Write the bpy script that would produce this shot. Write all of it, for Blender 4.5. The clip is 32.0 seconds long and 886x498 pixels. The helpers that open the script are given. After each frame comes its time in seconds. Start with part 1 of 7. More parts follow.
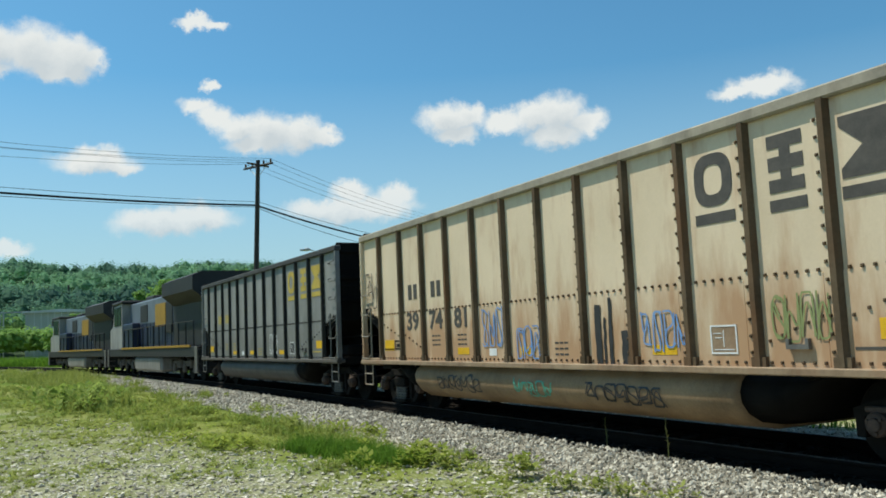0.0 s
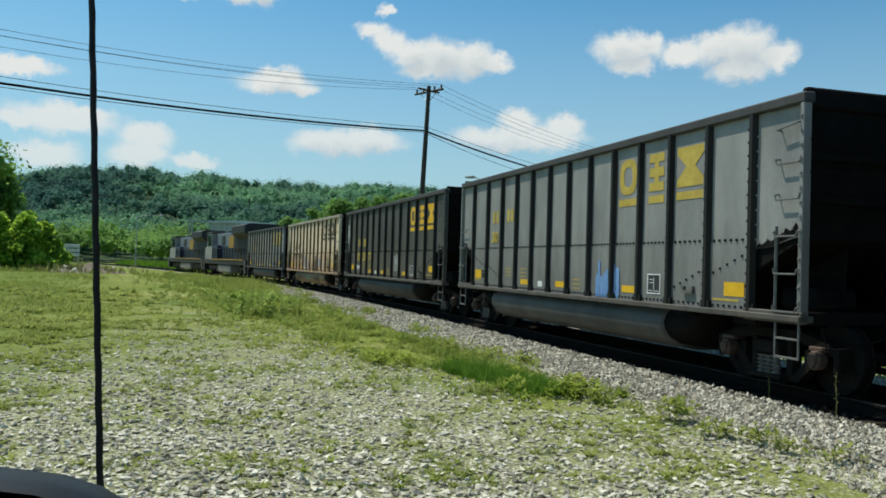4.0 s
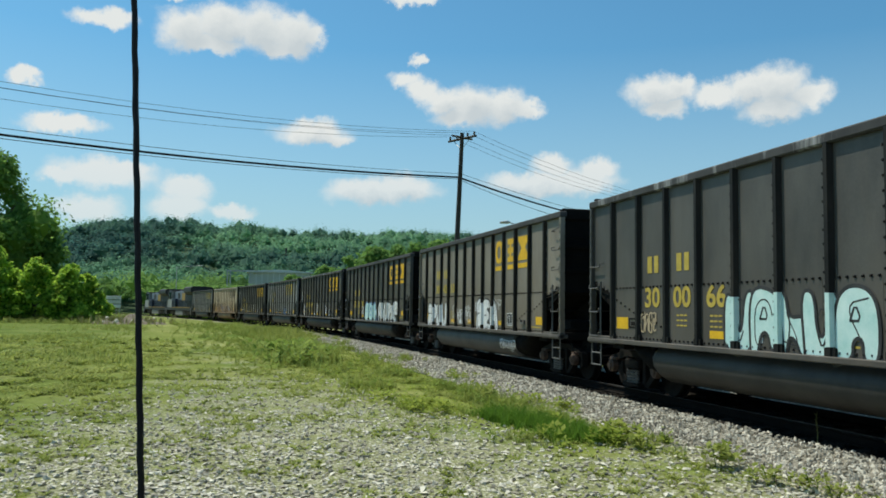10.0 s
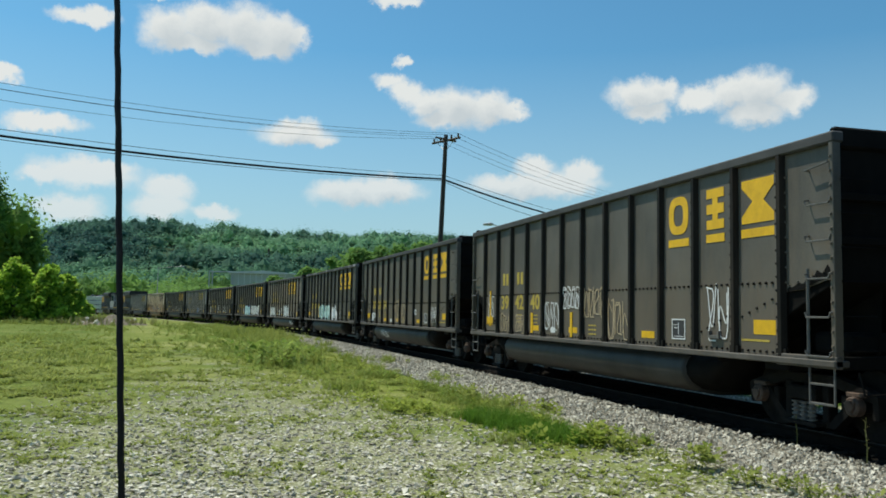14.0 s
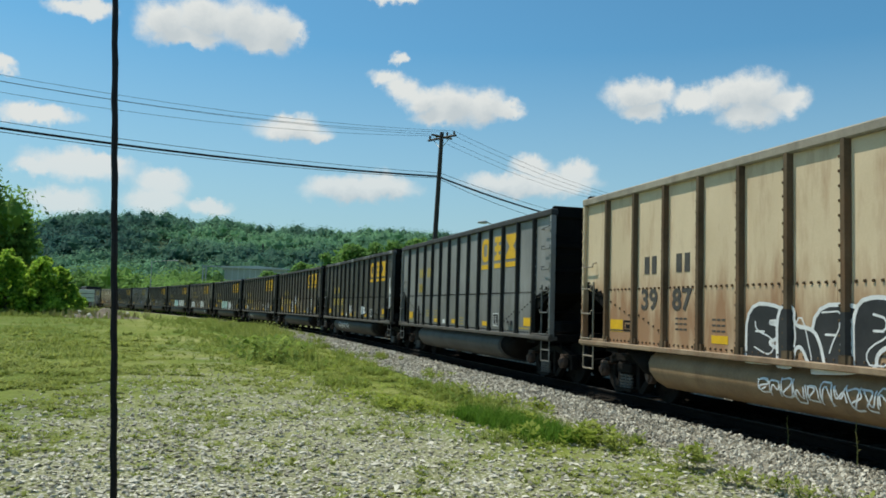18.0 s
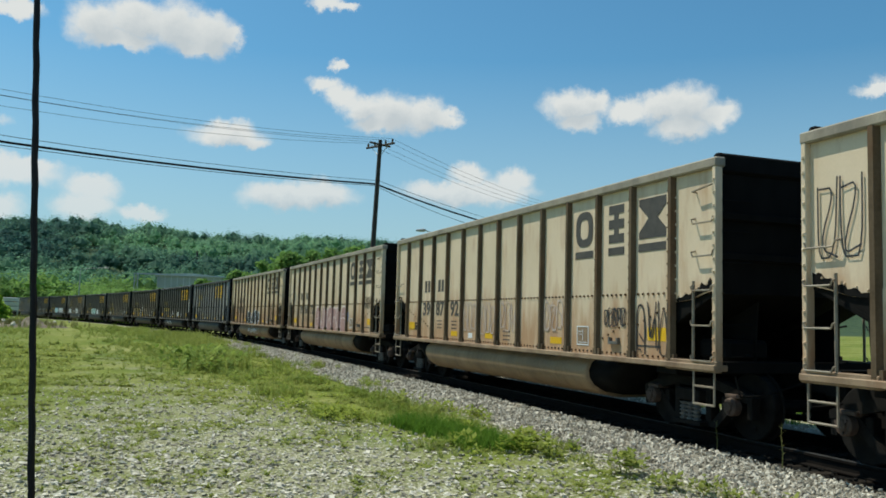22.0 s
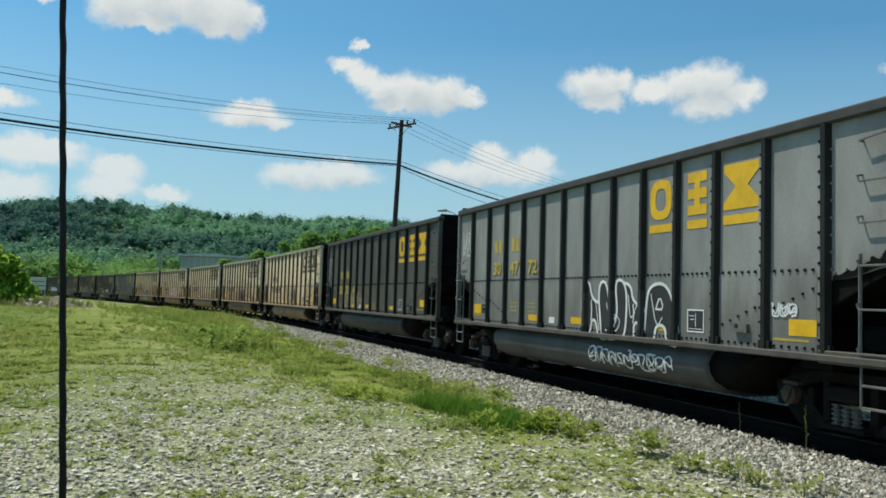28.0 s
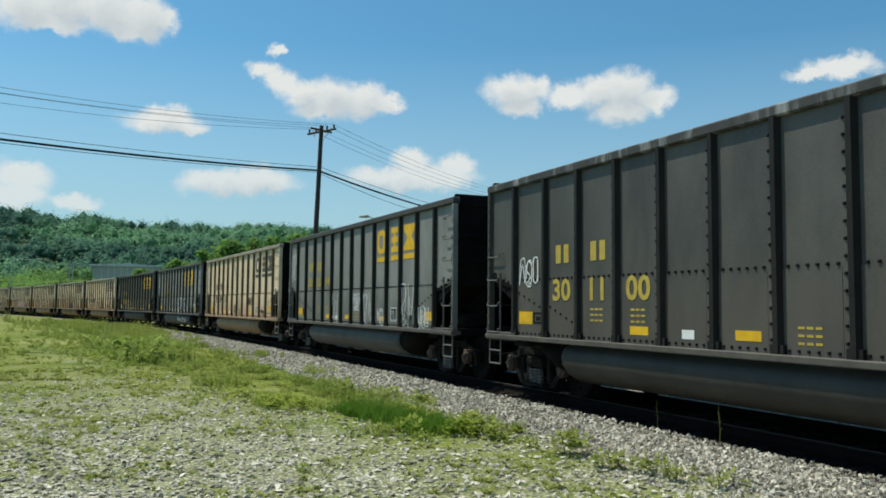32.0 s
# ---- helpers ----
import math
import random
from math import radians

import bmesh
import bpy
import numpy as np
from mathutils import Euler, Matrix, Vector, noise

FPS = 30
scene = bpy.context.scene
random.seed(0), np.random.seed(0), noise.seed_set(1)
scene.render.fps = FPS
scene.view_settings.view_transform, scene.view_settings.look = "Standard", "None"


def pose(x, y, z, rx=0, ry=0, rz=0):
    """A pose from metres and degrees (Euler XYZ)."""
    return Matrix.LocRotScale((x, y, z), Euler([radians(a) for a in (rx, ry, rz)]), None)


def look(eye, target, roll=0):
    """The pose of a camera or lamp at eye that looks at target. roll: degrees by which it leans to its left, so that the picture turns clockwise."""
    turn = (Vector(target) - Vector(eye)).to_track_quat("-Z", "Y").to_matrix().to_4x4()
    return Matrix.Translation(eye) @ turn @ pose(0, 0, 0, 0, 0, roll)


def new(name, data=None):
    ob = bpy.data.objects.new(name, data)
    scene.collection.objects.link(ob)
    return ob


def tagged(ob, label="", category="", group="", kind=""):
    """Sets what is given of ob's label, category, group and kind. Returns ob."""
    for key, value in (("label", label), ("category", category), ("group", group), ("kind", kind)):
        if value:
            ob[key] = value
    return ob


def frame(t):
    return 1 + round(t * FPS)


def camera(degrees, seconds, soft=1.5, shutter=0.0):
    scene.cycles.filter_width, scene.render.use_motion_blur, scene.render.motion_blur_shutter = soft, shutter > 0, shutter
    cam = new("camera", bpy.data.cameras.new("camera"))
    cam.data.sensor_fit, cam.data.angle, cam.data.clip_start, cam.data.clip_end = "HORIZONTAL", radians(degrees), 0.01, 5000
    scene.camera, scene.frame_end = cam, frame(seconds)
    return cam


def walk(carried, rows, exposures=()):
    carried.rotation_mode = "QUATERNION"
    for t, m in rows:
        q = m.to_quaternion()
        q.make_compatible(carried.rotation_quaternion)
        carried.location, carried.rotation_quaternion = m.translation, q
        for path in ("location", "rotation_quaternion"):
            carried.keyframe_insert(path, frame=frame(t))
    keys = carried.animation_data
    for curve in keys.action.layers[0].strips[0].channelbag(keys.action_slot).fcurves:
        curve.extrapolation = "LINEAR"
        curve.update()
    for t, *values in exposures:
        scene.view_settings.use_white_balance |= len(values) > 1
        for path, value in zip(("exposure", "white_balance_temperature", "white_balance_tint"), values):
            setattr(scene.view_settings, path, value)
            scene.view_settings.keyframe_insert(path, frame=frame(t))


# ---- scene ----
cam = camera(55.58, 32.0, soft=1.7)
EYE = 1.75


# how far the camera sways to its right, in metres
SWAY_T = (0, 2, 5, 7, 8, 9, 10, 11, 12, 13, 16, 17, 18, 19, 20, 21, 22, 23, 24, 25, 28, 29, 30, 31, 32)
SWAY_X = (0, -0.0048, -0.0106, -0.0112, -0.0103, -0.0093, -0.0109, -0.0131, -0.0138, -0.0119, -0.0125, -0.0122, -0.0147, -0.0106, -0.0016, 0.0002, -0.0039, -0.0093, -0.0099, -0.0107, -0.0083, -0.0075, -0.0087, -0.0011, 0)


def aim(t, yaw, pitch, roll):
    """The pose of the camera from its heading to the left of +y, its tilt up and its lean, in degrees."""
    a, b = radians(yaw), radians(pitch)
    way = Vector((-math.sin(a) * math.cos(b), math.cos(a) * math.cos(b), math.sin(b)))
    eye = Vector((math.cos(a), math.sin(a), 0)) * float(np.interp(t, SWAY_T, SWAY_X)) + Vector((0, 0, EYE))
    return look(eye, eye + way, roll)


PATH = [
    (0.0, -25.11, 5.79, -2.52), (0.5, -20.68, 5.79, -3.02), (1.0, -20.05, 5.24, -3.39), (1.5, -18.84, 2.55, -2.07),
    (2.0, -17.53, 1.34, 1.25), (2.5, -16.46, 0.23, 2.35), (3.2, -15.2, 0.4, 2.2), (4.5, -13.25, 1.57, 0.96),
    (5.0, -12.42, 1.87, -0.36), (5.5, -11.47, 2.47, -0.8), (6.0, -11.39, 2.38, -0.88), (6.5, -11.93, 2.24, -0.91),
    (7.0, -11.23, 2.13, -0.23), (7.5, -11.08, 2.06, 0.3), (8.0, -10.71, 2.23, 0.82), (8.5, -11.22, 3.46, 1.11),
    (9.0, -11.87, 3.73, 0.91), (9.5, -11.21, 3.68, 0.89), (10.0, -11.56, 4.21, 0.79), (10.5, -12.18, 4.49, 0.18),
    (11.0, -11.79, 4.62, 0.19), (11.5, -12.98, 4.54, 0.07), (12.0, -12.13, 4.49, 0.19), (12.5, -12.34, 4.45, 0.21),
    (13.0, -13.28, 4.45, 0.22), (13.5, -12.9, 4.4, 0.6), (15.5, -13.14, 4.28, 1.82), (16.0, -13.41, 4.28, 1.74),
    (16.5, -12.74, 4.23, 1.8), (17.0, -14.0, 4.24, 1.75), (17.5, -13.3, 4.22, 1.91), (18.0, -13.09, 4.18, 1.67),
    (18.5, -13.3, 4.22, 1.4), (19.0, -13.31, 4.23, 1.09), (19.5, -15.0, 4.36, 0.93), (20.0, -14.6, 4.42, 1.07),
    (20.5, -17.98, 4.86, 0.98), (21.0, -16.77, 4.83, 1.13), (21.5, -16.11, 4.84, 1.42), (22.0, -17.29, 4.84, 1.55),
    (22.5, -16.39, 4.81, 1.68), (23.0, -15.83, 4.77, 1.66), (23.5, -16.23, 4.83, 1.53), (24.0, -15.3, 4.76, 1.61),
    (24.5, -15.66, 4.77, 1.61), (25.0, -15.69, 4.7, 1.63), (25.5, -15.78, 4.73, 1.79), (27.5, -16.69, 3.79, 1.83),
    (28.0, -15.86, 3.46, 1.65), (28.5, -15.51, 3.43, 1.62), (29.0, -16.12, 3.49, 1.53), (29.5, -17.27, 3.54, 1.61),
    (30.0, -16.89, 3.55, 1.77), (30.5, -17.28, 3.6, 1.59), (31.0, -18.95, 3.68, 1.35), (31.5, -19.63, 3.76, 1.06),
    (32.0, -21.15, 3.93, 0.46),
]
walk(cam, [(r[0], aim(*r)) for r in PATH], exposures=[(0.0, 0.03, 6500, 6), (0.9, -0.11, 6500, 6), (2.0, -0.10, 6500, 6), (5.0, -0.03, 6500, 6), (15.0, -0.05, 6500, 6), (20.0, -0.12, 6500, 6), (26.0, -0.12, 6500, 6), (28.0, -0.05, 6500, 6), (29.0, -0.09, 6500, 6), (30.0, -0.19, 6500, 6), (31.0, -0.23, 6500, 6), (32.0, -0.05, 6500, 6)])

# ---- sun and sky ----
SUN_TO = Vector((-0.34, 0.32, 0.885)).normalized()
sun_data = bpy.data.lights.new("sun", "SUN")
sun_data.energy, sun_data.angle, sun_data.color = 4.8, radians(0.55), (1.0, 0.93, 0.79)
sun = new("sun", sun_data)
sun.matrix_world = look((0, 0, 60), Vector((0, 0, 60)) - SUN_TO)


def cloud_axes(az, el):
    a, e = radians(az), radians(el)
    out = Vector((-math.sin(a) * math.cos(e), math.cos(a) * math.cos(e), math.sin(e)))
    right = Vector((math.cos(a), math.sin(a), 0))
    up = right.cross(out)
    return out, Matrix((right, up, -out)).transposed().to_euler()


def cloud_group(coarse):
    """How deep a direction lies inside the nearest cloud: over 0 inside. coarse: the main bodies of the clouds alone."""
    # heading, height, half width, half height of each puff, in degrees, cloud by cloud
    big = [(6.0, 17.9, 1.71, 1.14), (3.6, 18.3, 1.8, 1.15), (1.2, 18.2, 2.0, 1.38), (-1.0, 18.1, 1.65, 1.32), (-2.4, 18.0, 0.81, 0.81), (4.5, 17.1, 2.16, 0.58), (-0.3, 17.2, 1.84, 0.52)]
    west = [(11.2, 17.9, 1.72, 0.52), (10.2, 18.1, 0.97, 0.52), (15.4, 13.8, 0.95, 0.47), (7.8, 19.7, 1.4, 0.28), (13.2, 11.3, 2.28, 0.55)]
    wing = [(-9.0, 15.5, 1.06, 0.57), (-10.2, 14.8, 1.21, 0.76), (-11.5, 14.1, 1.44, 0.84), (-13.5, 13.9, 1.71, 1.22), (-15.5, 13.9, 1.71, 1.06), (-17.2, 13.7, 1.06, 0.53), (-12.7, 13.1, 1.9, 0.53), (-9.6, 16.9, 0.45, 0.42)]
    twin = [(-25.8, 14.6, 1.77, 0.96), (-27.3, 14.6, 1.1, 0.73), (-26.4, 13.5, 1.35, 0.62), (-29.6, 14.2, 1.3, 0.8), (-31.6, 14.4, 1.43, 0.93), (-33.3, 14.4, 1.77, 1.2), (-33.2, 13.0, 1.78, 0.78), (-35.3, 13.7, 1.33, 0.84)]
    middle = [(-2.5, 11.8, 2.34, 0.75), (-4.0, 11.5, 1.21, 0.42), (-6.5, 8.1, 2.87, 0.84), (-8.9, 8.3, 2.3, 0.77), (-17.8, 8.7, 3.25, 0.76), (-22.0, 9.6, 1.21, 0.76), (-18.9, 9.9, 1.33, 0.69), (-20.4, 8.8, 2.9, 0.85)]
    low = [(10.5, 8.4, 3.2, 0.92), (9.0, 9.0, 1.43, 0.5), (13.1, 8.0, 1.39, 0.49), (5.5, 7.7, 1.65, 0.81), (5.8, 6.6, 1.76, 0.81), (11.4, 6.2, 1.94, 0.78), (2.6, 6.4, 1.3, 0.45)]
    east = [(-46.8, 14.8, 2.12, 0.64), (-45.0, 14.6, 1.25, 0.36), (-8.6, 20.7, 1.0, 0.43), (-9.9, 20.5, 0.9, 0.29)]
    behind = [(45.0, 16.0, 7.0, 1.8), (-95.0, 16.0, 8.0, 2.0), (170.0, 18.0, 9.0, 2.2)]
    g = bpy.data.node_groups.new("clouds", "ShaderNodeTree")
    g.interface.new_socket("way", in_out="INPUT", socket_type="NodeSocketVector")
    g.interface.new_socket("depth", in_out="OUTPUT", socket_type="NodeSocketFloat")
    n, lk = g.nodes, g.links
    src, dst = n.new("NodeGroupInput"), n.new("NodeGroupOutput")
    near = None
    puffs = big[:4] + wing[2:5] + [twin[0]] + twin[4:7] + middle[:1] + middle[2:5] if coarse else big + west + wing + twin + middle + low + east + behind
    for az, el, w, h in puffs:
        out, turn = cloud_axes(az, el)
        m = n.new("ShaderNodeMapping")
        m.vector_type = "TEXTURE"
        m.inputs["Location"].default_value, m.inputs["Rotation"].default_value = out, turn
        m.inputs["Scale"].default_value = (radians(w) * 1.12, radians(h) * 1.16, 0.3)
        lk.new(src.outputs[0], m.inputs["Vector"])
        d = n.new("ShaderNodeVectorMath")
        d.operation = "LENGTH"
        lk.new(m.outputs[0], d.inputs[0])
        if near is None:
            near = d.outputs["Value"]
            continue
        s = n.new("ShaderNodeMath")
        s.operation = "SMOOTH_MIN"
        s.inputs[2].default_value = 0.25
        lk.new(near, s.inputs[0]), lk.new(d.outputs["Value"], s.inputs[1])
        near = s.outputs[0]
    turn_over = n.new("ShaderNodeMath")
    turn_over.operation = "SUBTRACT"
    turn_over.inputs[0].default_value = 1.0
    lk.new(near, turn_over.inputs[1]), lk.new(turn_over.outputs[0], dst.inputs[0])
    return g


def sky():
    w = bpy.data.worlds.new("sky")
    scene.world = w
    w.use_nodes = True
    n, lk = w.node_tree.nodes, w.node_tree.links
    n.clear()
    air = n.new("ShaderNodeTexSky")
    air.sky_type, air.sun_disc = "NISHITA", False
    air.sun_elevation = math.asin(SUN_TO.z)
    air.sun_rotation = math.atan2(SUN_TO.x, SUN_TO.y)
    air.altitude, air.air_density, air.dust_density, air.ozone_density = 200, 1.0, 1.2, 1.6
    deepen = n.new("ShaderNodeMix")
    deepen.data_type, deepen.blend_type = "RGBA", "MULTIPLY"
    deepen.inputs["Factor"].default_value, deepen.inputs["B"].default_value = 1.0, (0.625, 1.165, 1.30, 1)
    lk.new(air.outputs[0], deepen.inputs["A"])
    level = n.new("ShaderNodeSeparateXYZ")
    co = n.new("ShaderNodeTexCoord")
    lk.new(co.outputs["Generated"], level.inputs[0])
    low = n.new("ShaderNodeMapRange")
    low.inputs["From Min"].default_value, low.inputs["From Max"].default_value = 0.02, 0.30
    low.inputs["To Min"].default_value, low.inputs["To Max"].default_value = 0.78, 0.0
    lk.new(level.outputs["Z"], low.inputs["Value"])
    haze = n.new("ShaderNodeMix")
    haze.data_type = "RGBA"
    haze.inputs["B"].default_value = (4.9, 6.3, 7.0, 1)
    lk.new(low.outputs[0], haze.inputs["Factor"]), lk.new(deepen.outputs["Result"], haze.inputs["A"])
    rough = n.new("ShaderNodeTexNoise")
    rough.inputs["Scale"].default_value, rough.inputs["Detail"].default_value, rough.inputs["Roughness"].default_value = 30, 9, 0.66
    lk.new(co.outputs["Generated"], rough.inputs["Vector"])
    mid = n.new("ShaderNodeVectorMath")
    mid.operation, mid.inputs[1].default_value = "SUBTRACT", (0.5, 0.5, 0.5)
    lk.new(rough.outputs["Color"], mid.inputs[0])
    amount = n.new("ShaderNodeVectorMath")
    amount.operation, amount.inputs["Scale"].default_value = "SCALE", 0.040
    lk.new(mid.outputs[0], amount.inputs[0])
    way = n.new("ShaderNodeVectorMath")
    lk.new(co.outputs["Generated"], way.inputs[0]), lk.new(amount.outputs[0], way.inputs[1])
    higher = n.new("ShaderNodeVectorMath")
    higher.inputs[1].default_value = (-0.006, 0.003, 0.016)
    lk.new(way.outputs[0], higher.inputs[0])
    depth, above = n.new("ShaderNodeGroup"), n.new("ShaderNodeGroup")
    depth.node_tree, above.node_tree = cloud_group(False), cloud_group(True)
    lk.new(way.outputs[0], depth.inputs[0]), lk.new(higher.outputs[0], above.inputs[0])
    cover = n.new("ShaderNodeMapRange")
    cover.interpolation_type = "SMOOTHSTEP"
    cover.inputs["From Min"].default_value, cover.inputs["From Max"].default_value = -0.22, 0.5
    lk.new(depth.outputs[0], cover.inputs["Value"])
    height = n.new("ShaderNodeSeparateXYZ")
    lk.new(co.outputs["Generated"], height.inputs[0])
    thin = n.new("ShaderNodeMapRange")
    thin.inputs["From Min"].default_value, thin.inputs["From Max"].default_value = 0.09, 0.19
    thin.inputs["To Min"].default_value = 0.7
    lk.new(height.outputs["Z"], thin.inputs["Value"])
    veil = n.new("ShaderNodeMath")
    veil.operation = "MULTIPLY"
    lk.new(cover.outputs[0], veil.inputs[0]), lk.new(thin.outputs[0], veil.inputs[1])
    shade = n.new("ShaderNodeMapRange")
    shade.inputs["From Min"].default_value, shade.inputs["From Max"].default_value = -0.1, 0.75
    lk.new(above.outputs[0], shade.inputs["Value"])
    tone = n.new("ShaderNodeMix")
    tone.data_type = "RGBA"
    tone.inputs["A"].default_value, tone.inputs["B"].default_value = (8.0, 8.15, 8.15, 1), (5.9, 6.4, 6.8, 1)
    lk.new(shade.outputs[0], tone.inputs["Factor"])
    mix = n.new("ShaderNodeMix")
    mix.data_type = "RGBA"
    lk.new(veil.outputs[0], mix.inputs["Factor"]), lk.new(haze.outputs["Result"], mix.inputs["A"]), lk.new(tone.outputs["Result"], mix.inputs["B"])
    back = n.new("ShaderNodeBackground")
    back.inputs["Strength"].default_value = 0.1
    lk.new(mix.outputs["Result"], back.inputs["Color"])
    end = n.new("ShaderNodeOutputWorld")
    lk.new(back.outputs[0], end.inputs["Surface"])


sky()


# ---- materials ----
def surface(name, low, high, scale=6.0, fine=60.0, rough=0.7, metal=0.0, bump=0.15, size=0.01, streak=0.0, stain=None, stain_below=None, stain_amount=0.5, spread=0.35, own=True, sheen=0.5):
    """A material that wanders from low to high colour at two scales. stain: rust or dirt in patches and runs; stain_below: it gathers under that height."""
    m = bpy.data.materials.new(name)
    m.use_nodes = True
    n, lk = m.node_tree.nodes, m.node_tree.links
    p = n["Principled BSDF"]
    p.inputs["Metallic"].default_value = metal
    p.inputs["Specular IOR Level"].default_value = sheen
    co = n.new("ShaderNodeTexCoord")
    info = n.new("ShaderNodeObjectInfo")
    seed = n.new("ShaderNodeMath")
    seed.operation, seed.inputs[1].default_value = "MULTIPLY", 37.0 if own else 0.0
    lk.new(info.outputs["Random"], seed.inputs[0])
    stretch = n.new("ShaderNodeMapping")
    stretch.inputs["Scale"].default_value = (1, 1, 1 - 0.85 * streak)
    lk.new(co.outputs["Object"], stretch.inputs["Vector"])

    def tone(s, detail, vec):
        t = n.new("ShaderNodeTexNoise")
        t.noise_dimensions = "4D"
        t.inputs["Scale"].default_value, t.inputs["Detail"].default_value, t.inputs["Roughness"].default_value = s, detail, 0.6
        lk.new(vec, t.inputs["Vector"]), lk.new(seed.outputs[0], t.inputs["W"])
        return t.outputs["Fac"]

    big, small = tone(scale, 4, stretch.outputs[0]), tone(fine, 3, co.outputs["Object"])
    both = n.new("ShaderNodeMath")
    both.operation, both.inputs[2].default_value = "MULTIPLY_ADD", -0.5 * spread
    both.inputs[1].default_value = spread
    lk.new(small, both.inputs[0])
    total = n.new("ShaderNodeMath")
    total.operation = "ADD"
    lk.new(big, total.inputs[0]), lk.new(both.outputs[0], total.inputs[1])
    span = n.new("ShaderNodeMapRange")
    span.inputs["From Min"].default_value, span.inputs["From Max"].default_value = 0.3, 0.7
    lk.new(total.outputs[0], span.inputs["Value"])
    mix = n.new("ShaderNodeMix")
    mix.data_type = "RGBA"
    mix.inputs["A"].default_value, mix.inputs["B"].default_value = (*low, 1), (*high, 1)
    lk.new(span.outputs[0], mix.inputs["Factor"])
    colour = mix.outputs["Result"]
    if stain:
        run = n.new("ShaderNodeMapping")
        run.inputs["Scale"].default_value = (2.2, 2.2, 0.5)
        lk.new(co.outputs["Object"], run.inputs["Vector"])
        spots = tone(1.6, 6, run.outputs[0])
        if stain_below is not None:
            sep = n.new("ShaderNodeSeparateXYZ")
            lk.new(co.outputs["Object"], sep.inputs[0])
            low_down = n.new("ShaderNodeMapRange")
            low_down.inputs["From Min"].default_value, low_down.inputs["From Max"].default_value = stain_below, stain_below - 1.1
            low_down.inputs["To Max"].default_value = 0.33
            lk.new(sep.outputs["Z"], low_down.inputs["Value"])
            plus = n.new("ShaderNodeMath")
            lk.new(spots, plus.inputs[0]), lk.new(low_down.outputs[0], plus.inputs[1])
            spots = plus.outputs[0]
        much = n.new("ShaderNodeMapRange")
        much.inputs["From Min"].default_value, much.inputs["From Max"].default_value = 0.52, 0.82
        much.inputs["To Max"].default_value = stain_amount
        lk.new(spots, much.inputs["Value"])
        dirt = n.new("ShaderNodeMix")
        dirt.data_type = "RGBA"
        dirt.inputs["B"].default_value = (*stain, 1)
        lk.new(much.outputs[0], dirt.inputs["Factor"]), lk.new(colour, dirt.inputs["A"])
        colour = dirt.outputs["Result"]
    lk.new(colour, p.inputs["Base Color"])
    gloss = n.new("ShaderNodeMapRange")
    gloss.inputs["To Min"].default_value, gloss.inputs["To Max"].default_value = max(rough - 0.12, 0.03), min(rough + 0.12, 1)
    lk.new(small, gloss.inputs["Value"]), lk.new(gloss.outputs[0], p.inputs["Roughness"])
    if bump:
        b = n.new("ShaderNodeBump")
        b.inputs["Strength"].default_value, b.inputs["Distance"].default_value = bump, size
        lk.new(total.outputs[0], b.inputs["Height"]), lk.new(b.outputs[0], p.inputs["Normal"])
    return m


def leafy(name, low, high, scale=0.8, through_light=0.42, own=0.55, tight=0.3):
    """Leaves: each island has its own green, with a little light coming through."""
    m = bpy.data.materials.new(name)
    m.use_nodes = True
    n, lk = m.node_tree.nodes, m.node_tree.links
    p = n["Principled BSDF"]
    g = n.new("ShaderNodeNewGeometry")
    co = n.new("ShaderNodeTexCoord")
    t = n.new("ShaderNodeTexNoise")
    t.inputs["Scale"].default_value, t.inputs["Detail"].default_value = scale, 4
    lk.new(co.outputs["Object"], t.inputs["Vector"])
    add = n.new("ShaderNodeMath")
    add.operation, add.inputs[1].default_value, add.inputs[2].default_value = "MULTIPLY_ADD", own, -own / 2
    lk.new(g.outputs["Random Per Island"], add.inputs[0])
    tot = n.new("ShaderNodeMath")
    lk.new(add.outputs[0], tot.inputs[0]), lk.new(t.outputs["Fac"], tot.inputs[1])
    span = n.new("ShaderNodeMapRange")
    span.inputs["From Min"].default_value, span.inputs["From Max"].default_value = 0.5 - tight, 0.5 + tight
    lk.new(tot.outputs[0], span.inputs["Value"])
    mix = n.new("ShaderNodeMix")
    mix.data_type = "RGBA"
    mix.inputs["A"].default_value, mix.inputs["B"].default_value = (*low, 1), (*high, 1)
    lk.new(span.outputs[0], mix.inputs["Factor"]), lk.new(mix.outputs["Result"], p.inputs["Base Color"])
    p.inputs["Roughness"].default_value = 0.65
    p.inputs["Specular IOR Level"].default_value = 0.1
    thin = n.new("ShaderNodeBsdfTranslucent")
    lk.new(mix.outputs["Result"], thin.inputs["Color"])
    both = n.new("ShaderNodeMixShader")
    both.inputs[0].default_value = through_light
    lk.new(p.outputs[0], both.inputs[1]), lk.new(thin.outputs[0], both.inputs[2])
    lk.new(both.outputs[0], n["Material Output"].inputs["Surface"])
    return m


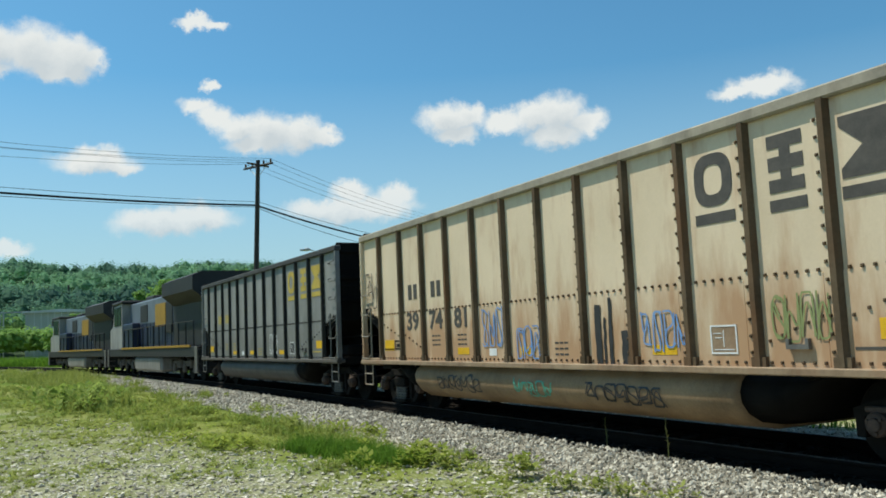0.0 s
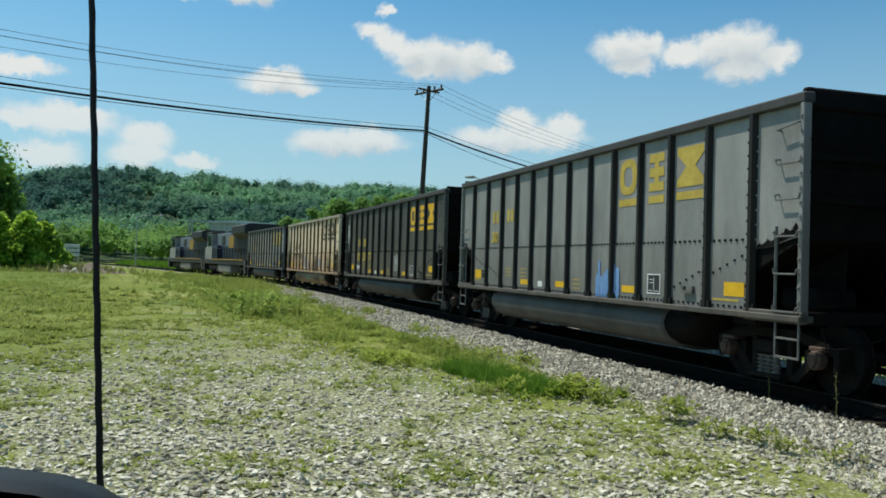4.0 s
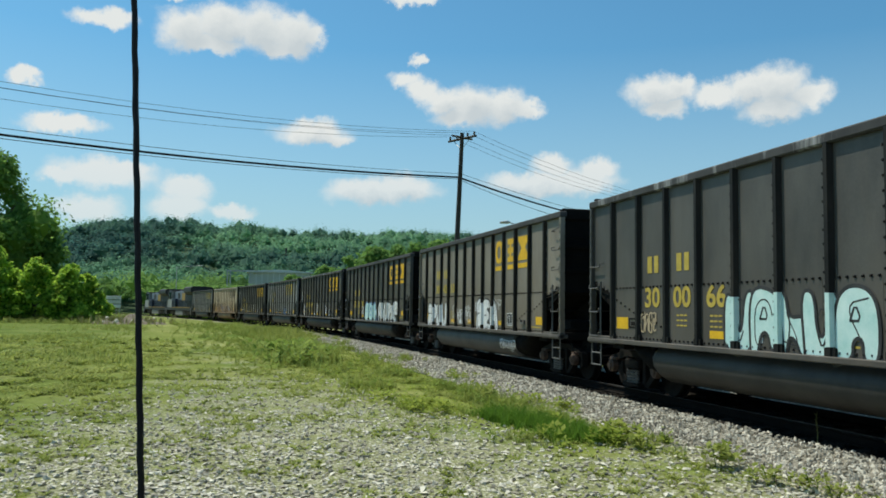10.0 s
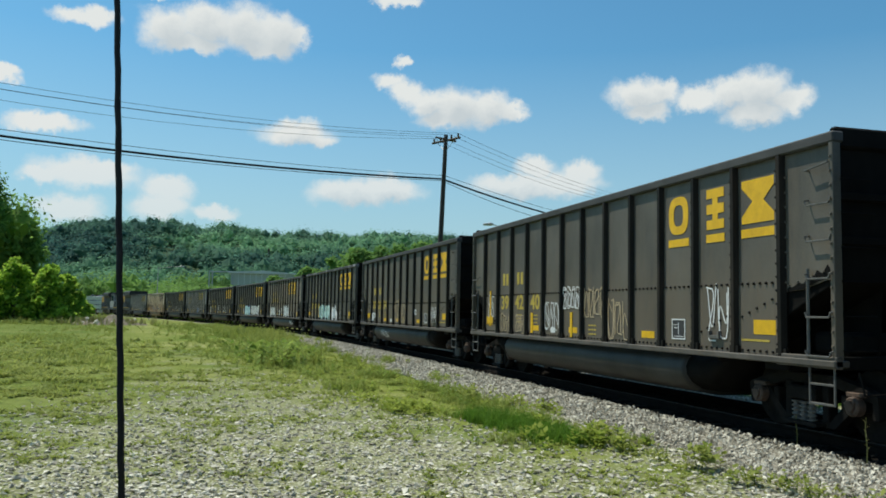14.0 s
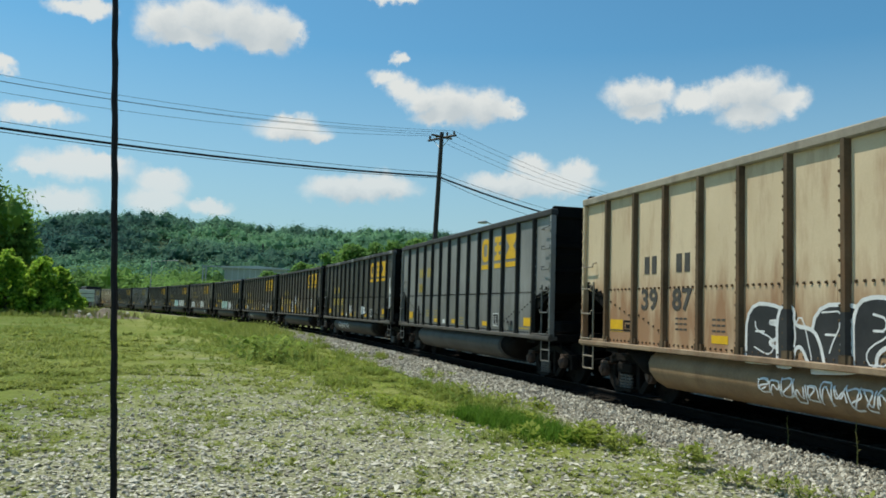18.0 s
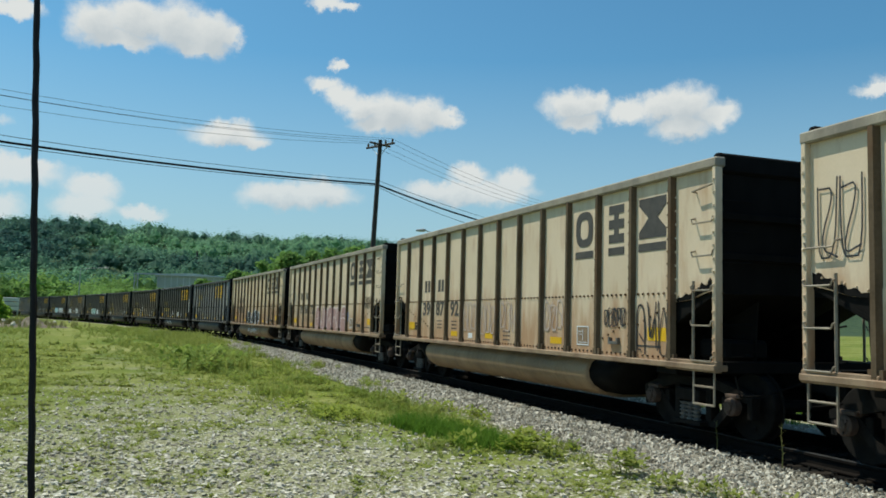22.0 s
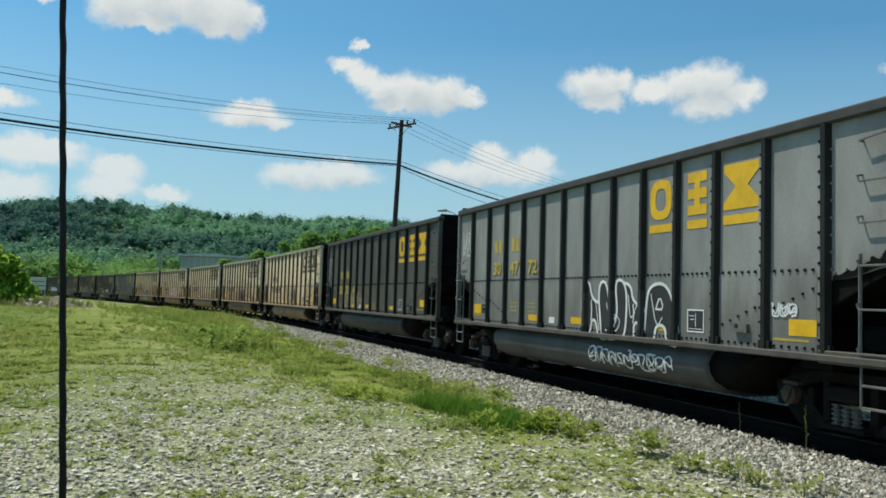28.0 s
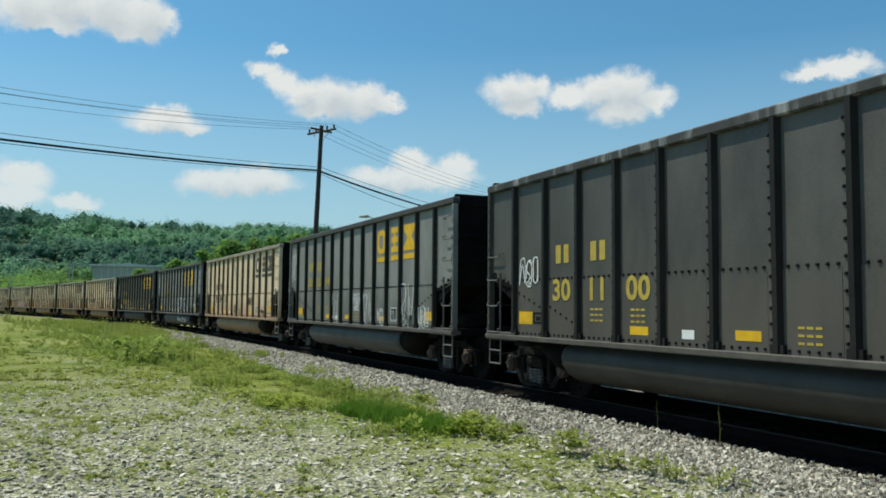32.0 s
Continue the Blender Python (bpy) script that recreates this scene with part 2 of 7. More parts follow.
RUST, COAL_DUST = (0.16, 0.075, 0.035), (0.012, 0.011, 0.011)
PAINT = {
    "beige": surface("beige_paint", (0.60, 0.485, 0.34), (0.71, 0.58, 0.42), 0.9, 30, 0.6, 0, 0.08, 0.006, 0.35, (0.37, 0.19, 0.085), 2.35, 0.8),
    "rusty": surface("rusty_beige_paint", (0.56, 0.44, 0.285), (0.68, 0.55, 0.375), 0.9, 30, 0.65, 0, 0.1, 0.006, 0.45, (0.30, 0.15, 0.07), 2.5, 0.9),
    "cream": surface("cream_paint", (0.66, 0.52, 0.36), (0.78, 0.625, 0.44), 0.9, 30, 0.6, 0, 0.08, 0.006, 0.45, (0.40, 0.21, 0.095), 2.15, 0.7),
    "black": surface("black_paint", (0.038, 0.036, 0.033), (0.096, 0.090, 0.080), 1.2, 30, 0.5, 0, 0.08, 0.006, 0.7, (0.09, 0.075, 0.06), 2.4, 0.6),
    "brown": surface("brown_black_paint", (0.055, 0.049, 0.041), (0.125, 0.112, 0.094), 1.2, 30, 0.55, 0, 0.08, 0.006, 0.7, (0.13, 0.10, 0.07), 2.6, 0.6),
    "umber": surface("warm_brown_black_paint", (0.15, 0.131, 0.107), (0.25, 0.222, 0.183), 1.2, 30, 0.55, 0, 0.08, 0.006, 0.7, (0.13, 0.10, 0.07), 2.6, 0.6),
    "slate": surface("slate_grey_paint", (0.165, 0.164, 0.158), (0.27, 0.267, 0.255), 1.0, 30, 0.5, 0, 0.08, 0.006, 0.5, (0.06, 0.056, 0.05), 2.4, 0.5),
    "grey": surface("grey_paint", (0.17, 0.17, 0.167), (0.305, 0.304, 0.295), 1.2, 30, 0.5, 0, 0.08, 0.006, 0.7, (0.08, 0.075, 0.065), 2.4, 0.5),
}
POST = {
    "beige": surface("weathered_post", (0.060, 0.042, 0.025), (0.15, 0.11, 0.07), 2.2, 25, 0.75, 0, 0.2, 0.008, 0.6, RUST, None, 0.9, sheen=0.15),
    # stakes of dark cars: the shade on their rear faces darkens the whole colour
    "black": surface("shaded_black_post", (0.010, 0.010, 0.010), (0.024, 0.0235, 0.022), 2.2, 25, 0.55, 0, 0.15, 0.008, 0.6, (0.05, 0.04, 0.03), None, 0.5, sheen=0.15),
    "brown": surface("shaded_brown_post", (0.009, 0.008, 0.007), (0.020, 0.0175, 0.015), 2.2, 25, 0.6, 0, 0.15, 0.008, 0.6, (0.07, 0.05, 0.035), None, 0.6, sheen=0.15),
    "grey": surface("shaded_grey_post", (0.012, 0.012, 0.012), (0.028, 0.028, 0.027), 2.2, 25, 0.55, 0, 0.15, 0.008, 0.6, (0.03, 0.027, 0.025), None, 0.5, sheen=0.15),
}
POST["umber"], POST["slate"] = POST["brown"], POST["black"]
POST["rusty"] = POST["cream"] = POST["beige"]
SILL_DARK = surface("dusty_dark_sill", (0.045, 0.041, 0.036), (0.095, 0.086, 0.074), 2.2, 25, 0.75, 0, 0.2, 0.008, 0, (0.10, 0.07, 0.045), None, 0.6)
SILL_BEIGE = surface("rusty_beige_sill", (0.17, 0.11, 0.065), (0.34, 0.25, 0.16), 2.2, 25, 0.75, 0, 0.2, 0.008, 0, (0.22, 0.10, 0.045), None, 0.8)
CHORD_DARK = surface("dark_top_chord", (0.035, 0.036, 0.038), (0.065, 0.066, 0.068), 2.2, 25, 0.7, 0, 0.1, 0.005, sheen=0.3)
CHORD_WORN = surface("worn_top_chord", (0.030, 0.031, 0.033), (0.060, 0.061, 0.063), 2.2, 25, 0.7, 0, 0.1, 0.005, 0, (0.50, 0.52, 0.53), None, 1.0, sheen=0.3)
CHORD_BEIGE = surface("dirty_beige_top_chord", (0.20, 0.18, 0.145), (0.36, 0.32, 0.25), 2.2, 25, 0.7, 0, 0.1, 0.005, 0, (0.10, 0.08, 0.06), None, 0.7)
# tub colours, darker than the side panels above
TUB_DARK = surface("dark_car_tub", (0.022, 0.021, 0.0195), (0.052, 0.050, 0.046), 1.5, 30, 0.58, 0, 0.08, 0.006, 0.3, (0.05, 0.042, 0.035), None, 0.4, sheen=0.35)
# rusty dirt, with the shade below the side sill darkening the whole tub
TUB_BEIGE = surface("dirty_shaded_beige_tub", (0.18, 0.115, 0.062), (0.35, 0.24, 0.138), 1.1, 30, 0.65, 0, 0.08, 0.006, 0.3, (0.13, 0.075, 0.04), None, 0.7, sheen=0.3)
TUB_GREY = surface("grey_car_tub", (0.055, 0.055, 0.053), (0.10, 0.098, 0.094), 1.5, 30, 0.6, 0, 0.08, 0.006, 0.3, (0.05, 0.042, 0.035), None, 0.4, sheen=0.3)
RUNG_DARK = surface("dark_grey_rungs", (0.06, 0.06, 0.058), (0.12, 0.12, 0.115), 6, 40, 0.6, 0.0, 0.15, 0.004)
RUSTY_CAP = surface("rusty_bearing_steel", (0.04, 0.027, 0.02), (0.11, 0.072, 0.054), 8, 60, 0.8, 0, 0.2, 0.004)
SPRING = surface("dull_spring_steel", (0.09, 0.087, 0.08), (0.18, 0.175, 0.16), 8, 60, 0.6, 0.2, 0.1, 0.004)
RUNG_GREY = surface("worn_grey_rungs", (0.08, 0.083, 0.08), (0.16, 0.165, 0.16), 6, 40, 0.6, 0.0, 0.15, 0.004)
RUNG_BEIGE = surface("pale_beige_rungs", (0.17, 0.145, 0.11), (0.30, 0.26, 0.20), 6, 40, 0.6, 0.0, 0.15, 0.004, 0, (0.25, 0.12, 0.06), None, 0.6)
# coal dust, darkened further to hold the shade of car ends and undersides
GRIME_SHADE = surface("coal_dust_and_shade_on_steel", (0.0045, 0.0045, 0.0045), (0.011, 0.0105, 0.010), 2.5, 30, 0.85, 0, 0.25, 0.01, 0.5, sheen=0.08)
# dirty steel taken near black: the shade below the cars is in the colour
CAST = surface("dirty_shaded_cast_steel", (0.005, 0.0047, 0.0045), (0.016, 0.014, 0.012), 6, 50, 0.85, 0, 0.3, 0.008, sheen=0.15)
WORN = surface("worn_grey_steel", (0.10, 0.095, 0.09), (0.20, 0.19, 0.175), 8, 60, 0.55, 0.4, 0.2, 0.004)
# rails and ties: the shade under the train is painted into these colours
RAILTOP = surface("worn_shaded_rail_head", (0.02, 0.019, 0.018), (0.04, 0.038, 0.035), 4, 40, 0.6, 0.2, 0.05, 0.002, own=False)
RAILSIDE = surface("shaded_rail_web", (0.006, 0.005, 0.0045), (0.014, 0.011, 0.009), 4, 40, 0.9, 0.0, 0.2, 0.004, own=False, sheen=0.1)
TIE = surface("coal_dusted_shaded_tie_wood", (0.012, 0.010, 0.008), (0.04, 0.033, 0.026), 9, 60, 0.9, 0, 0.5, 0.01, sheen=0.1)
DIRT = surface("pale_dirt", (0.10, 0.08, 0.055), (0.24, 0.20, 0.15), 4, 40, 0.9, 0, 0.6, 0.03)
YELLOW = surface("yellow_paint", (0.60, 0.34, 0.006), (0.78, 0.47, 0.012), 5, 60, 0.5, 0, 0.05, 0.002)
LETTER_YELLOW = surface("faded_yellow_stencil", (0.36, 0.26, 0.035), (0.52, 0.39, 0.07), 5, 40, 0.6, 0, 0.05, 0.002)
LETTER_DARK = surface("dark_grey_stencil", (0.045, 0.04, 0.035), (0.085, 0.075, 0.065), 5, 40, 0.6, 0, 0.05, 0.002)
WHITE = surface("white_spray_paint", (0.60, 0.61, 0.62), (0.78, 0.79, 0.80), 5, 40, 0.55, 0, 0.05, 0.002)
TEAL = surface("pale_teal_spray_paint", (0.38, 0.62, 0.60), (0.62, 0.78, 0.76), 3, 40, 0.55, 0, 0.05, 0.002)
BLUE = surface("blue_spray_paint", (0.10, 0.22, 0.48), (0.20, 0.34, 0.60), 3, 40, 0.55, 0, 0.05, 0.002)
GREEN = surface("green_spray_paint", (0.05, 0.28, 0.20), (0.12, 0.38, 0.28), 3, 40, 0.55, 0, 0.05, 0.002)
MAROON = surface("maroon_spray_paint", (0.30, 0.16, 0.15), (0.46, 0.28, 0.26), 3, 40, 0.55, 0, 0.05, 0.002)
PINK = surface("pinkish_white_spray_paint", (0.62, 0.50, 0.48), (0.80, 0.72, 0.70), 3, 40, 0.55, 0, 0.05, 0.002)
FADED = surface("faded_lilac_spray_paint", (0.42, 0.34, 0.30), (0.54, 0.45, 0.39), 3, 40, 0.6, 0, 0.05, 0.002)
TAN = surface("tan_spray_paint", (0.36, 0.28, 0.17), (0.50, 0.40, 0.26), 3, 40, 0.6, 0, 0.05, 0.002)
OLIVE = surface("olive_spray_paint", (0.16, 0.20, 0.07), (0.26, 0.29, 0.12), 3, 40, 0.6, 0, 0.05, 0.002)
INK = surface("black_spray_paint", (0.015, 0.015, 0.017), (0.04, 0.038, 0.04), 3, 40, 0.55, 0, 0.05, 0.002)
NAVY = surface("navy_locomotive_paint", (0.010, 0.018, 0.045), (0.018, 0.030, 0.070), 1.5, 30, 0.4, 0, 0.05, 0.004, 0.6)
LOCO_GREY = surface("grey_locomotive_paint", (0.20, 0.205, 0.205), (0.32, 0.32, 0.31), 1.5, 30, 0.5, 0, 0.05, 0.004, 0.6, (0.10, 0.08, 0.06), 2.0, 0.5)
LOCO_BLUE = surface("blue_grey_locomotive_paint", (0.095, 0.125, 0.165), (0.15, 0.185, 0.23), 1.5, 30, 0.5, 0, 0.05, 0.004, 0.6, (0.08, 0.075, 0.07), 3.0, 0.5)
LOCO_TRUCK = surface("dusty_locomotive_truck", (0.07, 0.06, 0.05), (0.16, 0.14, 0.12), 5, 40, 0.8, 0, 0.2, 0.006, sheen=0.2)
LOCO_DARK = surface("sooty_radiator_steel", (0.006, 0.0065, 0.0075), (0.014, 0.0145, 0.016), 3, 40, 0.6, 0, 0.2, 0.006)
WINDOW = surface("dark_cab_glass", (0.008, 0.010, 0.012), (0.014, 0.016, 0.018), 2, 20, 0.08, 0, 0, 0.001)
LEAF_NEAR = leafy("bush_leaves", (0.13, 0.27, 0.026), (0.52, 0.70, 0.10), 0.5, 0.62, 0.75)
LEAF_DARK = leafy("dark_tree_leaves", (0.085, 0.185, 0.045), (0.27, 0.43, 0.10), 0.22, 0.6, 0.35)
# bluish low-contrast green: air haze and broad shade patches are in the colour
LEAF_FAR = leafy("hazy_far_wood_leaves", (0.062, 0.150, 0.125), (0.215, 0.405, 0.225), 0.012, 0.58, 0.06, 0.12)
LEAF_MID = leafy("roadside_leaves", (0.10, 0.21, 0.055), (0.26, 0.42, 0.105), 0.06, 0.5, 0.3)
BARK = surface("brown_bark", (0.05, 0.04, 0.03), (0.13, 0.10, 0.08), 5, 40, 0.9, 0, 0.6, 0.03, 0.7)
BLADE = leafy("grass_blades", (0.19, 0.24, 0.045), (0.40, 0.44, 0.13), 0.35, 0.5)
BLADE_DARK = leafy("lush_grass_blades", (0.07, 0.16, 0.015), (0.16, 0.29, 0.033), 0.6, 0.5)
BLADE_YELLOW = leafy("yellowing_weeds", (0.19, 0.26, 0.035), (0.37, 0.43, 0.085), 0.8, 0.5)
LUSH = leafy("lush_patch_blades", (0.07, 0.155, 0.016), (0.15, 0.275, 0.035), 0.6, 0.5)
WEED_LEAF = leafy("strip_weed_leaves", (0.12, 0.20, 0.03), (0.32, 0.40, 0.10), 0.5, 0.5)
DRY = leafy("dry_stems", (0.17, 0.19, 0.06), (0.34, 0.32, 0.15), 0.8)
POLE_WOOD = surface("tarred_pole_wood", (0.020, 0.018, 0.016), (0.050, 0.043, 0.038), 6, 60, 0.85, 0, 0.4, 0.01, 0.8)
WIRE = surface("black_cable", (0.008, 0.008, 0.009), (0.014, 0.014, 0.015), 3, 30, 0.8, 0, 0, 0.001, sheen=0.1)
PORCELAIN = surface("brown_porcelain", (0.09, 0.06, 0.045), (0.14, 0.10, 0.075), 8, 40, 0.3, 0, 0, 0.001)
CONCRETE = surface("pale_metal_cladding", (0.38, 0.395, 0.36), (0.48, 0.49, 0.45), 0.4, 6, 0.6, 0, 0.1, 0.01, 0.5, (0.28, 0.27, 0.25), None, 0.5)
ROOF = surface("grey_metal_roof", (0.52, 0.53, 0.54), (0.66, 0.67, 0.68), 0.4, 6, 0.5, 0, 0.1, 0.01)
GALV = surface("galvanised_steel", (0.32, 0.33, 0.34), (0.46, 0.47, 0.48), 5, 40, 0.5, 0.5, 0.1, 0.003)
BLACK_PLASTIC = surface("black_plastic", (0.010, 0.010, 0.011), (0.018, 0.018, 0.019), 30, 300, 0.5, 0, 0.1, 0.0008, sheen=0.2)
CAR_PAINT = surface("black_car_paint", (0.008, 0.008, 0.009), (0.012, 0.012, 0.013), 4, 200, 0.15, 0, 0, 0.001)
STONE = leafy("grey_stones", (0.25, 0.232, 0.18), (0.66, 0.625, 0.515), 1.5, 0.0, 0.9)
BALLAST = leafy("ballast_stones", (0.195, 0.18, 0.142), (0.61, 0.572, 0.48), 1.5, 0.0, 0.9)
# coal dust plus the train's shade, both put into the bed's colour
SHADED_BED = surface("coal_and_shade_ballast", (0.006, 0.006, 0.006), (0.018, 0.017, 0.016), 14, 90, 0.95, 0, 1.0, 0.03, own=False, sheen=0.05)
BALLAST_BED = surface("packed_ballast", (0.12, 0.112, 0.09), (0.40, 0.375, 0.31), 22, 70, 0.95, 0, 1.0, 0.03, own=False, sheen=0.05)
# stones between the rails carry the same painted shade
SHADED_STONE = surface("coal_and_shade_stones", (0.006, 0.006, 0.006), (0.026, 0.025, 0.023), 9, 60, 0.9, sheen=0.05)
TYRE = surface("black_rubber", (0.012, 0.012, 0.012), (0.025, 0.025, 0.024), 12, 90, 0.85, 0, 0.3, 0.003, sheen=0.2)
LENS = surface("clear_headlight_lens", (0.45, 0.47, 0.48), (0.6, 0.62, 0.63), 20, 90, 0.12, 0, 0.05, 0.002)
GOLD = surface("dull_gold_paint", (0.26, 0.145, 0.012), (0.38, 0.22, 0.02), 3, 40, 0.5, 0, 0.05, 0.002)


# ---- mesh helpers ----
def mesh_of(name, bm, material, smooth=False):
    me = bpy.data.meshes.new(name)
    bmesh.ops.recalc_face_normals(bm, faces=bm.faces)
    bm.to_mesh(me)
    bm.free()
    me.materials.append(material)
    if smooth:
        for f in me.polygons:
            f.use_smooth = True
    return me


def part(name, bm, material, parent, label="", at=None, smooth=False):
    """One mesh object under a thing or a part. bm: a bmesh or a finished mesh."""
    me = bm if isinstance(bm, bpy.types.Mesh) else mesh_of(name, bm, material, smooth)
    ob = new(name, me)
    ob.parent = parent
    if at is not None:
        ob.matrix_basis = at
    return tagged(ob, label)


def thing(name, label, category, group="", at=None, kind=""):
    ob = new(name)
    ob.empty_display_size = 0.2
    if at is not None:
        ob.matrix_basis = at
    return tagged(ob, label, category, group, kind)


def block(bm, x0, x1, y0, y1, z0, z1, bevel=0.0):
    """A box between two corners, its edges rounded by bevel."""
    v = [bm.verts.new((x, y, z)) for x in (x0, x1) for y in (y0, y1) for z in (z0, z1)]
    fs = [bm.faces.new([v[i] for i in q]) for q in ((0, 1, 3, 2), (4, 6, 7, 5), (0, 4, 5, 1), (2, 3, 7, 6), (0, 2, 6, 4), (1, 5, 7, 3))]
    if bevel:
        es = list({e for f in fs for e in f.edges})
        bmesh.ops.bevel(bm, geom=es, offset=bevel, segments=1, affect="EDGES")
    return bm


def prism(bm, outline, axis, a, b):
    """A solid: the outline (pairs of numbers) pushed along an axis from a to b."""
    def at(p, c):
        return (c, p[0], p[1]) if axis == "x" else (p[0], c, p[1]) if axis == "y" else (p[0], p[1], c)
    lo, hi = [bm.verts.new(at(p, a)) for p in outline], [bm.verts.new(at(p, b)) for p in outline]
    n = len(outline)
    bm.faces.new(lo), bm.faces.new(hi[::-1])
    for i in range(n):
        bm.faces.new((lo[i], hi[i], hi[(i + 1) % n], lo[(i + 1) % n]))
    return bm


def rod(bm, points, radius, sides=6):
    """A round bar along points."""
    pts = [Vector(p) for p in points]
    rings = []
    for i, p in enumerate(pts):
        way = (pts[min(i + 1, len(pts) - 1)] - pts[max(i - 1, 0)]).normalized()
        side = way.orthogonal().normalized() if abs(way.z) > 0.95 else way.cross(Vector((0, 0, 1))).normalized()
        up = side.cross(way)
        r = radius[i] if isinstance(radius, (list, tuple)) else radius
        rings.append([bm.verts.new(p + r * (math.cos(a) * side + math.sin(a) * up)) for a in [2 * math.pi * k / sides for k in range(sides)]])
    for a, b in zip(rings, rings[1:]):
        for k in range(sides):
            bm.faces.new((a[k], a[(k + 1) % sides], b[(k + 1) % sides], b[k]))
    bm.faces.new(rings[0]), bm.faces.new(rings[-1][::-1])
    return bm


def drum(bm, centre, axis, radius, half, sides=20, rim=0.0):
    """A disc or drum round an axis through centre."""
    c, ax = Vector(centre), Vector(axis).normalized()
    prof = [(-half, radius - rim), (-half + rim, radius), (half - rim, radius), (half, radius - rim)] if rim else [(-half, radius), (half, radius)]
    side = ax.orthogonal().normalized()
    up = ax.cross(side)
    rings = [[bm.verts.new(c + ax * h + r * (math.cos(a) * side + math.sin(a) * up)) for a in [2 * math.pi * k / sides for k in range(sides)]] for h, r in prof]
    for a, b in zip(rings, rings[1:]):
        for k in range(sides):
            bm.faces.new((a[k], a[(k + 1) % sides], b[(k + 1) % sides], b[k]))
    bm.faces.new(rings[0]), bm.faces.new(rings[-1][::-1])
    return bm


def joined(name, verts, faces, material):
    me = bpy.data.meshes.new(name)
    me.from_pydata(np.asarray(verts).tolist(), [], [tuple(f) for f in np.asarray(faces).tolist()] if not isinstance(faces, list) else faces)
    me.materials.append(material)
    me.update()
    return me


# ---- the line of the track ----
RAIL, HALF = 0.22, 1.60
STEP = 0.5
LINE_S = np.arange(-440, 460, STEP)
_head = np.interp(LINE_S, (-440, -90, 0, 15, 30, 50, 75, 105, 140, 180, 300, 460), (-0.10, -0.09, 0.021, 0.0484, 0.0673, 0.1074, 0.1702, 0.2305, 0.2724, 0.3192, 0.4596, 0.62))
_zero = int(np.argmin(abs(LINE_S)))
_lx, _ly = -np.cumsum(np.sin(_head)) * STEP, np.cumsum(np.cos(_head)) * STEP
_lx += 7.06 - _lx[_zero]
_ly -= _ly[_zero]


def along(s, off=0.0):
    """The point of the track's line at s, off metres to the right of its centre, and the heading there."""
    h = float(np.interp(s, LINE_S, _head))
    o = off + HALF
    return float(np.interp(s, LINE_S, _lx)) + o * math.cos(h), float(np.interp(s, LINE_S, _ly)) + o * math.sin(h), h


def centre_off(x, y):
    """How far points lie to the right of the track's centre line (negative: on the camera's side)."""
    i = np.clip(np.searchsorted(_ly, y), 0, len(_ly) - 1)
    return (x - _lx[i]) * np.cos(_head[i]) - HALF


# ---- ground ----
def hash_noise(x, y, f, seed=0.0):
    return np.array([noise.noise((a * f + seed, b * f - seed, seed)) for a, b in zip(x.ravel(), y.ravel())]).reshape(x.shape)


def land(x, y):
    """The height of the ground: level round the lot, a slight rise at the far left, hills behind."""
    x, y = np.asarray(x, float), np.asarray(y, float)
    off = centre_off(x, y)
    bed = np.clip(1 - (abs(off) - 2.2) / 0.9, 0, 1)
    z = 0.02 * np.sin(x * 0.9 + y * 0.31) * np.clip((12 - abs(off)) / 4, 0.3, 1)
    z = z * (1 - bed) - bed * 0.03
    far = np.hypot(x, y)
    z = z + np.clip((far - 45) / 60, 0, 1) * 0.35 * np.clip(-off / 8, 0, 1)
    ridge = np.clip((y - 250) / 260, 0, 1)
    ridge = ridge * ridge * (3 - 2 * ridge)
    az = np.degrees(np.arctan2(-x, np.maximum(y, 1)))
    top = 39 + 4.5 * np.exp(-((az - 7.5) / 3.5) ** 2) + 1.3 * np.sin(az * 0.55 + 0.6) + 0.9 * np.sin(az * 1.31) - 14 * np.clip((az - 10) / 8, 0, 1) + 0.5 * np.clip((-az - 5) / 6, 0, 1)
    back = 1 - 0.5 * np.clip((y - 560) / 400, 0, 1)
    return z + ridge * top * back * np.clip((1500 - far) / 400, 0, 1)


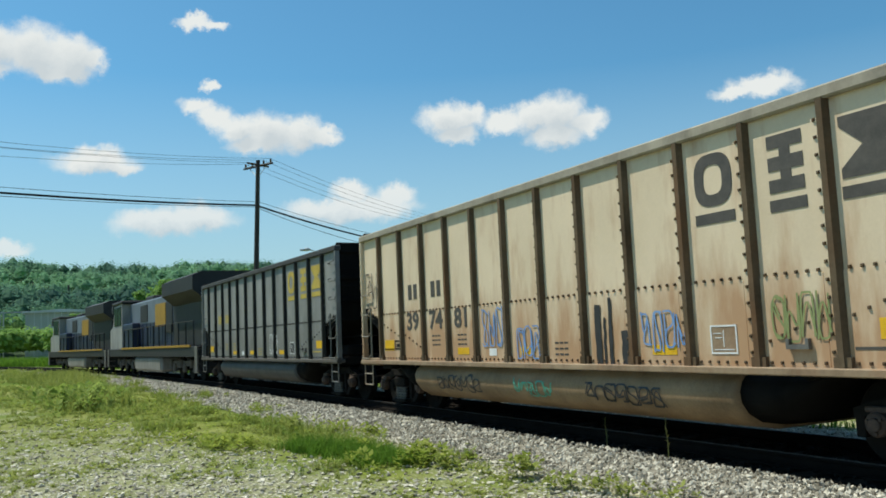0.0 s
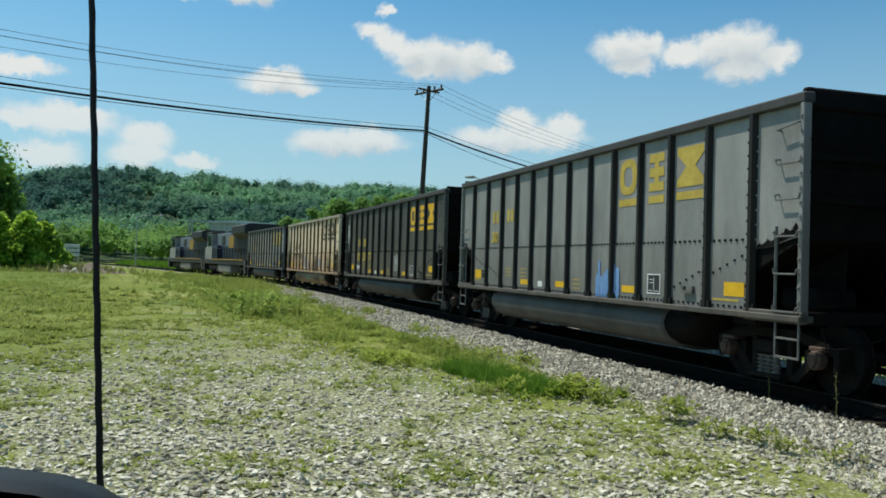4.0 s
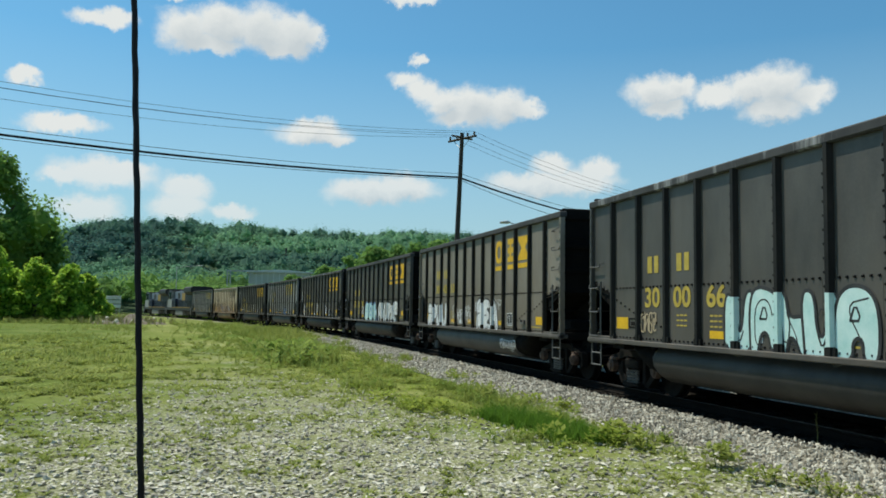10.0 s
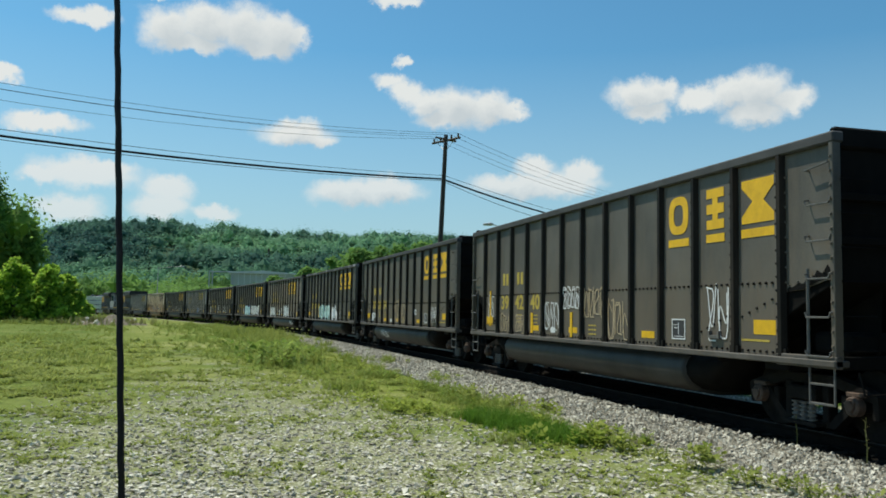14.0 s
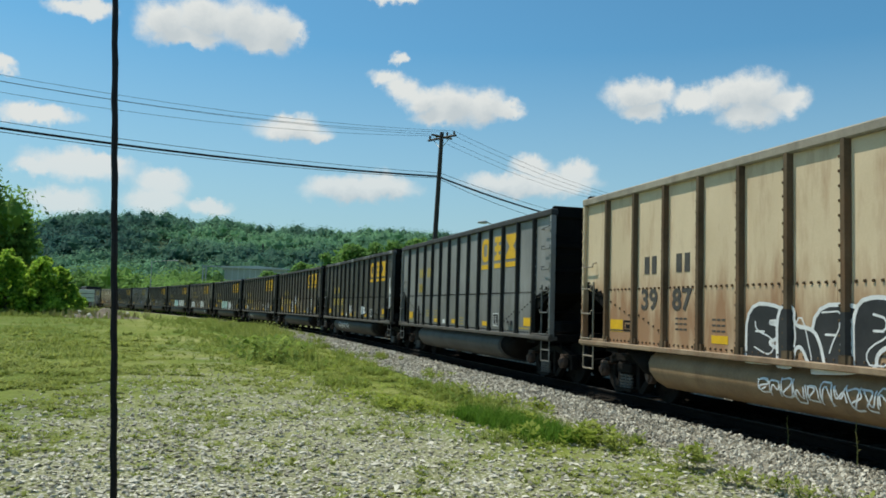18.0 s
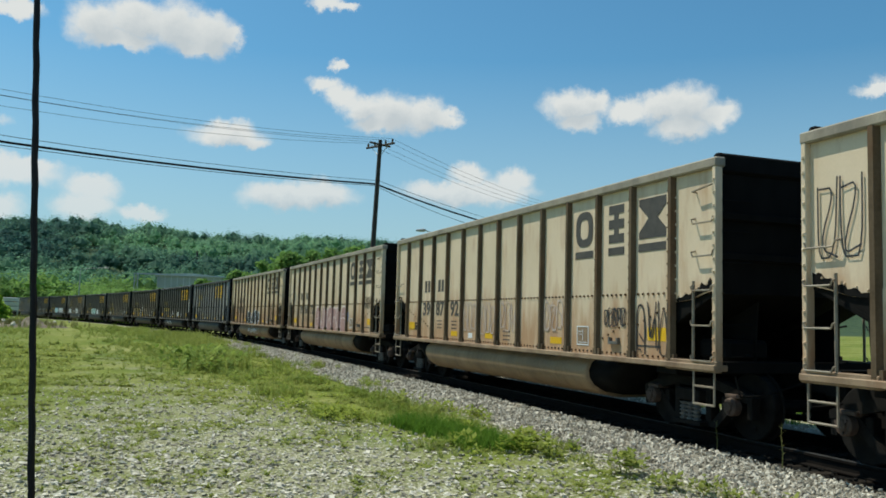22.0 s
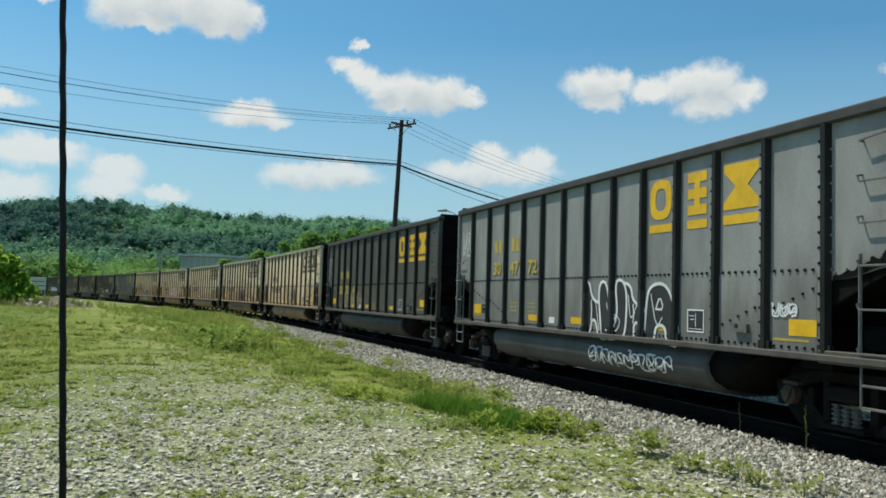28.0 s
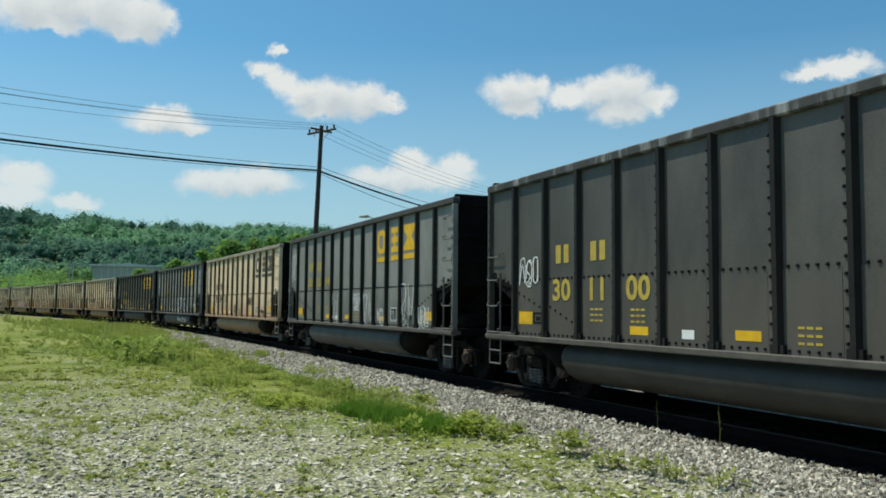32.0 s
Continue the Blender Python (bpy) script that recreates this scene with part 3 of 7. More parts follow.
def ground_material():
    m = bpy.data.materials.new("weedy_gravel_ground")
    m.use_nodes = True
    n, lk = m.node_tree.nodes, m.node_tree.links
    p = n["Principled BSDF"]
    p.inputs["Roughness"].default_value = 0.95
    p.inputs["Specular IOR Level"].default_value = 0.1
    co = n.new("ShaderNodeTexCoord")
    at = n.new("ShaderNodeVertexColor")
    at.layer_name = "cover"
    sep = n.new("ShaderNodeSeparateColor")
    lk.new(at.outputs["Color"], sep.inputs[0])

    def cells(scale):
        v = n.new("ShaderNodeTexVoronoi")
        v.inputs["Scale"].default_value = scale
        lk.new(co.outputs["Object"], v.inputs["Vector"])
        return v

    def noise_at(scale, detail=5, rough=0.6):
        t = n.new("ShaderNodeTexNoise")
        t.inputs["Scale"].default_value, t.inputs["Detail"].default_value, t.inputs["Roughness"].default_value = scale, detail, rough
        lk.new(co.outputs["Object"], t.inputs["Vector"])
        return t.outputs["Fac"]

    def ramp(value, *stops):
        r = n.new("ShaderNodeValToRGB")
        while len(r.color_ramp.elements) < len(stops):
            r.color_ramp.elements.new(0.5)
        for e, (pos, c) in zip(r.color_ramp.elements, stops):
            e.position, e.color = pos, (*c, 1)
        lk.new(value, r.inputs[0])
        return r.outputs[0]

    def blend(f, a, b):
        x = n.new("ShaderNodeMix")
        x.data_type = "RGBA"
        lk.new(f, x.inputs["Factor"]), lk.new(a, x.inputs["A"]), lk.new(b, x.inputs["B"])
        return x.outputs["Result"]

    def maths(op, a, b):
        x = n.new("ShaderNodeMath")
        x.operation = op
        for i, v in enumerate((a, b)):
            if isinstance(v, (int, float)):
                x.inputs[i].default_value = v
            else:
                lk.new(v, x.inputs[i])
        return x.outputs[0]

    stones = cells(21)
    bits = n.new("ShaderNodeSeparateColor")
    lk.new(stones.outputs["Color"], bits.inputs[0])
    gravel = ramp(bits.outputs["Red"], (0.0, (0.19, 0.183, 0.125)), (0.35, (0.40, 0.387, 0.28)), (0.7, (0.58, 0.558, 0.435)), (1.0, (0.76, 0.73, 0.59)))
    gaps = n.new("ShaderNodeMapRange")
    gaps.inputs["From Min"].default_value, gaps.inputs["From Max"].default_value = 0.25, 0.6
    lk.new(stones.outputs["Distance"], gaps.inputs["Value"])
    soil = ramp(noise_at(8), (0.3, (0.13, 0.138, 0.065)), (0.7, (0.27, 0.272, 0.14)))
    gravel = blend(gaps.outputs[0], gravel, soil)
    grass = ramp(noise_at(0.16, 7, 0.62), (0.34, (0.11, 0.165, 0.024)), (0.5, (0.19, 0.22, 0.048)), (0.64, (0.275, 0.285, 0.10)))
    rank = ramp(noise_at(0.3, 7, 0.62), (0.36, (0.085, 0.135, 0.02)), (0.52, (0.135, 0.18, 0.034)), (0.66, (0.21, 0.225, 0.07)))
    grass = blend(sep.outputs["Blue"], grass, rank)
    tufts = ramp(noise_at(2.2, 9, 0.8), (0.3, (0.6, 0.6, 0.6)), (0.7, (1.3, 1.3, 1.3)))
    mul = n.new("ShaderNodeMix")
    mul.data_type, mul.blend_type = "RGBA", "MULTIPLY"
    mul.inputs["Factor"].default_value = 1.0
    lk.new(grass, mul.inputs["A"]), lk.new(tufts, mul.inputs["B"])
    patch = maths("ADD", maths("MULTIPLY", noise_at(0.7, 7, 0.65), 1.35), maths("MULTIPLY", noise_at(5, 6, 0.75), 0.65))
    green = n.new("ShaderNodeMapRange")
    green.inputs["From Min"].default_value, green.inputs["From Max"].default_value = -0.14, 0.22
    lk.new(maths("SUBTRACT", maths("ADD", sep.outputs["Red"], patch), 1.53), green.inputs["Value"])
    litter = ramp(noise_at(0.2, 5), (0.3, (0.035, 0.062, 0.035)), (0.7, (0.065, 0.10, 0.05)))
    lk.new(blend(sep.outputs["Green"], blend(green.outputs[0], gravel, mul.outputs["Result"]), litter), p.inputs["Base Color"])
    b = n.new("ShaderNodeBump")
    b.inputs["Strength"].default_value, b.inputs["Distance"].default_value = 0.8, 0.03
    lk.new(maths("SUBTRACT", noise_at(12, 6, 0.7), stones.outputs["Distance"]), b.inputs["Height"])
    lk.new(b.outputs[0], p.inputs["Normal"])
    return m


def strip_low(y):
    """The side of the weedy strip that faces the lot, as metres from the track's centre line."""
    return np.interp(y, (9, 10.5, 12, 14.3, 19.5, 25.6, 36), (-4.1, -4.95, -5.2, -5.85, -6.45, -7.8, -9.5))


def greenness(x, y):
    """How grassy the ground is: stones near the vehicle and beside the track, grass further out and to the left."""
    x, y = np.asarray(x, float), np.asarray(y, float)
    off = centre_off(x, y)
    g = 0.27 + 0.03 * np.clip(y - 6, -6, 4) + 0.026 * np.clip(y - 10, 0, 14) + 0.06 * np.clip(-x - 1.0, 0, 5) + 0.07 * np.clip(x - 1, 0, 4)
    g = np.maximum(g, 0.95 * np.clip((off - strip_low(y)) / 0.9, 0, 1) * np.clip((-2.9 - off) / 0.5, 0, 1) * np.clip((y - 8.5) / 3, 0, 1))
    g = g + 0.22 * np.clip((-x - 2.5) / 3, 0, 1) * np.clip((y - 9) / 8, 0, 1)
    g = np.where(y > 30, np.maximum(g, 0.8), g)
    lane = np.exp(-((off + 9.5 + y * 0.02) / 1.8) ** 2) * np.clip((y - 16) / 20, 0, 1) * 0.16
    g = g - lane
    stony = np.clip((off + 3.3) / 0.5, 0, 1) * np.clip((3.4 - off) / 0.6, 0, 1)
    g = g * (1 - stony) - stony * 0.4
    return np.clip(g, 0, 1)


def build_ground():
    xs = np.concatenate([-np.geomspace(1200, 26, 26), np.arange(-25, 22, 0.75), np.geomspace(22, 1200, 26)])
    ys = np.concatenate([-np.geomspace(900, 32, 16), np.arange(-30, 60, 1.0), np.arange(60, 200, 4.0), np.geomspace(200, 1600, 40)])
    gx, gy = np.meshgrid(xs, ys)
    gz = land(gx, gy)
    v = np.stack([gx, gy, gz], -1).reshape(-1, 3)
    w = len(xs)
    i = (np.arange(len(ys) - 1)[:, None] * w + np.arange(w - 1)[None]).ravel()
    me = joined("ground", v, np.stack([i, i + 1, i + w + 1, i + w], 1), ground_material())
    layer = me.color_attributes.new("cover", "FLOAT_COLOR", "POINT")
    g = greenness(gx, gy).ravel()
    layer.data.foreach_set("color", np.stack([g, np.clip((gy.ravel() - 215) / 30, 0, 1), np.clip((-gx.ravel() - 0.12 * gy.ravel()) / 4, 0, 1), np.ones_like(g)], 1).ravel())
    for f in me.polygons:
        f.use_smooth = True
    tagged(new("ground", me), "weedy gravel lot that turns into rough grass beside the track", "ground", kind="structure")


build_ground()


def scatter(name, base_v, base_f, places, scales, material, label, category, tilt=math.pi, squash=None, seed=1):
    """Many copies of small bases (lists of vertex arrays with the same faces) joined into one mesh."""
    rng = np.random.default_rng(seed)
    n, k = len(places), len(base_v[0])
    pick = rng.integers(0, len(base_v), n)
    v = np.stack(base_v)[pick] * scales[:, None, :]
    a, b, c = rng.uniform(-tilt, tilt, n), rng.uniform(-tilt, tilt, n), rng.uniform(0, 2 * math.pi, n)
    def turn(v, ang, i, j):
        ca, sa = np.cos(ang)[:, None], np.sin(ang)[:, None]
        p, q = v[:, :, i].copy(), v[:, :, j].copy()
        v[:, :, i], v[:, :, j] = ca * p - sa * q, sa * p + ca * q
    turn(v, a, 1, 2), turn(v, b, 0, 2), turn(v, c, 0, 1)
    if squash:
        v[:, :, 2] *= squash
    v = v + np.asarray(places)[:, None, :]
    f = np.asarray(base_f)[None] + (np.arange(n) * k)[:, None, None]
    ob = new(name, joined(name, v.reshape(-1, 3), f.reshape(-1, len(base_f[0])), material))
    return tagged(ob, label, category, kind="stuff")


def shard_bases(count=14, seed=14):
    """Angular flat chips of crushed stone."""
    rng = np.random.default_rng(seed)
    v = np.array([(1, 0, 0), (0, 1, 0), (-1, 0, 0), (0, -1, 0), (0, 0, 0.75), (0, 0, -0.75)], float)
    f = [(0, 1, 4), (1, 2, 4), (2, 3, 4), (3, 0, 4), (1, 0, 5), (2, 1, 5), (3, 2, 5), (0, 3, 5)]
    return [(v + rng.uniform(-0.35, 0.35, v.shape)) * rng.uniform(0.6, 1.15, (1, 3)) for _ in range(count)], f


def stone_bases(count=8, seed=4):
    rng = np.random.default_rng(seed)
    bm = bmesh.new()
    bmesh.ops.create_icosphere(bm, subdivisions=1, radius=1)
    v = np.array([x.co[:] for x in bm.verts])
    f = [[x.index for x in y.verts] for y in bm.faces]
    bm.free()
    return [v * rng.uniform(0.6, 1.25, (len(v), 1)) * rng.uniform(0.65, 1.1, (1, 3)) for _ in range(count)], f


def build_stones():
    rng = np.random.default_rng(8)
    bases, f = shard_bases()
    # ballast along the track, thicker where it is near
    n = 44000
    s = 1.5 + 62 * rng.random(n) ** 1.7
    off = rng.uniform(-3.5, -1.22, n)
    far = rng.random(n) < 0.1
    off[far] = rng.uniform(1.4, 3.2, far.sum())
    pts = np.array([along(a, b)[:2] for a, b in zip(s, off)])
    size = rng.uniform(0.015, 0.040, n) * (1 + np.clip((s - 12) / 40, 0, 1.0))
    z = np.interp(abs(off), [1.2, 1.42, 2.0, 3.1, 3.5], [0.05, 0.055, 0.05, -0.02, 0.0]) + size * 0.3
    scatter("ballast_stones", bases, f, np.c_[pts, z], np.repeat(size[:, None], 3, 1), BALLAST, "pale grey crushed ballast stones along the track bed", "ballast", seed=2)
    # stones between the rails, blackened to hold the shade under the train
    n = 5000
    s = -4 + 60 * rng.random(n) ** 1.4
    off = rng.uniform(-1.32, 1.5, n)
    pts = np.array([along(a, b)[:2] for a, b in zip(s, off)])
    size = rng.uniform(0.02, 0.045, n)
    scatter("coal_strewn_stones", bases, f, np.c_[pts, np.full(n, RAIL - 0.15)], np.repeat(size[:, None], 3, 1), SHADED_STONE, "black stones between the rails, coal dust and shade in their colour", "ballast", seed=12)
    # loose gravel of the lot
    n = 90000
    y = 4.4 + 19 * rng.random(n) ** 1.5
    x = rng.uniform(-1, 1, n) * (2.2 + 0.42 * y)
    keep = (centre_off(x, y) < -2.9) & (rng.random(n) > greenness(x, y) * 1.12)
    x, y = x[keep], y[keep]
    size = 0.012 + 0.040 * rng.random(len(x)) ** 2.0
    scatter("lot_gravel", bases, f, np.c_[x, y, land(x, y) + size * 0.3], np.repeat(size[:, None], 3, 1), STONE, "loose pale gravel scattered over the lot", "gravel", squash=0.55, seed=3)


def blade_bases(count=6, blades=9, height=1.0, lean=0.45, width=0.05, seed=5):
    """Tufts of thin bent blades, unit high."""
    rng = np.random.default_rng(seed)
    out, faces = [], []
    for c in range(count):
        v = []
        for b in range(blades):
            a = rng.uniform(0, 2 * math.pi)
            root = rng.normal(0, 0.13, 2)
            h, l = height * rng.uniform(0.5, 1.0), lean * rng.uniform(0.2, 1.0)
            d, e = np.array([math.cos(a), math.sin(a)]), np.array([-math.sin(a), math.cos(a)])
            for q, wd in ((0, 1.0), (0.55, 0.8)):
                for sgn in (-1, 1):
                    p = root + d * l * q * q + e * sgn * width * wd
                    v.append((p[0], p[1], h * q))
            tip = root + d * l
            v.append((tip[0], tip[1], h))
            if c == 0:
                k = b * 5
                faces += [(k, k + 1, k + 3), (k, k + 3, k + 2), (k + 2, k + 3, k + 4)]
        out.append(np.array(v))
    return out, faces


def leaf_bases(count=6, leaves=12, seed=9):
    """Broad-leaved weeds, unit high: a few stems set with leaves."""
    rng = np.random.default_rng(seed)
    out, faces = [], []
    for c in range(count):
        v = []
        for b in range(leaves):
            a, t = rng.uniform(0, 2 * math.pi), rng.uniform(0.15, 1.0)
            c0 = np.array([math.cos(a) * 0.12, math.sin(a) * 0.12, t * 0.85])
            d = np.array([math.cos(a), math.sin(a), rng.uniform(-0.1, 0.7)])
            e = np.array([-math.sin(a), math.cos(a), 0]) * rng.uniform(0.07, 0.14)
            ln = rng.uniform(0.25, 0.45)
            v += [c0, c0 + d * ln * 0.5 + e, c0 + d * ln, c0 + d * ln * 0.5 - e]
            if c == 0:
                faces += [(b * 4, b * 4 + 1, b * 4 + 2), (b * 4, b * 4 + 2, b * 4 + 3)]
        out.append(np.array(v))
    return out, faces


def build_grass():
    rng = np.random.default_rng(21)
    # weedy strip at the foot of the ballast: thin and low near the lot, taller further along
    fine, ff = blade_bases(6, 12, 1.0, 0.6, 0.028, 15)
    n = 15000
    s = 10.6 + 75 * rng.random(n) ** 1.25
    low, high = strip_low(s), np.interp(s, (9, 30, 55), (-3.2, -2.9, -2.3))
    off = low + (high - low) * np.clip(rng.normal(0.56, 0.30, n), -0.25, 1.06)
    lumps = np.array([noise.noise((a * 0.55, b * 0.9, 3)) + 0.6 * noise.noise((a * 1.7, b * 2.3, 8)) for a, b in zip(s, off)])
    keep = rng.random(n) < np.clip(0.12 + 1.7 * lumps, 0.02, 1)
    s, off, lumps = s[keep], off[keep], lumps[keep]
    pts = np.array([along(a, b)[:2] for a, b in zip(s, off)])
    h = rng.uniform(0.04, 0.23, len(s)) * (0.8 + 1.1 * np.clip(lumps, -0.4, 0.8)) * (0.7 + 0.9 * np.clip((s - 11) / 32, 0, 1))
    sc = np.c_[h, h, h]
    scatter("weed_strip", fine, ff, np.c_[pts, land(pts[:, 0], pts[:, 1])], sc, BLADE, "uneven strip of tall grass and weeds along the ballast", "grass", tilt=0.2, seed=4)
    broad, bf = leaf_bases(6, 10, 19)
    pick = lumps > 0.16
    h = np.r_[rng.uniform(0.06, 0.24, pick.sum()) * (0.8 + 0.6 * np.clip((s[pick] - 11) / 30, 0, 1)), rng.uniform(0.3, 0.85, 220)]
    q = np.vstack([pts[pick], np.c_[rng.normal(0.9, 0.5, 220), rng.normal(28.8, 1.5, 220)]])
    scatter("strip_weeds", broad, bf, np.c_[q, land(q[:, 0], q[:, 1])], np.c_[h * 0.8, h * 0.8, h], WEED_LEAF, "low broad-leaved weeds growing through the grass strip", "weeds", tilt=0.2, seed=24)
    # the lush patch
    n = 1900
    f = rng.random(n)
    px, py = 3.82 + 0.42 * f + rng.normal(0, 0.20, n), 13.7 - 2.7 * f + rng.normal(0, 0.2, n)
    h = rng.uniform(0.06, 0.24, n)
    scatter("lush_grass_patch", fine, ff, np.c_[px, py, land(px, py)], np.c_[h, h, h], LUSH, "dense patch of dark green grass at the ballast edge", "grass", tilt=0.2, seed=5)
    # short grass of the lot and the meadow
    n = 62000
    y = 6.5 + 42 * rng.random(n) ** 1.6
    x = -28 + rng.random(n) * 36
    x = np.where(y < 25, -7 + (x + 28) / 36 * 14, x)
    patchy = np.array([noise.noise((a * 0.9, b * 0.9, 7)) for a, b in zip(x, y)])
    keep = (centre_off(x, y) < -3.4) & (rng.random(n) < greenness(x, y) ** 1.3 * np.clip(0.38 + 2.0 * patchy, 0.03, 1) * np.clip((48 - y) / 25, 0, 1))
    x, y = x[keep], y[keep]
    h = (0.018 + 0.085 * rng.random(len(x)) ** 2.2) * (1 + 1.6 * np.clip((y - 12) / 35, 0, 1.0)) * (1 + 0.7 * np.clip((-x - 2) / 4, 0, 1))
    low, lf = blade_bases(6, 11, 1.0, 1.3, 0.09, 6)
    scatter("meadow_grass", low, lf, np.c_[x, y, land(x, y)], np.c_[h * 1.6, h * 1.6, h * 0.7], BLADE, "short rough grass growing through the gravel", "grass", tilt=0.2, seed=6)
    # tall weeds far along the strip
    n = 1000
    s = 54 + 6 * rng.normal(0, 1, n)
    off = -4.4 + rng.normal(0, 0.9, n)
    pts = np.vstack([np.array([along(a, b)[:2] for a, b in zip(s, off)]), np.c_[rng.normal(0.9, 0.55, 160), rng.normal(28.8, 1.5, 160)]])
    h = np.r_[rng.uniform(0.25, 0.8, n) * np.exp(-((s - 55) / 10) ** 2), rng.uniform(0.3, 0.8, 160)]
    scatter("tall_weeds", fine, ff, np.c_[pts, land(pts[:, 0], pts[:, 1])], np.c_[h * 0.8, h * 0.8, h], BLADE, "tall clumps of weeds standing beside the track", "weeds", tilt=0.15, seed=7)
    # rough meadow on the side of the bushes
    n = 4500
    y = 26 + 54 * rng.random(n) ** 0.8
    x = -y * np.tan(np.radians(7.5 + 14 * rng.random(n) ** 0.8))
    lumps = np.array([noise.noise((a * 0.22, b * 0.12, 5)) for a, b in zip(x, y)])
    keep = rng.random(n) < np.clip(0.45 + 1.5 * lumps, 0.05, 1)
    x, y, lumps = x[keep], y[keep], lumps[keep]
    h = rng.uniform(0.08, 0.32, len(x)) * (0.8 + lumps)
    scatter("rough_meadow", fine, ff, np.c_[x, y, land(x, y)], np.c_[h * 1.3, h * 1.3, h], BLADE, "rough tussocky meadow beside the bushes", "grass", tilt=0.25, seed=18)
    # low grass on the far shoulder of the track
    n = 2600
    s, off = rng.uniform(2, 70, n), rng.uniform(2.7, 7.5, n)
    pts = np.array([along(a, b)[:2] for a, b in zip(s, off)])
    h = rng.uniform(0.10, 0.34, n)
    scatter("far_shoulder_grass", fine, ff, np.c_[pts, land(pts[:, 0], pts[:, 1])], np.c_[h * 1.4, h * 1.4, h], BLADE_DARK, "green grass on the far shoulder of the track", "grass", tilt=0.25, seed=20)
    # rank growth on the far side of the track
    n = 2400
    s = rng.uniform(70, 190, n)
    off = rng.uniform(3.8, 8.5, n)
    pts = np.array([along(a, b)[:2] for a, b in zip(s, off)])
    h = rng.uniform(0.5, 1.5, n)
    scatter("trackside_weeds", fine, ff, np.c_[pts, land(pts[:, 0], pts[:, 1])], np.c_[h, h, h], BLADE_DARK, "rank green growth along the far side of the track", "weeds", tilt=0.25, seed=19)
    # rough growth in front of the bushes
    n = 1500
    x, y = rng.uniform(-38, -13, n), 74 + 14 * rng.random(n) ** 0.6
    h = rng.uniform(0.3, 1.1, n) * np.clip((y - 70) / 14, 0.3, 1.2)
    scatter("meadow_edge_weeds", fine, ff, np.c_[x, y, land(x, y)], np.c_[h, h, h], BLADE, "tall rough weeds in front of the bushes", "weeds", tilt=0.25, seed=17)
    leaves, lf = leaf_bases()
    n = 320
    s = 9.5 + 34 * rng.random(n) ** 1.2
    off = strip_low(s) * 0.5 - 1.75 + rng.normal(0, 0.22, n) * (-strip_low(s) - 2.5)
    spots = [(2.7, 14.6, 0.42, 90), (2.2, 16.2, 0.5, 26), (4.5, 10.6, 0.24, 34), (4.85, 11.0, 0.2, 12), (0.8, 28.4, 0.8, 40), (3.3, 25.5, 0.7, 26), (4.9, 21.7, 0.35, 26), (4.95, 15.7, 0.25, 26), (5.1, 14.4, 0.22, 26), (4.6, 18.2, 0.4, 20)]
    keep = np.array([noise.noise((a * 0.6, b * 0.8, 11)) for a, b in zip(s, off)]) > -0.02
    pts = np.vstack([np.array([along(a, b)[:2] for a, b in zip(s[keep], off[keep])])] + [np.array([cx, cy]) + rng.normal(0, r, (m, 2)) * (0.5, 1.0) for cx, cy, r, m in spots])
    h = rng.uniform(0.08, 0.28, len(pts))
    scatter("yellow_weeds", leaves, lf, np.c_[pts, land(pts[:, 0], pts[:, 1])], np.c_[h, h, h], BLADE_YELLOW, "yellow-green weeds scattered in the grass strip", "weeds", tilt=0.15, seed=8)
    # two dry stalks that stand up beside the tie ends
    for px, py, hh in ((7.04, 8.62, 0.58), (7.17, 10.1, 0.44)):
        stalk = thing("dry_stalk", "tall thin dry weed stalk beside the tie ends", "weed", "dry stalks by the track", pose(px, py, 0.03))
        part("stem", rod(bmesh.new(), [(0, 0, -0.05), (0.01, 0.0, hh * 0.4), (-0.005, 0.01, hh * 0.75), (0.02, 0.02, hh)], [0.008, 0.007, 0.005, 0.003], 6), DRY, stalk)
        bm = bmesh.new()
        for k in range(7):
            z, a = hh * (0.35 + 0.09 * k), k * 2.4
            q = Vector((math.cos(a), math.sin(a), 0.8)) * 0.05
            t = Vector((-math.sin(a), math.cos(a), 0)) * 0.008
            bm.faces.new([bm.verts.new(Vector((0.004, 0.003, z)) + w) for w in (-t, t, q)])
        part("leaves", bm, DRY, stalk)
    # single broad-leaved weeds at the foot of the ballast
    for k, (px, py, hh) in enumerate([(5.05, 8.9, 0.36), (5.1, 7.95, 0.24), (5.35, 7.6, 0.26), (5.3, 7.2, 0.22), (4.75, 10.2, 0.28), (4.7, 11.0, 0.33), (5.5, 6.8, 0.2), (4.9, 9.5, 0.2), (4.2, 16.0, 0.4), (4.5, 14.0, 0.3)]):
        m = rng.integers(7, 13)
        q = rng.normal(0, 0.11, (m, 2)) + (px, py)
        h = hh * rng.uniform(0.55, 1.0, m)
        tuft = thing("weed_plant", "leafy green weed growing at the ballast edge", "weed", "weeds at the ballast edge", pose(px, py, float(land(px, py))))
        me = scatter("leaves", leaves, lf, np.c_[q - (px, py), np.zeros(m)], np.c_[h, h, h], BLADE, "", "", tilt=0.25, seed=30 + k)
        me.parent = tuft
        for key in ("category", "label", "kind"):
            if key in me:
                del me[key]
        bm = bmesh.new()
        for d in (-0.03, 0.03):
            rod(bm, [(d, 0, -0.02), (d * 2, 0.02, hh * 0.5), (d * 3, 0.03, hh * 0.85)], [0.006, 0.005, 0.003], 5)
        part("stem", bm, BLADE_DARK, tuft)


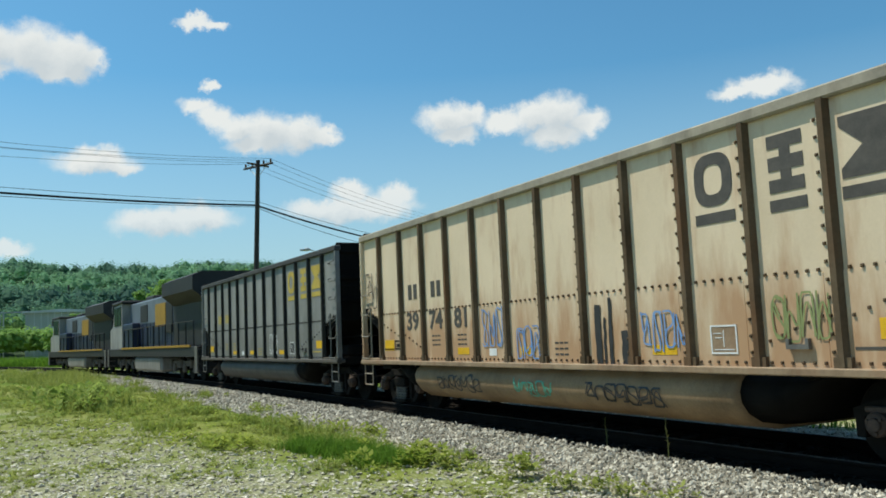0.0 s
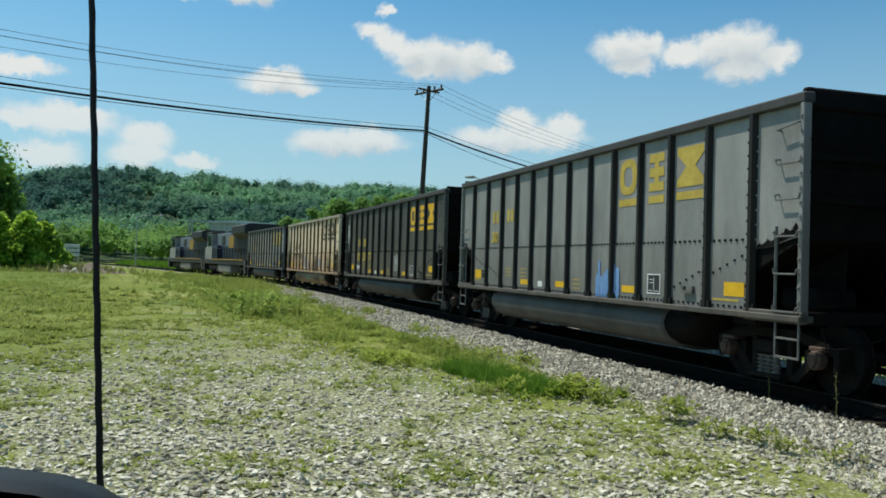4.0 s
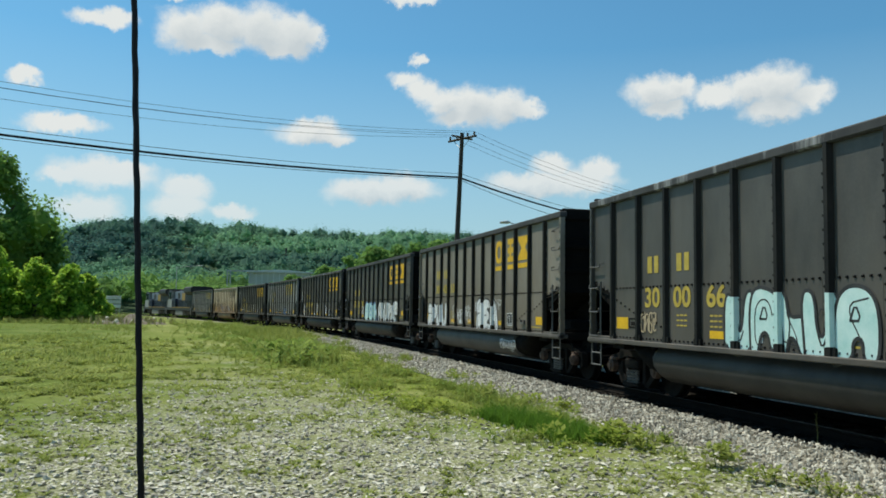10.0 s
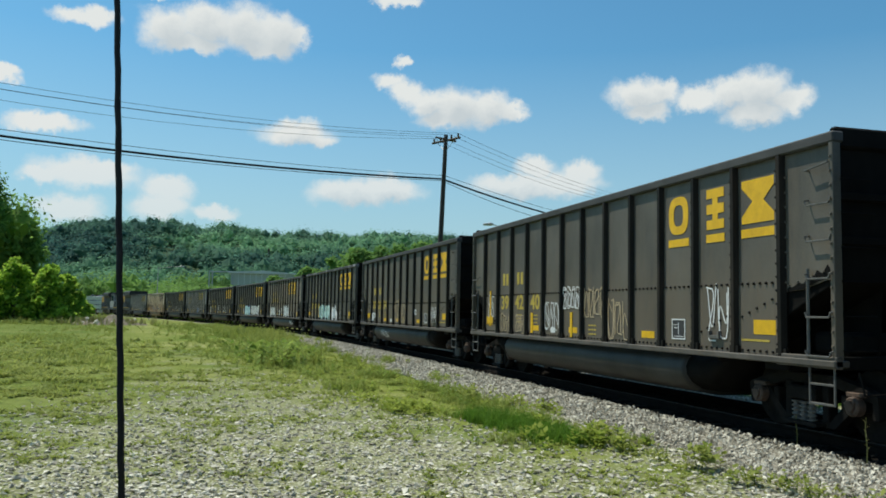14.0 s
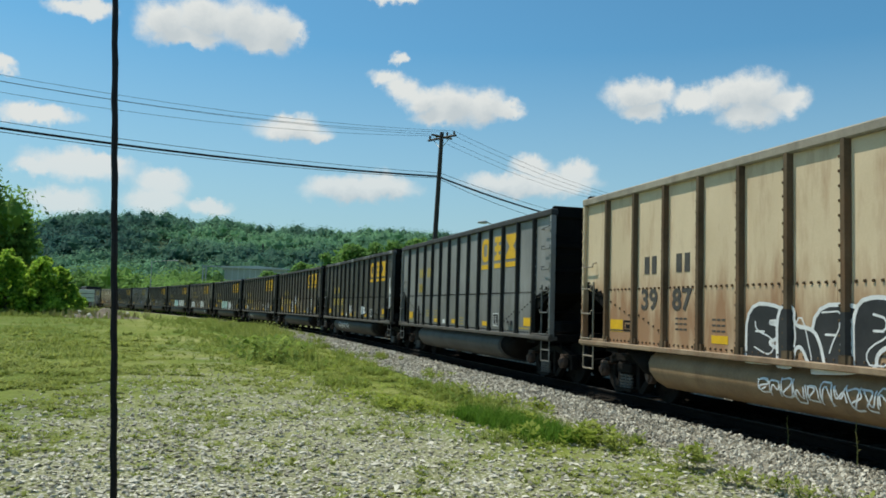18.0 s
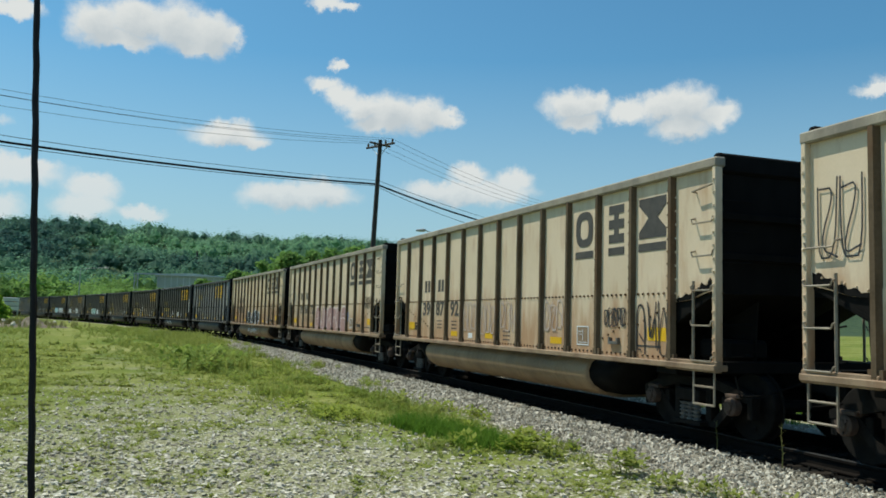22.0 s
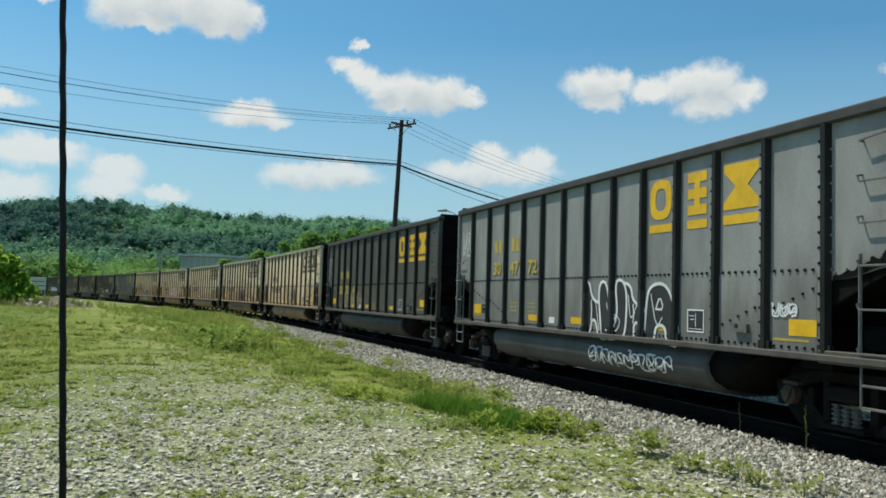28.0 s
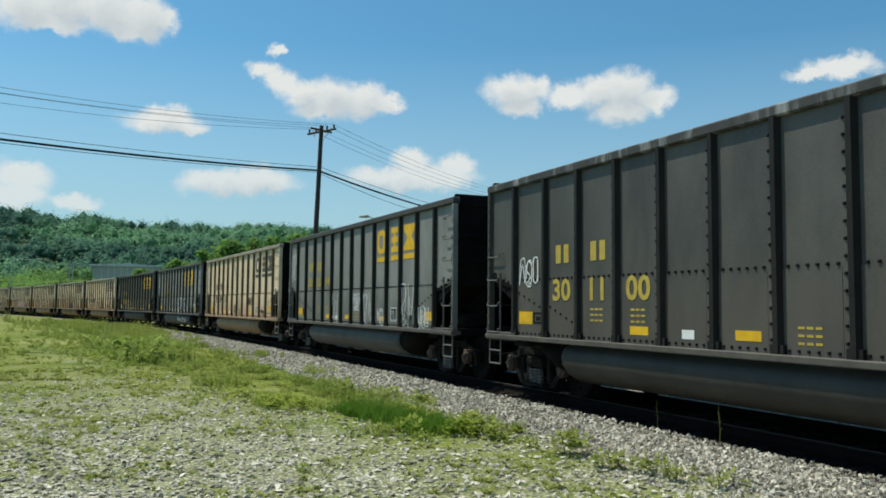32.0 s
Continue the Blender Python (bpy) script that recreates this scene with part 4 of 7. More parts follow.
# ---- track ----
def build_track():
    bm = bmesh.new()
    track = thing("railway_track", "railway track of rusty rails on weathered wooden ties in grey ballast", "track", kind="structure")
    ss = np.concatenate([np.arange(-340, -20, 10), np.arange(-20, 150, 2.5), np.arange(150, 440, 10)])
    prof = [(-0.07, -0.16), (0.07, -0.16), (0.07, -0.145), (0.012, -0.13), (0.012, -0.05), (0.034, -0.035), (0.034, -0.005), (-0.034, -0.005), (-0.034, -0.035), (-0.012, -0.05), (-0.012, -0.13), (-0.07, -0.145)]
    for side in (-0.753, 0.753):
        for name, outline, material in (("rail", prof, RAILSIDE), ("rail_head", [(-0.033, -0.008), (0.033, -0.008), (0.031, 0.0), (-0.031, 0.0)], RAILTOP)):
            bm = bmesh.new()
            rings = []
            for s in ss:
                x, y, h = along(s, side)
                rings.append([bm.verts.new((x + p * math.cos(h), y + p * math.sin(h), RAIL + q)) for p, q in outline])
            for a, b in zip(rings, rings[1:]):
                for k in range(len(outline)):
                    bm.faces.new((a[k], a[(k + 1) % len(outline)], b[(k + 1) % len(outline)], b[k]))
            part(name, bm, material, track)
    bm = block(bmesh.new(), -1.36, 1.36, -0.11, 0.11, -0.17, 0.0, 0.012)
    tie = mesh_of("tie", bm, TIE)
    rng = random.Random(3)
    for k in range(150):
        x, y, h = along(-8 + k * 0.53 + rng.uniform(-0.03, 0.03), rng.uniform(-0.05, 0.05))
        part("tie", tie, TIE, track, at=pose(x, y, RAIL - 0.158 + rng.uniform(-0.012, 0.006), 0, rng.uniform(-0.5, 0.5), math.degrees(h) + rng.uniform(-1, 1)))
    bm = bmesh.new()
    for k in range(520):
        s = 71.5 + k * 0.53
        x, y, h = along(s)
        c, d = Vector((math.cos(h), math.sin(h), 0)), Vector((-math.sin(h), math.cos(h), 0))
        v = [bm.verts.new(Vector((x, y, RAIL - 0.158)) + c * p + d * q) for p, q in ((-1.3, -0.11), (1.3, -0.11), (1.3, 0.11), (-1.3, 0.11))]
        w = [bm.verts.new(a.co - Vector((0, 0, 0.15))) for a in v]
        bm.faces.new(v)
        for i in range(4):
            bm.faces.new((v[i], v[(i + 1) % 4], w[(i + 1) % 4], w[i]))
    # bed whose black colour stands in for the train's shade
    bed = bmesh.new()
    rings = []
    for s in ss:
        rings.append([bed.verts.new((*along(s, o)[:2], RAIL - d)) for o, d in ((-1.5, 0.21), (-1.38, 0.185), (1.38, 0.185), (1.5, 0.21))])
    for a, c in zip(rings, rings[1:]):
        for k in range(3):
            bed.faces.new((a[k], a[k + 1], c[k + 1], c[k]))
    part("track_bed", bed, SHADED_BED, track, "bed between the rails, black with coal dust and painted shade")
    for side in (-1, 1):
        bank = bmesh.new()
        rings = [[bank.verts.new((*along(s, side * o)[:2], z)) for o, z in ((1.40, 0.0), (1.42, 0.055), (2.0, 0.05), (3.1, -0.03))] for s in ss]
        for a, c in zip(rings, rings[1:]):
            for k in range(3):
                bank.faces.new((a[k], a[k + 1], c[k + 1], c[k]))
        part("ballast_shoulder", bank, BALLAST_BED, track, "sloping shoulder of crushed ballast")
    tagged(part("far_ties", bm, TIE, track), kind="stuff")


build_track()
build_stones()
build_grass()


# ---- the train ----
# Car space: y forward, x to the far side, z up from the rail head; the body spans BODY about the origin.
SILL, TOP, SKIN = 0.947, 3.865, 1.50
_cache = {}


def set_size(short):
    """The two kinds of car: the usual one, and one whose middle bays are narrower."""
    global BODY, BAYS, END, POST_Y, SIZE
    SIZE, END = short, 1.03
    BAYS = [1.08, 1.02] + [0.936] * 8 + [1.02, 1.02] if short else [1.08] + [1.033] * 11
    BODY = sum(BAYS) + 2 * END
    POST_Y = [BODY / 2 - END - sum(BAYS[:k]) for k in range(13)]


set_size(False)


def shared(key, build, material, smooth=False):
    """A mesh that is built once for each key and material."""
    k = (key, SIZE, material.name)
    if k not in _cache:
        bm = bmesh.new()
        build(bm)
        _cache[k] = mesh_of(key, bm, material, smooth)
    return _cache[k]


def stud(bm, x, y, z, side, r=0.017):
    """A rivet head on a side sheet."""
    a = [bm.verts.new((x, y + p * r, z + q * r)) for p, q in ((-1, -1), (1, -1), (1, 1), (-1, 1))]
    b = [bm.verts.new((x + side * 0.022, y + p * r * 0.6, z + q * r * 0.6)) for p, q in ((-1, -1), (1, -1), (1, 1), (-1, 1))]
    bm.faces.new(b)
    for i in range(4):
        bm.faces.new((a[i], a[(i + 1) % 4], b[(i + 1) % 4], b[i]))


def panel_mesh(bm, side, length, seam):
    """A side sheet between two posts: thin plate, lap joint and doubled foot. Local y from 0 back to -length."""
    x0, x1 = side * SKIN, side * (SKIN - 0.02)
    block(bm, min(x0, x1), max(x0, x1), -length, 0, SILL + 0.03, TOP - 0.16)
    block(bm, min(x0, x0 + side * 0.012), max(x0, x0 + side * 0.012), -length + 0.16, -length + 0.075, SILL + 0.08, TOP - 0.2)
    block(bm, min(x0, x0 + side * 0.008), max(x0, x0 + side * 0.008), -length + 0.17, -0.06, SILL + 0.05, SILL + seam - 0.03)


def rivet_mesh(bm, length, seam):
    """The rivets of a near side sheet: up the lap joint, along the seam and along the foot."""
    x0 = -SKIN
    for k in range(14):
        stud(bm, x0 - 0.010, -length + 0.117, SILL + 0.24 + k * 0.18, -1, 0.019)
    for k in range(6):
        y = -0.14 - k * (length - 0.36) / 5
        stud(bm, x0 - 0.006, y, SILL + seam, -1, 0.019)
        stud(bm, x0 - 0.006, y, SILL + 0.13, -1, 0.019)


def slant_rivet_mesh(bm, length, up):
    """A slanting row of rivets, where a brace sits behind the sheet."""
    for k in range(5):
        f = k / 4 if up else 1 - k / 4
        stud(bm, -SKIN - 0.006, -0.14 - k * (length - 0.36) / 4, SILL + 0.50 + 0.24 * f, -1, 0.019)


def end_panel_mesh(bm, side, length, ahead):
    """The sheet beside the end: its lower part is cut away along the slope of the floor. ahead: at the leading end."""
    x0, x1 = side * SKIN, side * (SKIN - 0.02)
    a, b = (0.0, -length) if ahead else (-length, 0.0)
    out = [(a, SILL + 1.10), (a, TOP - 0.16), (b, TOP - 0.16), (b, SILL + 0.93), (b + (a - b) * 0.35, SILL + 0.96), (b + (a - b) * 0.75, SILL + 1.06)]
    prism(bm, out, "x", x0, x1)
    for k in range(8):
        stud(bm, x0, a + (b - a) * 0.05, SILL + 1.25 + k * 0.18, side)
        stud(bm, x0, b + (a - b) * 0.07, SILL + 1.06 + k * 0.2, side)
    for k in range(5):
        stud(bm, x0, b + (a - b) * (0.12 + 0.16 * k), SILL + 1.02 + 0.04 * k, side, 0.014)


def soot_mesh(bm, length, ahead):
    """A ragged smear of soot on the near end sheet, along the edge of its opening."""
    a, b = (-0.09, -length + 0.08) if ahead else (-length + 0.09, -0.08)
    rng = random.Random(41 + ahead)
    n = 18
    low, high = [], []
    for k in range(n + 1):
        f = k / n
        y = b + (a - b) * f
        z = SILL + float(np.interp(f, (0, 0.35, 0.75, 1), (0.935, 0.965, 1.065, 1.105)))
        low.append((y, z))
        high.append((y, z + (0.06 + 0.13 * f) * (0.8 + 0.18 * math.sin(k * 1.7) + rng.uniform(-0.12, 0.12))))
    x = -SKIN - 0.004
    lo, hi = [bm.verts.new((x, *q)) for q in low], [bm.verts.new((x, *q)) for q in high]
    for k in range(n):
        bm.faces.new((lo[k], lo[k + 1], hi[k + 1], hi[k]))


def post_mesh(bm, side):
    """A pressed side stake: a deep hat section, wider at the foot."""
    w, f = 0.045, 0.035
    x0, x1 = side * SKIN, side * (HALF - 0.02)
    prism(bm, [(x0, -w - 0.02), (x1, -f), (x1, f), (x0, w + 0.02)], "z", SILL + 0.09, TOP - 0.15)
    block(bm, min(x0, x1) if side > 0 else x1 + 0.02, max(x0, x1) - 0.02 if side > 0 else max(x0, x1), -0.10, 0.10, SILL + 0.085, SILL + 0.19)


def brand_mesh(kind):
    """Plain shapes of the owner's mark, each over a bar: a ring, stacked blocks, an hourglass."""
    def build(bm):
        x0, x1 = -SKIN - 0.007, -SKIN - 0.002
        z0, z1, hw = SILL + 1.92, SILL + 2.54, {"ring": 0.29, "stack": 0.225, "hourglass": 0.255}[kind]
        if kind == "ring":
            n = 32
            def oval(r, q):
                return [(math.copysign(abs(math.cos(a)) ** 0.7, math.cos(a)) * hw * r, (z0 + z1) / 2 + math.copysign(abs(math.sin(a)) ** 0.7, math.sin(a)) * (z1 - z0) / 2 * q) for a in [2 * math.pi * k / n for k in range(n)]]
            rows = [[bm.verts.new((x, *p)) for p in o] for x, o in ((x0, oval(1, 1)), (x0, oval(0.5, 0.56)), (x1, oval(0.5, 0.56)), (x1, oval(1, 1)))]
            for i in range(4):
                for k in range(n):
                    bm.faces.new((rows[i][k], rows[i][(k + 1) % n], rows[(i + 1) % 4][(k + 1) % n], rows[(i + 1) % 4][k]))
        elif kind == "stack":
            h = (z1 - z0) / 5
            prism(bm, [(-hw, z0), (hw, z0), (hw, z0 + h * 1.15), (0.3 * hw, z0 + h * 1.15), (0.3 * hw, z0 + 1.9 * h), (hw, z0 + 1.9 * h), (hw, z0 + 3.1 * h), (0.3 * hw, z0 + 3.1 * h), (0.3 * hw, z1 - h * 1.15), (hw, z1 - h * 1.15), (hw, z1), (-hw, z1), (-hw, z1 - h * 1.15), (-0.3 * hw, z1 - h * 1.15), (-0.3 * hw, z0 + 3.1 * h), (-hw, z0 + 3.1 * h), (-hw, z0 + 1.9 * h), (-0.3 * hw, z0 + 1.9 * h), (-0.3 * hw, z0 + h * 1.15), (-hw, z0 + h * 1.15)], "x", x0, x1)
        else:
            m = (z0 + z1) / 2
            w = hw * 1.45
            prism(bm, [(-w, z0), (w, z0), (w, z0 + 0.1), (0.12, m), (w, z1 - 0.1), (w, z1), (-w, z1), (-w, z1 - 0.1), (-0.12, m), (-w, z0 + 0.1)], "x", x0, x1)
        w = hw * (1.5 if kind == "hourglass" else 1.05)
        block(bm, x0, x1, -w, w, z0 - 0.20, z0 - 0.075)
    return build


def plate(bm, y0, y1, z0, z1, out=0.008, x=None):
    """A flat mark on the near side sheet."""
    x = -SKIN if x is None else x
    block(bm, x - out - 0.004, x - out + 0.002, y0, y1, z0, z1)


def figures(text, height, material):
    """Stencilled figures as a thin mesh that stands on the near side, centred on y = 0 with its foot at z = 0."""
    k = ("figures", text, round(height, 3), material.name)
    if k in _cache:
        return _cache[k]
    cu = bpy.data.curves.new("figures", "FONT")
    cu.body, cu.size, cu.align_x, cu.extrude, cu.offset, cu.resolution_u = text, height * 1.37, "CENTER", 0.003, 0.012, 3
    ob = bpy.data.objects.new("figures", cu)
    scene.collection.objects.link(ob)
    bpy.context.view_layer.update()
    me = bpy.data.meshes.new_from_object(ob.evaluated_get(bpy.context.evaluated_depsgraph_get()))
    bpy.data.objects.remove(ob)
    bpy.data.curves.remove(cu)
    me.transform(Matrix(((0, 0, -1, 0), (-1.2, 0, 0, 0), (0, 1, 0, 0), (0, 0, 0, 1))))
    me.materials.clear()
    me.materials.append(material)
    _cache[k] = me
    return me


def ribbon(bm, pts, width, x):
    """A flat painted stroke through points (y, z) on the plane x."""
    p = np.asarray(pts, float)
    d = np.gradient(p, axis=0)
    d /= np.maximum(np.linalg.norm(d, axis=1, keepdims=True), 1e-6)
    nrm = np.c_[-d[:, 1], d[:, 0]] * width / 2
    a = [bm.verts.new((x, *q)) for q in p + nrm]
    b = [bm.verts.new((x, *q)) for q in p - nrm]
    for i in range(len(p) - 1):
        bm.faces.new((a[i], a[i + 1], b[i + 1], b[i]))


def rounded(pts, times=2):
    """A polyline with its corners cut round."""
    p = np.asarray(pts, float)
    for _ in range(times):
        a, b = p[:-1] * 0.75 + p[1:] * 0.25, p[:-1] * 0.25 + p[1:] * 0.75
        p = np.vstack([p[:1], np.stack([a, b], 1).reshape(-1, 2), p[-1:]])
    return p


STROKES = [  # sprayed curves in a unit box
    [(0.05, 0.0), (0.1, 1.0), (0.9, 1.05), (0.95, 0.0)], [(0.05, 1.0), (0.05, -0.05), (0.95, -0.05), (0.95, 1.0)],
    [(0.95, 0.9), (0.3, 1.1), (-0.05, 0.7), (0.95, 0.4), (0.7, -0.1), (0.0, 0.05)], [(0.5, 1.0), (-0.1, 0.9), (0.0, 0.0), (0.9, -0.05), (1.05, 0.9), (0.3, 0.6)],
    [(0.0, 0.0), (0.45, 1.05), (0.95, 0.0)], [(0.05, 0.95), (0.95, 0.95), (0.05, 0.05), (0.95, 0.05)], [(0.1, 0.1), (0.2, 0.9), (0.8, 0.2), (0.9, 1.0)],
]


# fat letter-like outlines in a unit box, each with one stroke inside
BLOCKS = [
    ([(0, 0), (0.1, 0.75), (0.3, 1), (0.75, 1), (0.95, 0.7), (1, 0), (0.66, 0), (0.6, 0.32), (0.4, 0.32), (0.34, 0)], [(0.38, 0.55), (0.5, 0.78), (0.62, 0.55), (0.38, 0.55)]),
    ([(0.1, 0), (0, 0.3), (0.15, 0.52), (0.08, 0.8), (0.35, 1), (0.75, 0.98), (0.9, 0.75), (0.8, 0.52), (1, 0.3), (0.85, 0)], [(0.15, 0.52), (0.5, 0.57), (0.82, 0.52)]),
    ([(0, 0), (0.05, 1), (0.4, 1), (0.42, 0.62), (0.8, 0.62), (1, 0.4), (1, 0), (0.68, 0), (0.62, 0.3), (0.42, 0.3), (0.38, 0)], [(0.42, 0.62), (0.45, 0.45), (0.42, 0.3)]),
    ([(0, 0), (0.05, 1), (0.9, 1), (0.95, 0.72), (0.5, 0.68), (0.85, 0.6), (0.85, 0.4), (0.5, 0.34), (1, 0.28), (0.95, 0)], [(0.3, 0.5), (0.5, 0.5)]),
    ([(0, 0.1), (0, 1), (0.35, 1), (0.4, 0.35), (0.62, 0.35), (0.65, 1), (1, 1), (0.95, 0.15), (0.7, 0), (0.25, 0)], [(0.4, 0.35), (0.5, 0.16), (0.62, 0.35)]),
    ([(0.05, 0), (0, 0.95), (0.5, 1.02), (0.95, 0.85), (1, 0.55), (0.8, 0.38), (0.45, 0.33), (0.42, 0)], [(0.4, 0.8), (0.62, 0.75), (0.6, 0.58), (0.4, 0.58)]),
]


def letter(rng, ya, yb, z0, z1):
    """Two crossing curves of one sprayed shape, turned about at random."""
    out = []
    for k in rng.choice(len(STROKES), 2, replace=False):
        p = np.asarray(STROKES[k]) + rng.uniform(-0.10, 0.10, (len(STROKES[k]), 2))
        p = np.clip(rounded(p), 0, 1)
        if rng.random() < 0.5:
            p = 1 - p
        if rng.random() < 0.4:
            p[:, 0] = 1 - p[:, 0]
        out.append(np.c_[ya + (yb - ya) * p[:, 0], z0 + (z1 - z0) * p[:, 1]])
    return out


def fat_stroke(bm, pts, width, x):
    """A painted stroke with round ends."""
    p = np.asarray(pts, float)
    step = 1e-4 * (len(bm.verts) % 23)
    ribbon(bm, p, width, x - step)
    for c in (p[0], p[-1]):
        n = 10 if width > 0.1 else 6
        bm.faces.new([bm.verts.new((x - step - 2e-4, c[0] + width / 2 * math.cos(2 * math.pi * k / n), c[1] + width / 2 * math.sin(2 * math.pi * k / n))) for k in range(n)])


def graffiti(car, kind, s0, s1, z0, z1, fill, line, seed):
    """Sprayed paint on the near side. bubbles: fat filled shapes with outlines; tag: thin strokes; drips: runs of paint."""
    rng = np.random.default_rng(seed)
    x = -SKIN - 0.018
    y0, y1 = BODY / 2 - s0, BODY / 2 - s1
    z0, z1 = SILL + z0, SILL + z1
    if kind == "bubbles":
        # each letter-like shape is one part: a filled lump that leans on the next, with a thick outline and strokes inside
        count = max(1, round((s1 - s0) / 0.66))
        ys = np.linspace(y0, y1, count + 1)
        lift, lean, first = 0, rng.uniform(-0.12, 0.12), rng.integers(9)
        for a, b in zip(ys, ys[1:]):
            lift = (lift + 1) % 3
            mid, hw, hz = (a + b) / 2, abs(b - a) * 0.66, (z1 - z0) / 2
            form = BLOCKS[(first + int(a * 7)) % len(BLOCKS)] if rng.random() < 0.3 else BLOCKS[rng.integers(len(BLOCKS))]
            q = np.asarray(form[0], float)
            q = q + rng.uniform(-0.06, 0.06, q.shape)
            ring = rounded(np.vstack([q, q[:1]]), 2)[:-1]
            ring = np.c_[mid + np.sign(b - a) * hw * (2 * ring[:, 0] - 1) + lean * (ring[:, 1] - 0.5), z0 + 2 * hz * ring[:, 1] * rng.uniform(0.92, 1.08)]
            d = x - 0.0016 * lift
            bm, bl = bmesh.new(), bmesh.new()
            bm.faces.new([bm.verts.new((d - 0.002, *p)) for p in ring])
            ribbon(bl, np.vstack([ring, ring[:2]]), 0.052, d - 0.0026)
            inner = rounded(form[1], 1)
            fat_stroke(bl, np.c_[mid + np.sign(b - a) * hw * (2 * inner[:, 0] - 1), z0 + 2 * hz * inner[:, 1]], 0.03, d - 0.0032)
            extra = letter(rng, mid - hw * 0.55, mid + hw * 0.55, z0 + hz * 0.25, z1 - hz * 0.3)[0]
            fat_stroke(bl, extra[:len(extra) * 2 // 3], 0.022, d - 0.0034)
            shape = part("graffiti_letter", bm, fill, car, "sprayed fat letter shape")
            part("outline", bl, line, shape)
        # the paint runs on over the stakes
        for y in POST_Y:
            if min(y0, y1) + 0.05 < y < max(y0, y1) - 0.05:
                top = z0 + (z1 - z0) * rng.uniform(0.72, 0.96)
                bm = bmesh.new()
                prism(bm, [(-SKIN, y - 0.069), (-HALF + 0.016, y - 0.039), (-HALF + 0.016, y + 0.039), (-SKIN, y + 0.069)], "z", max(z0, SILL + 0.2), top)
                part("painted_stake", bm, fill, car, "sprayed paint over a stake")
    elif kind == "tag":
        bm = bmesh.new()
        tall = z1 - z0
        count = max(1, round((s1 - s0) / max(0.14, tall * 0.42)))
        ys = np.linspace(y0, y1, count + 1)
        for a, b in zip(ys, ys[1:]):
            dz = rng.uniform(-0.12, 0.12, 2) * tall
            for stroke in letter(rng, a, b + (a - b) * 0.12, z0 + max(dz[0], 0), z1 + min(dz[1], 0)):
                fat_stroke(bm, stroke, 0.024, x - 0.002)
        tagged(part("graffiti", bm, fill, car, "thin sprayed scrawl"), kind="stuff")
    elif kind == "word":
        # the three letters V, I and P
        bm = bmesh.new()
        for pts in ([(0, 1), (0.16, 0.1), (0.36, 1)], [(0.48, 0.75), (0.48, 0.1)], [(0.48, 0.92), (0.48, 1.0)], [(0.62, 0.0), (0.64, 0.98), (1.0, 0.9), (0.95, 0.5), (0.66, 0.45)]):
            fat_stroke(bm, [(y0 + (y1 - y0) * u, z0 + (z1 - z0) * w) for u, w in pts], 0.026, x - 0.002)
        tagged(part("graffiti", bm, fill, car, "thin sprayed letters"), kind="stuff")
    elif kind == "bar":
        part("painted_bar", block(bmesh.new(), x - 0.004, x + 0.006, y1, y0, z0, z1), fill, car, "upright yellow bar")
    elif kind == "drips":
        bm = bmesh.new()
        for _ in range(max(3, round(abs(y0 - y1) * 9))):
            a, top = rng.uniform(min(y0, y1), max(y0, y1)), rng.uniform(z0 + (z1 - z0) * 0.35, z1)
            w = rng.uniform(0.03, 0.16)
            k = np.linspace(0, 1, 7)
            ribbon(bm, np.c_[a + rng.normal(0, 0.008, 7), top + (z0 - top) * k], w, x - 0.001 - 0.001 * rng.random())
        tagged(part("dripped_paint", bm, fill, car, "runs of dripped paint"), kind="stuff")
    elif kind == "tub":
        bm = bmesh.new()
        z0, z1 = SILL - 0.46, SILL - 0.14
        ys = np.linspace(y0, y1, max(2, round(abs(y0 - y1) / 0.24)) + 1)
        for ya, yb in zip(ys, ys[1:]):
            for q in letter(rng, ya, yb, z0 + rng.uniform(0, 0.1), z1 - rng.uniform(0, 0.08)):
                d = np.gradient(q, axis=0)
                d /= np.maximum(np.linalg.norm(d, axis=1, keepdims=True), 1e-6)
                a = [bm.verts.new((tub_x(z + e[0] * 0.012) - 0.012, y - e[1] * 0.012, z + e[0] * 0.012)) for (y, z), e in zip(q, d)]
                b = [bm.verts.new((tub_x(z - e[0] * 0.012) - 0.012, y + e[1] * 0.012, z - e[0] * 0.012)) for (y, z), e in zip(q, d)]
                for i in range(len(a) - 1):
                    bm.faces.new((a[i], a[i + 1], b[i + 1], b[i]))
        tagged(part("graffiti", bm, fill, car, "thin sprayed scrawl on the tub"), kind="stuff")


TUB = [(1.36, SILL + 0.0), (1.46, SILL - 0.10), (1.51, SILL - 0.22), (1.49, SILL - 0.36), (1.39, SILL - 0.50), (1.18, SILL - 0.62), (0.80, SILL - 0.68)]


def tub_x(z):
    zs, xs = [p[1] for p in TUB][::-1], [p[0] for p in TUB][::-1]
    return -float(np.interp(z, zs, xs))


def tub_rings(bm, stations):
    prof = [(-x, z) for x, z in TUB] + [(x, z) for x, z in TUB[::-1]]
    rings = [[bm.verts.new((x * w, y, SILL + (z - SILL) * k)) for x, z in prof] for y, k, w in stations]
    for a, b in zip(rings, rings[1:]):
        for i in range(len(prof) - 1):
            bm.faces.new((a[i], a[i + 1], b[i + 1], b[i]))
    bm.faces.new(rings[0]), bm.faces.new(rings[-1][::-1])


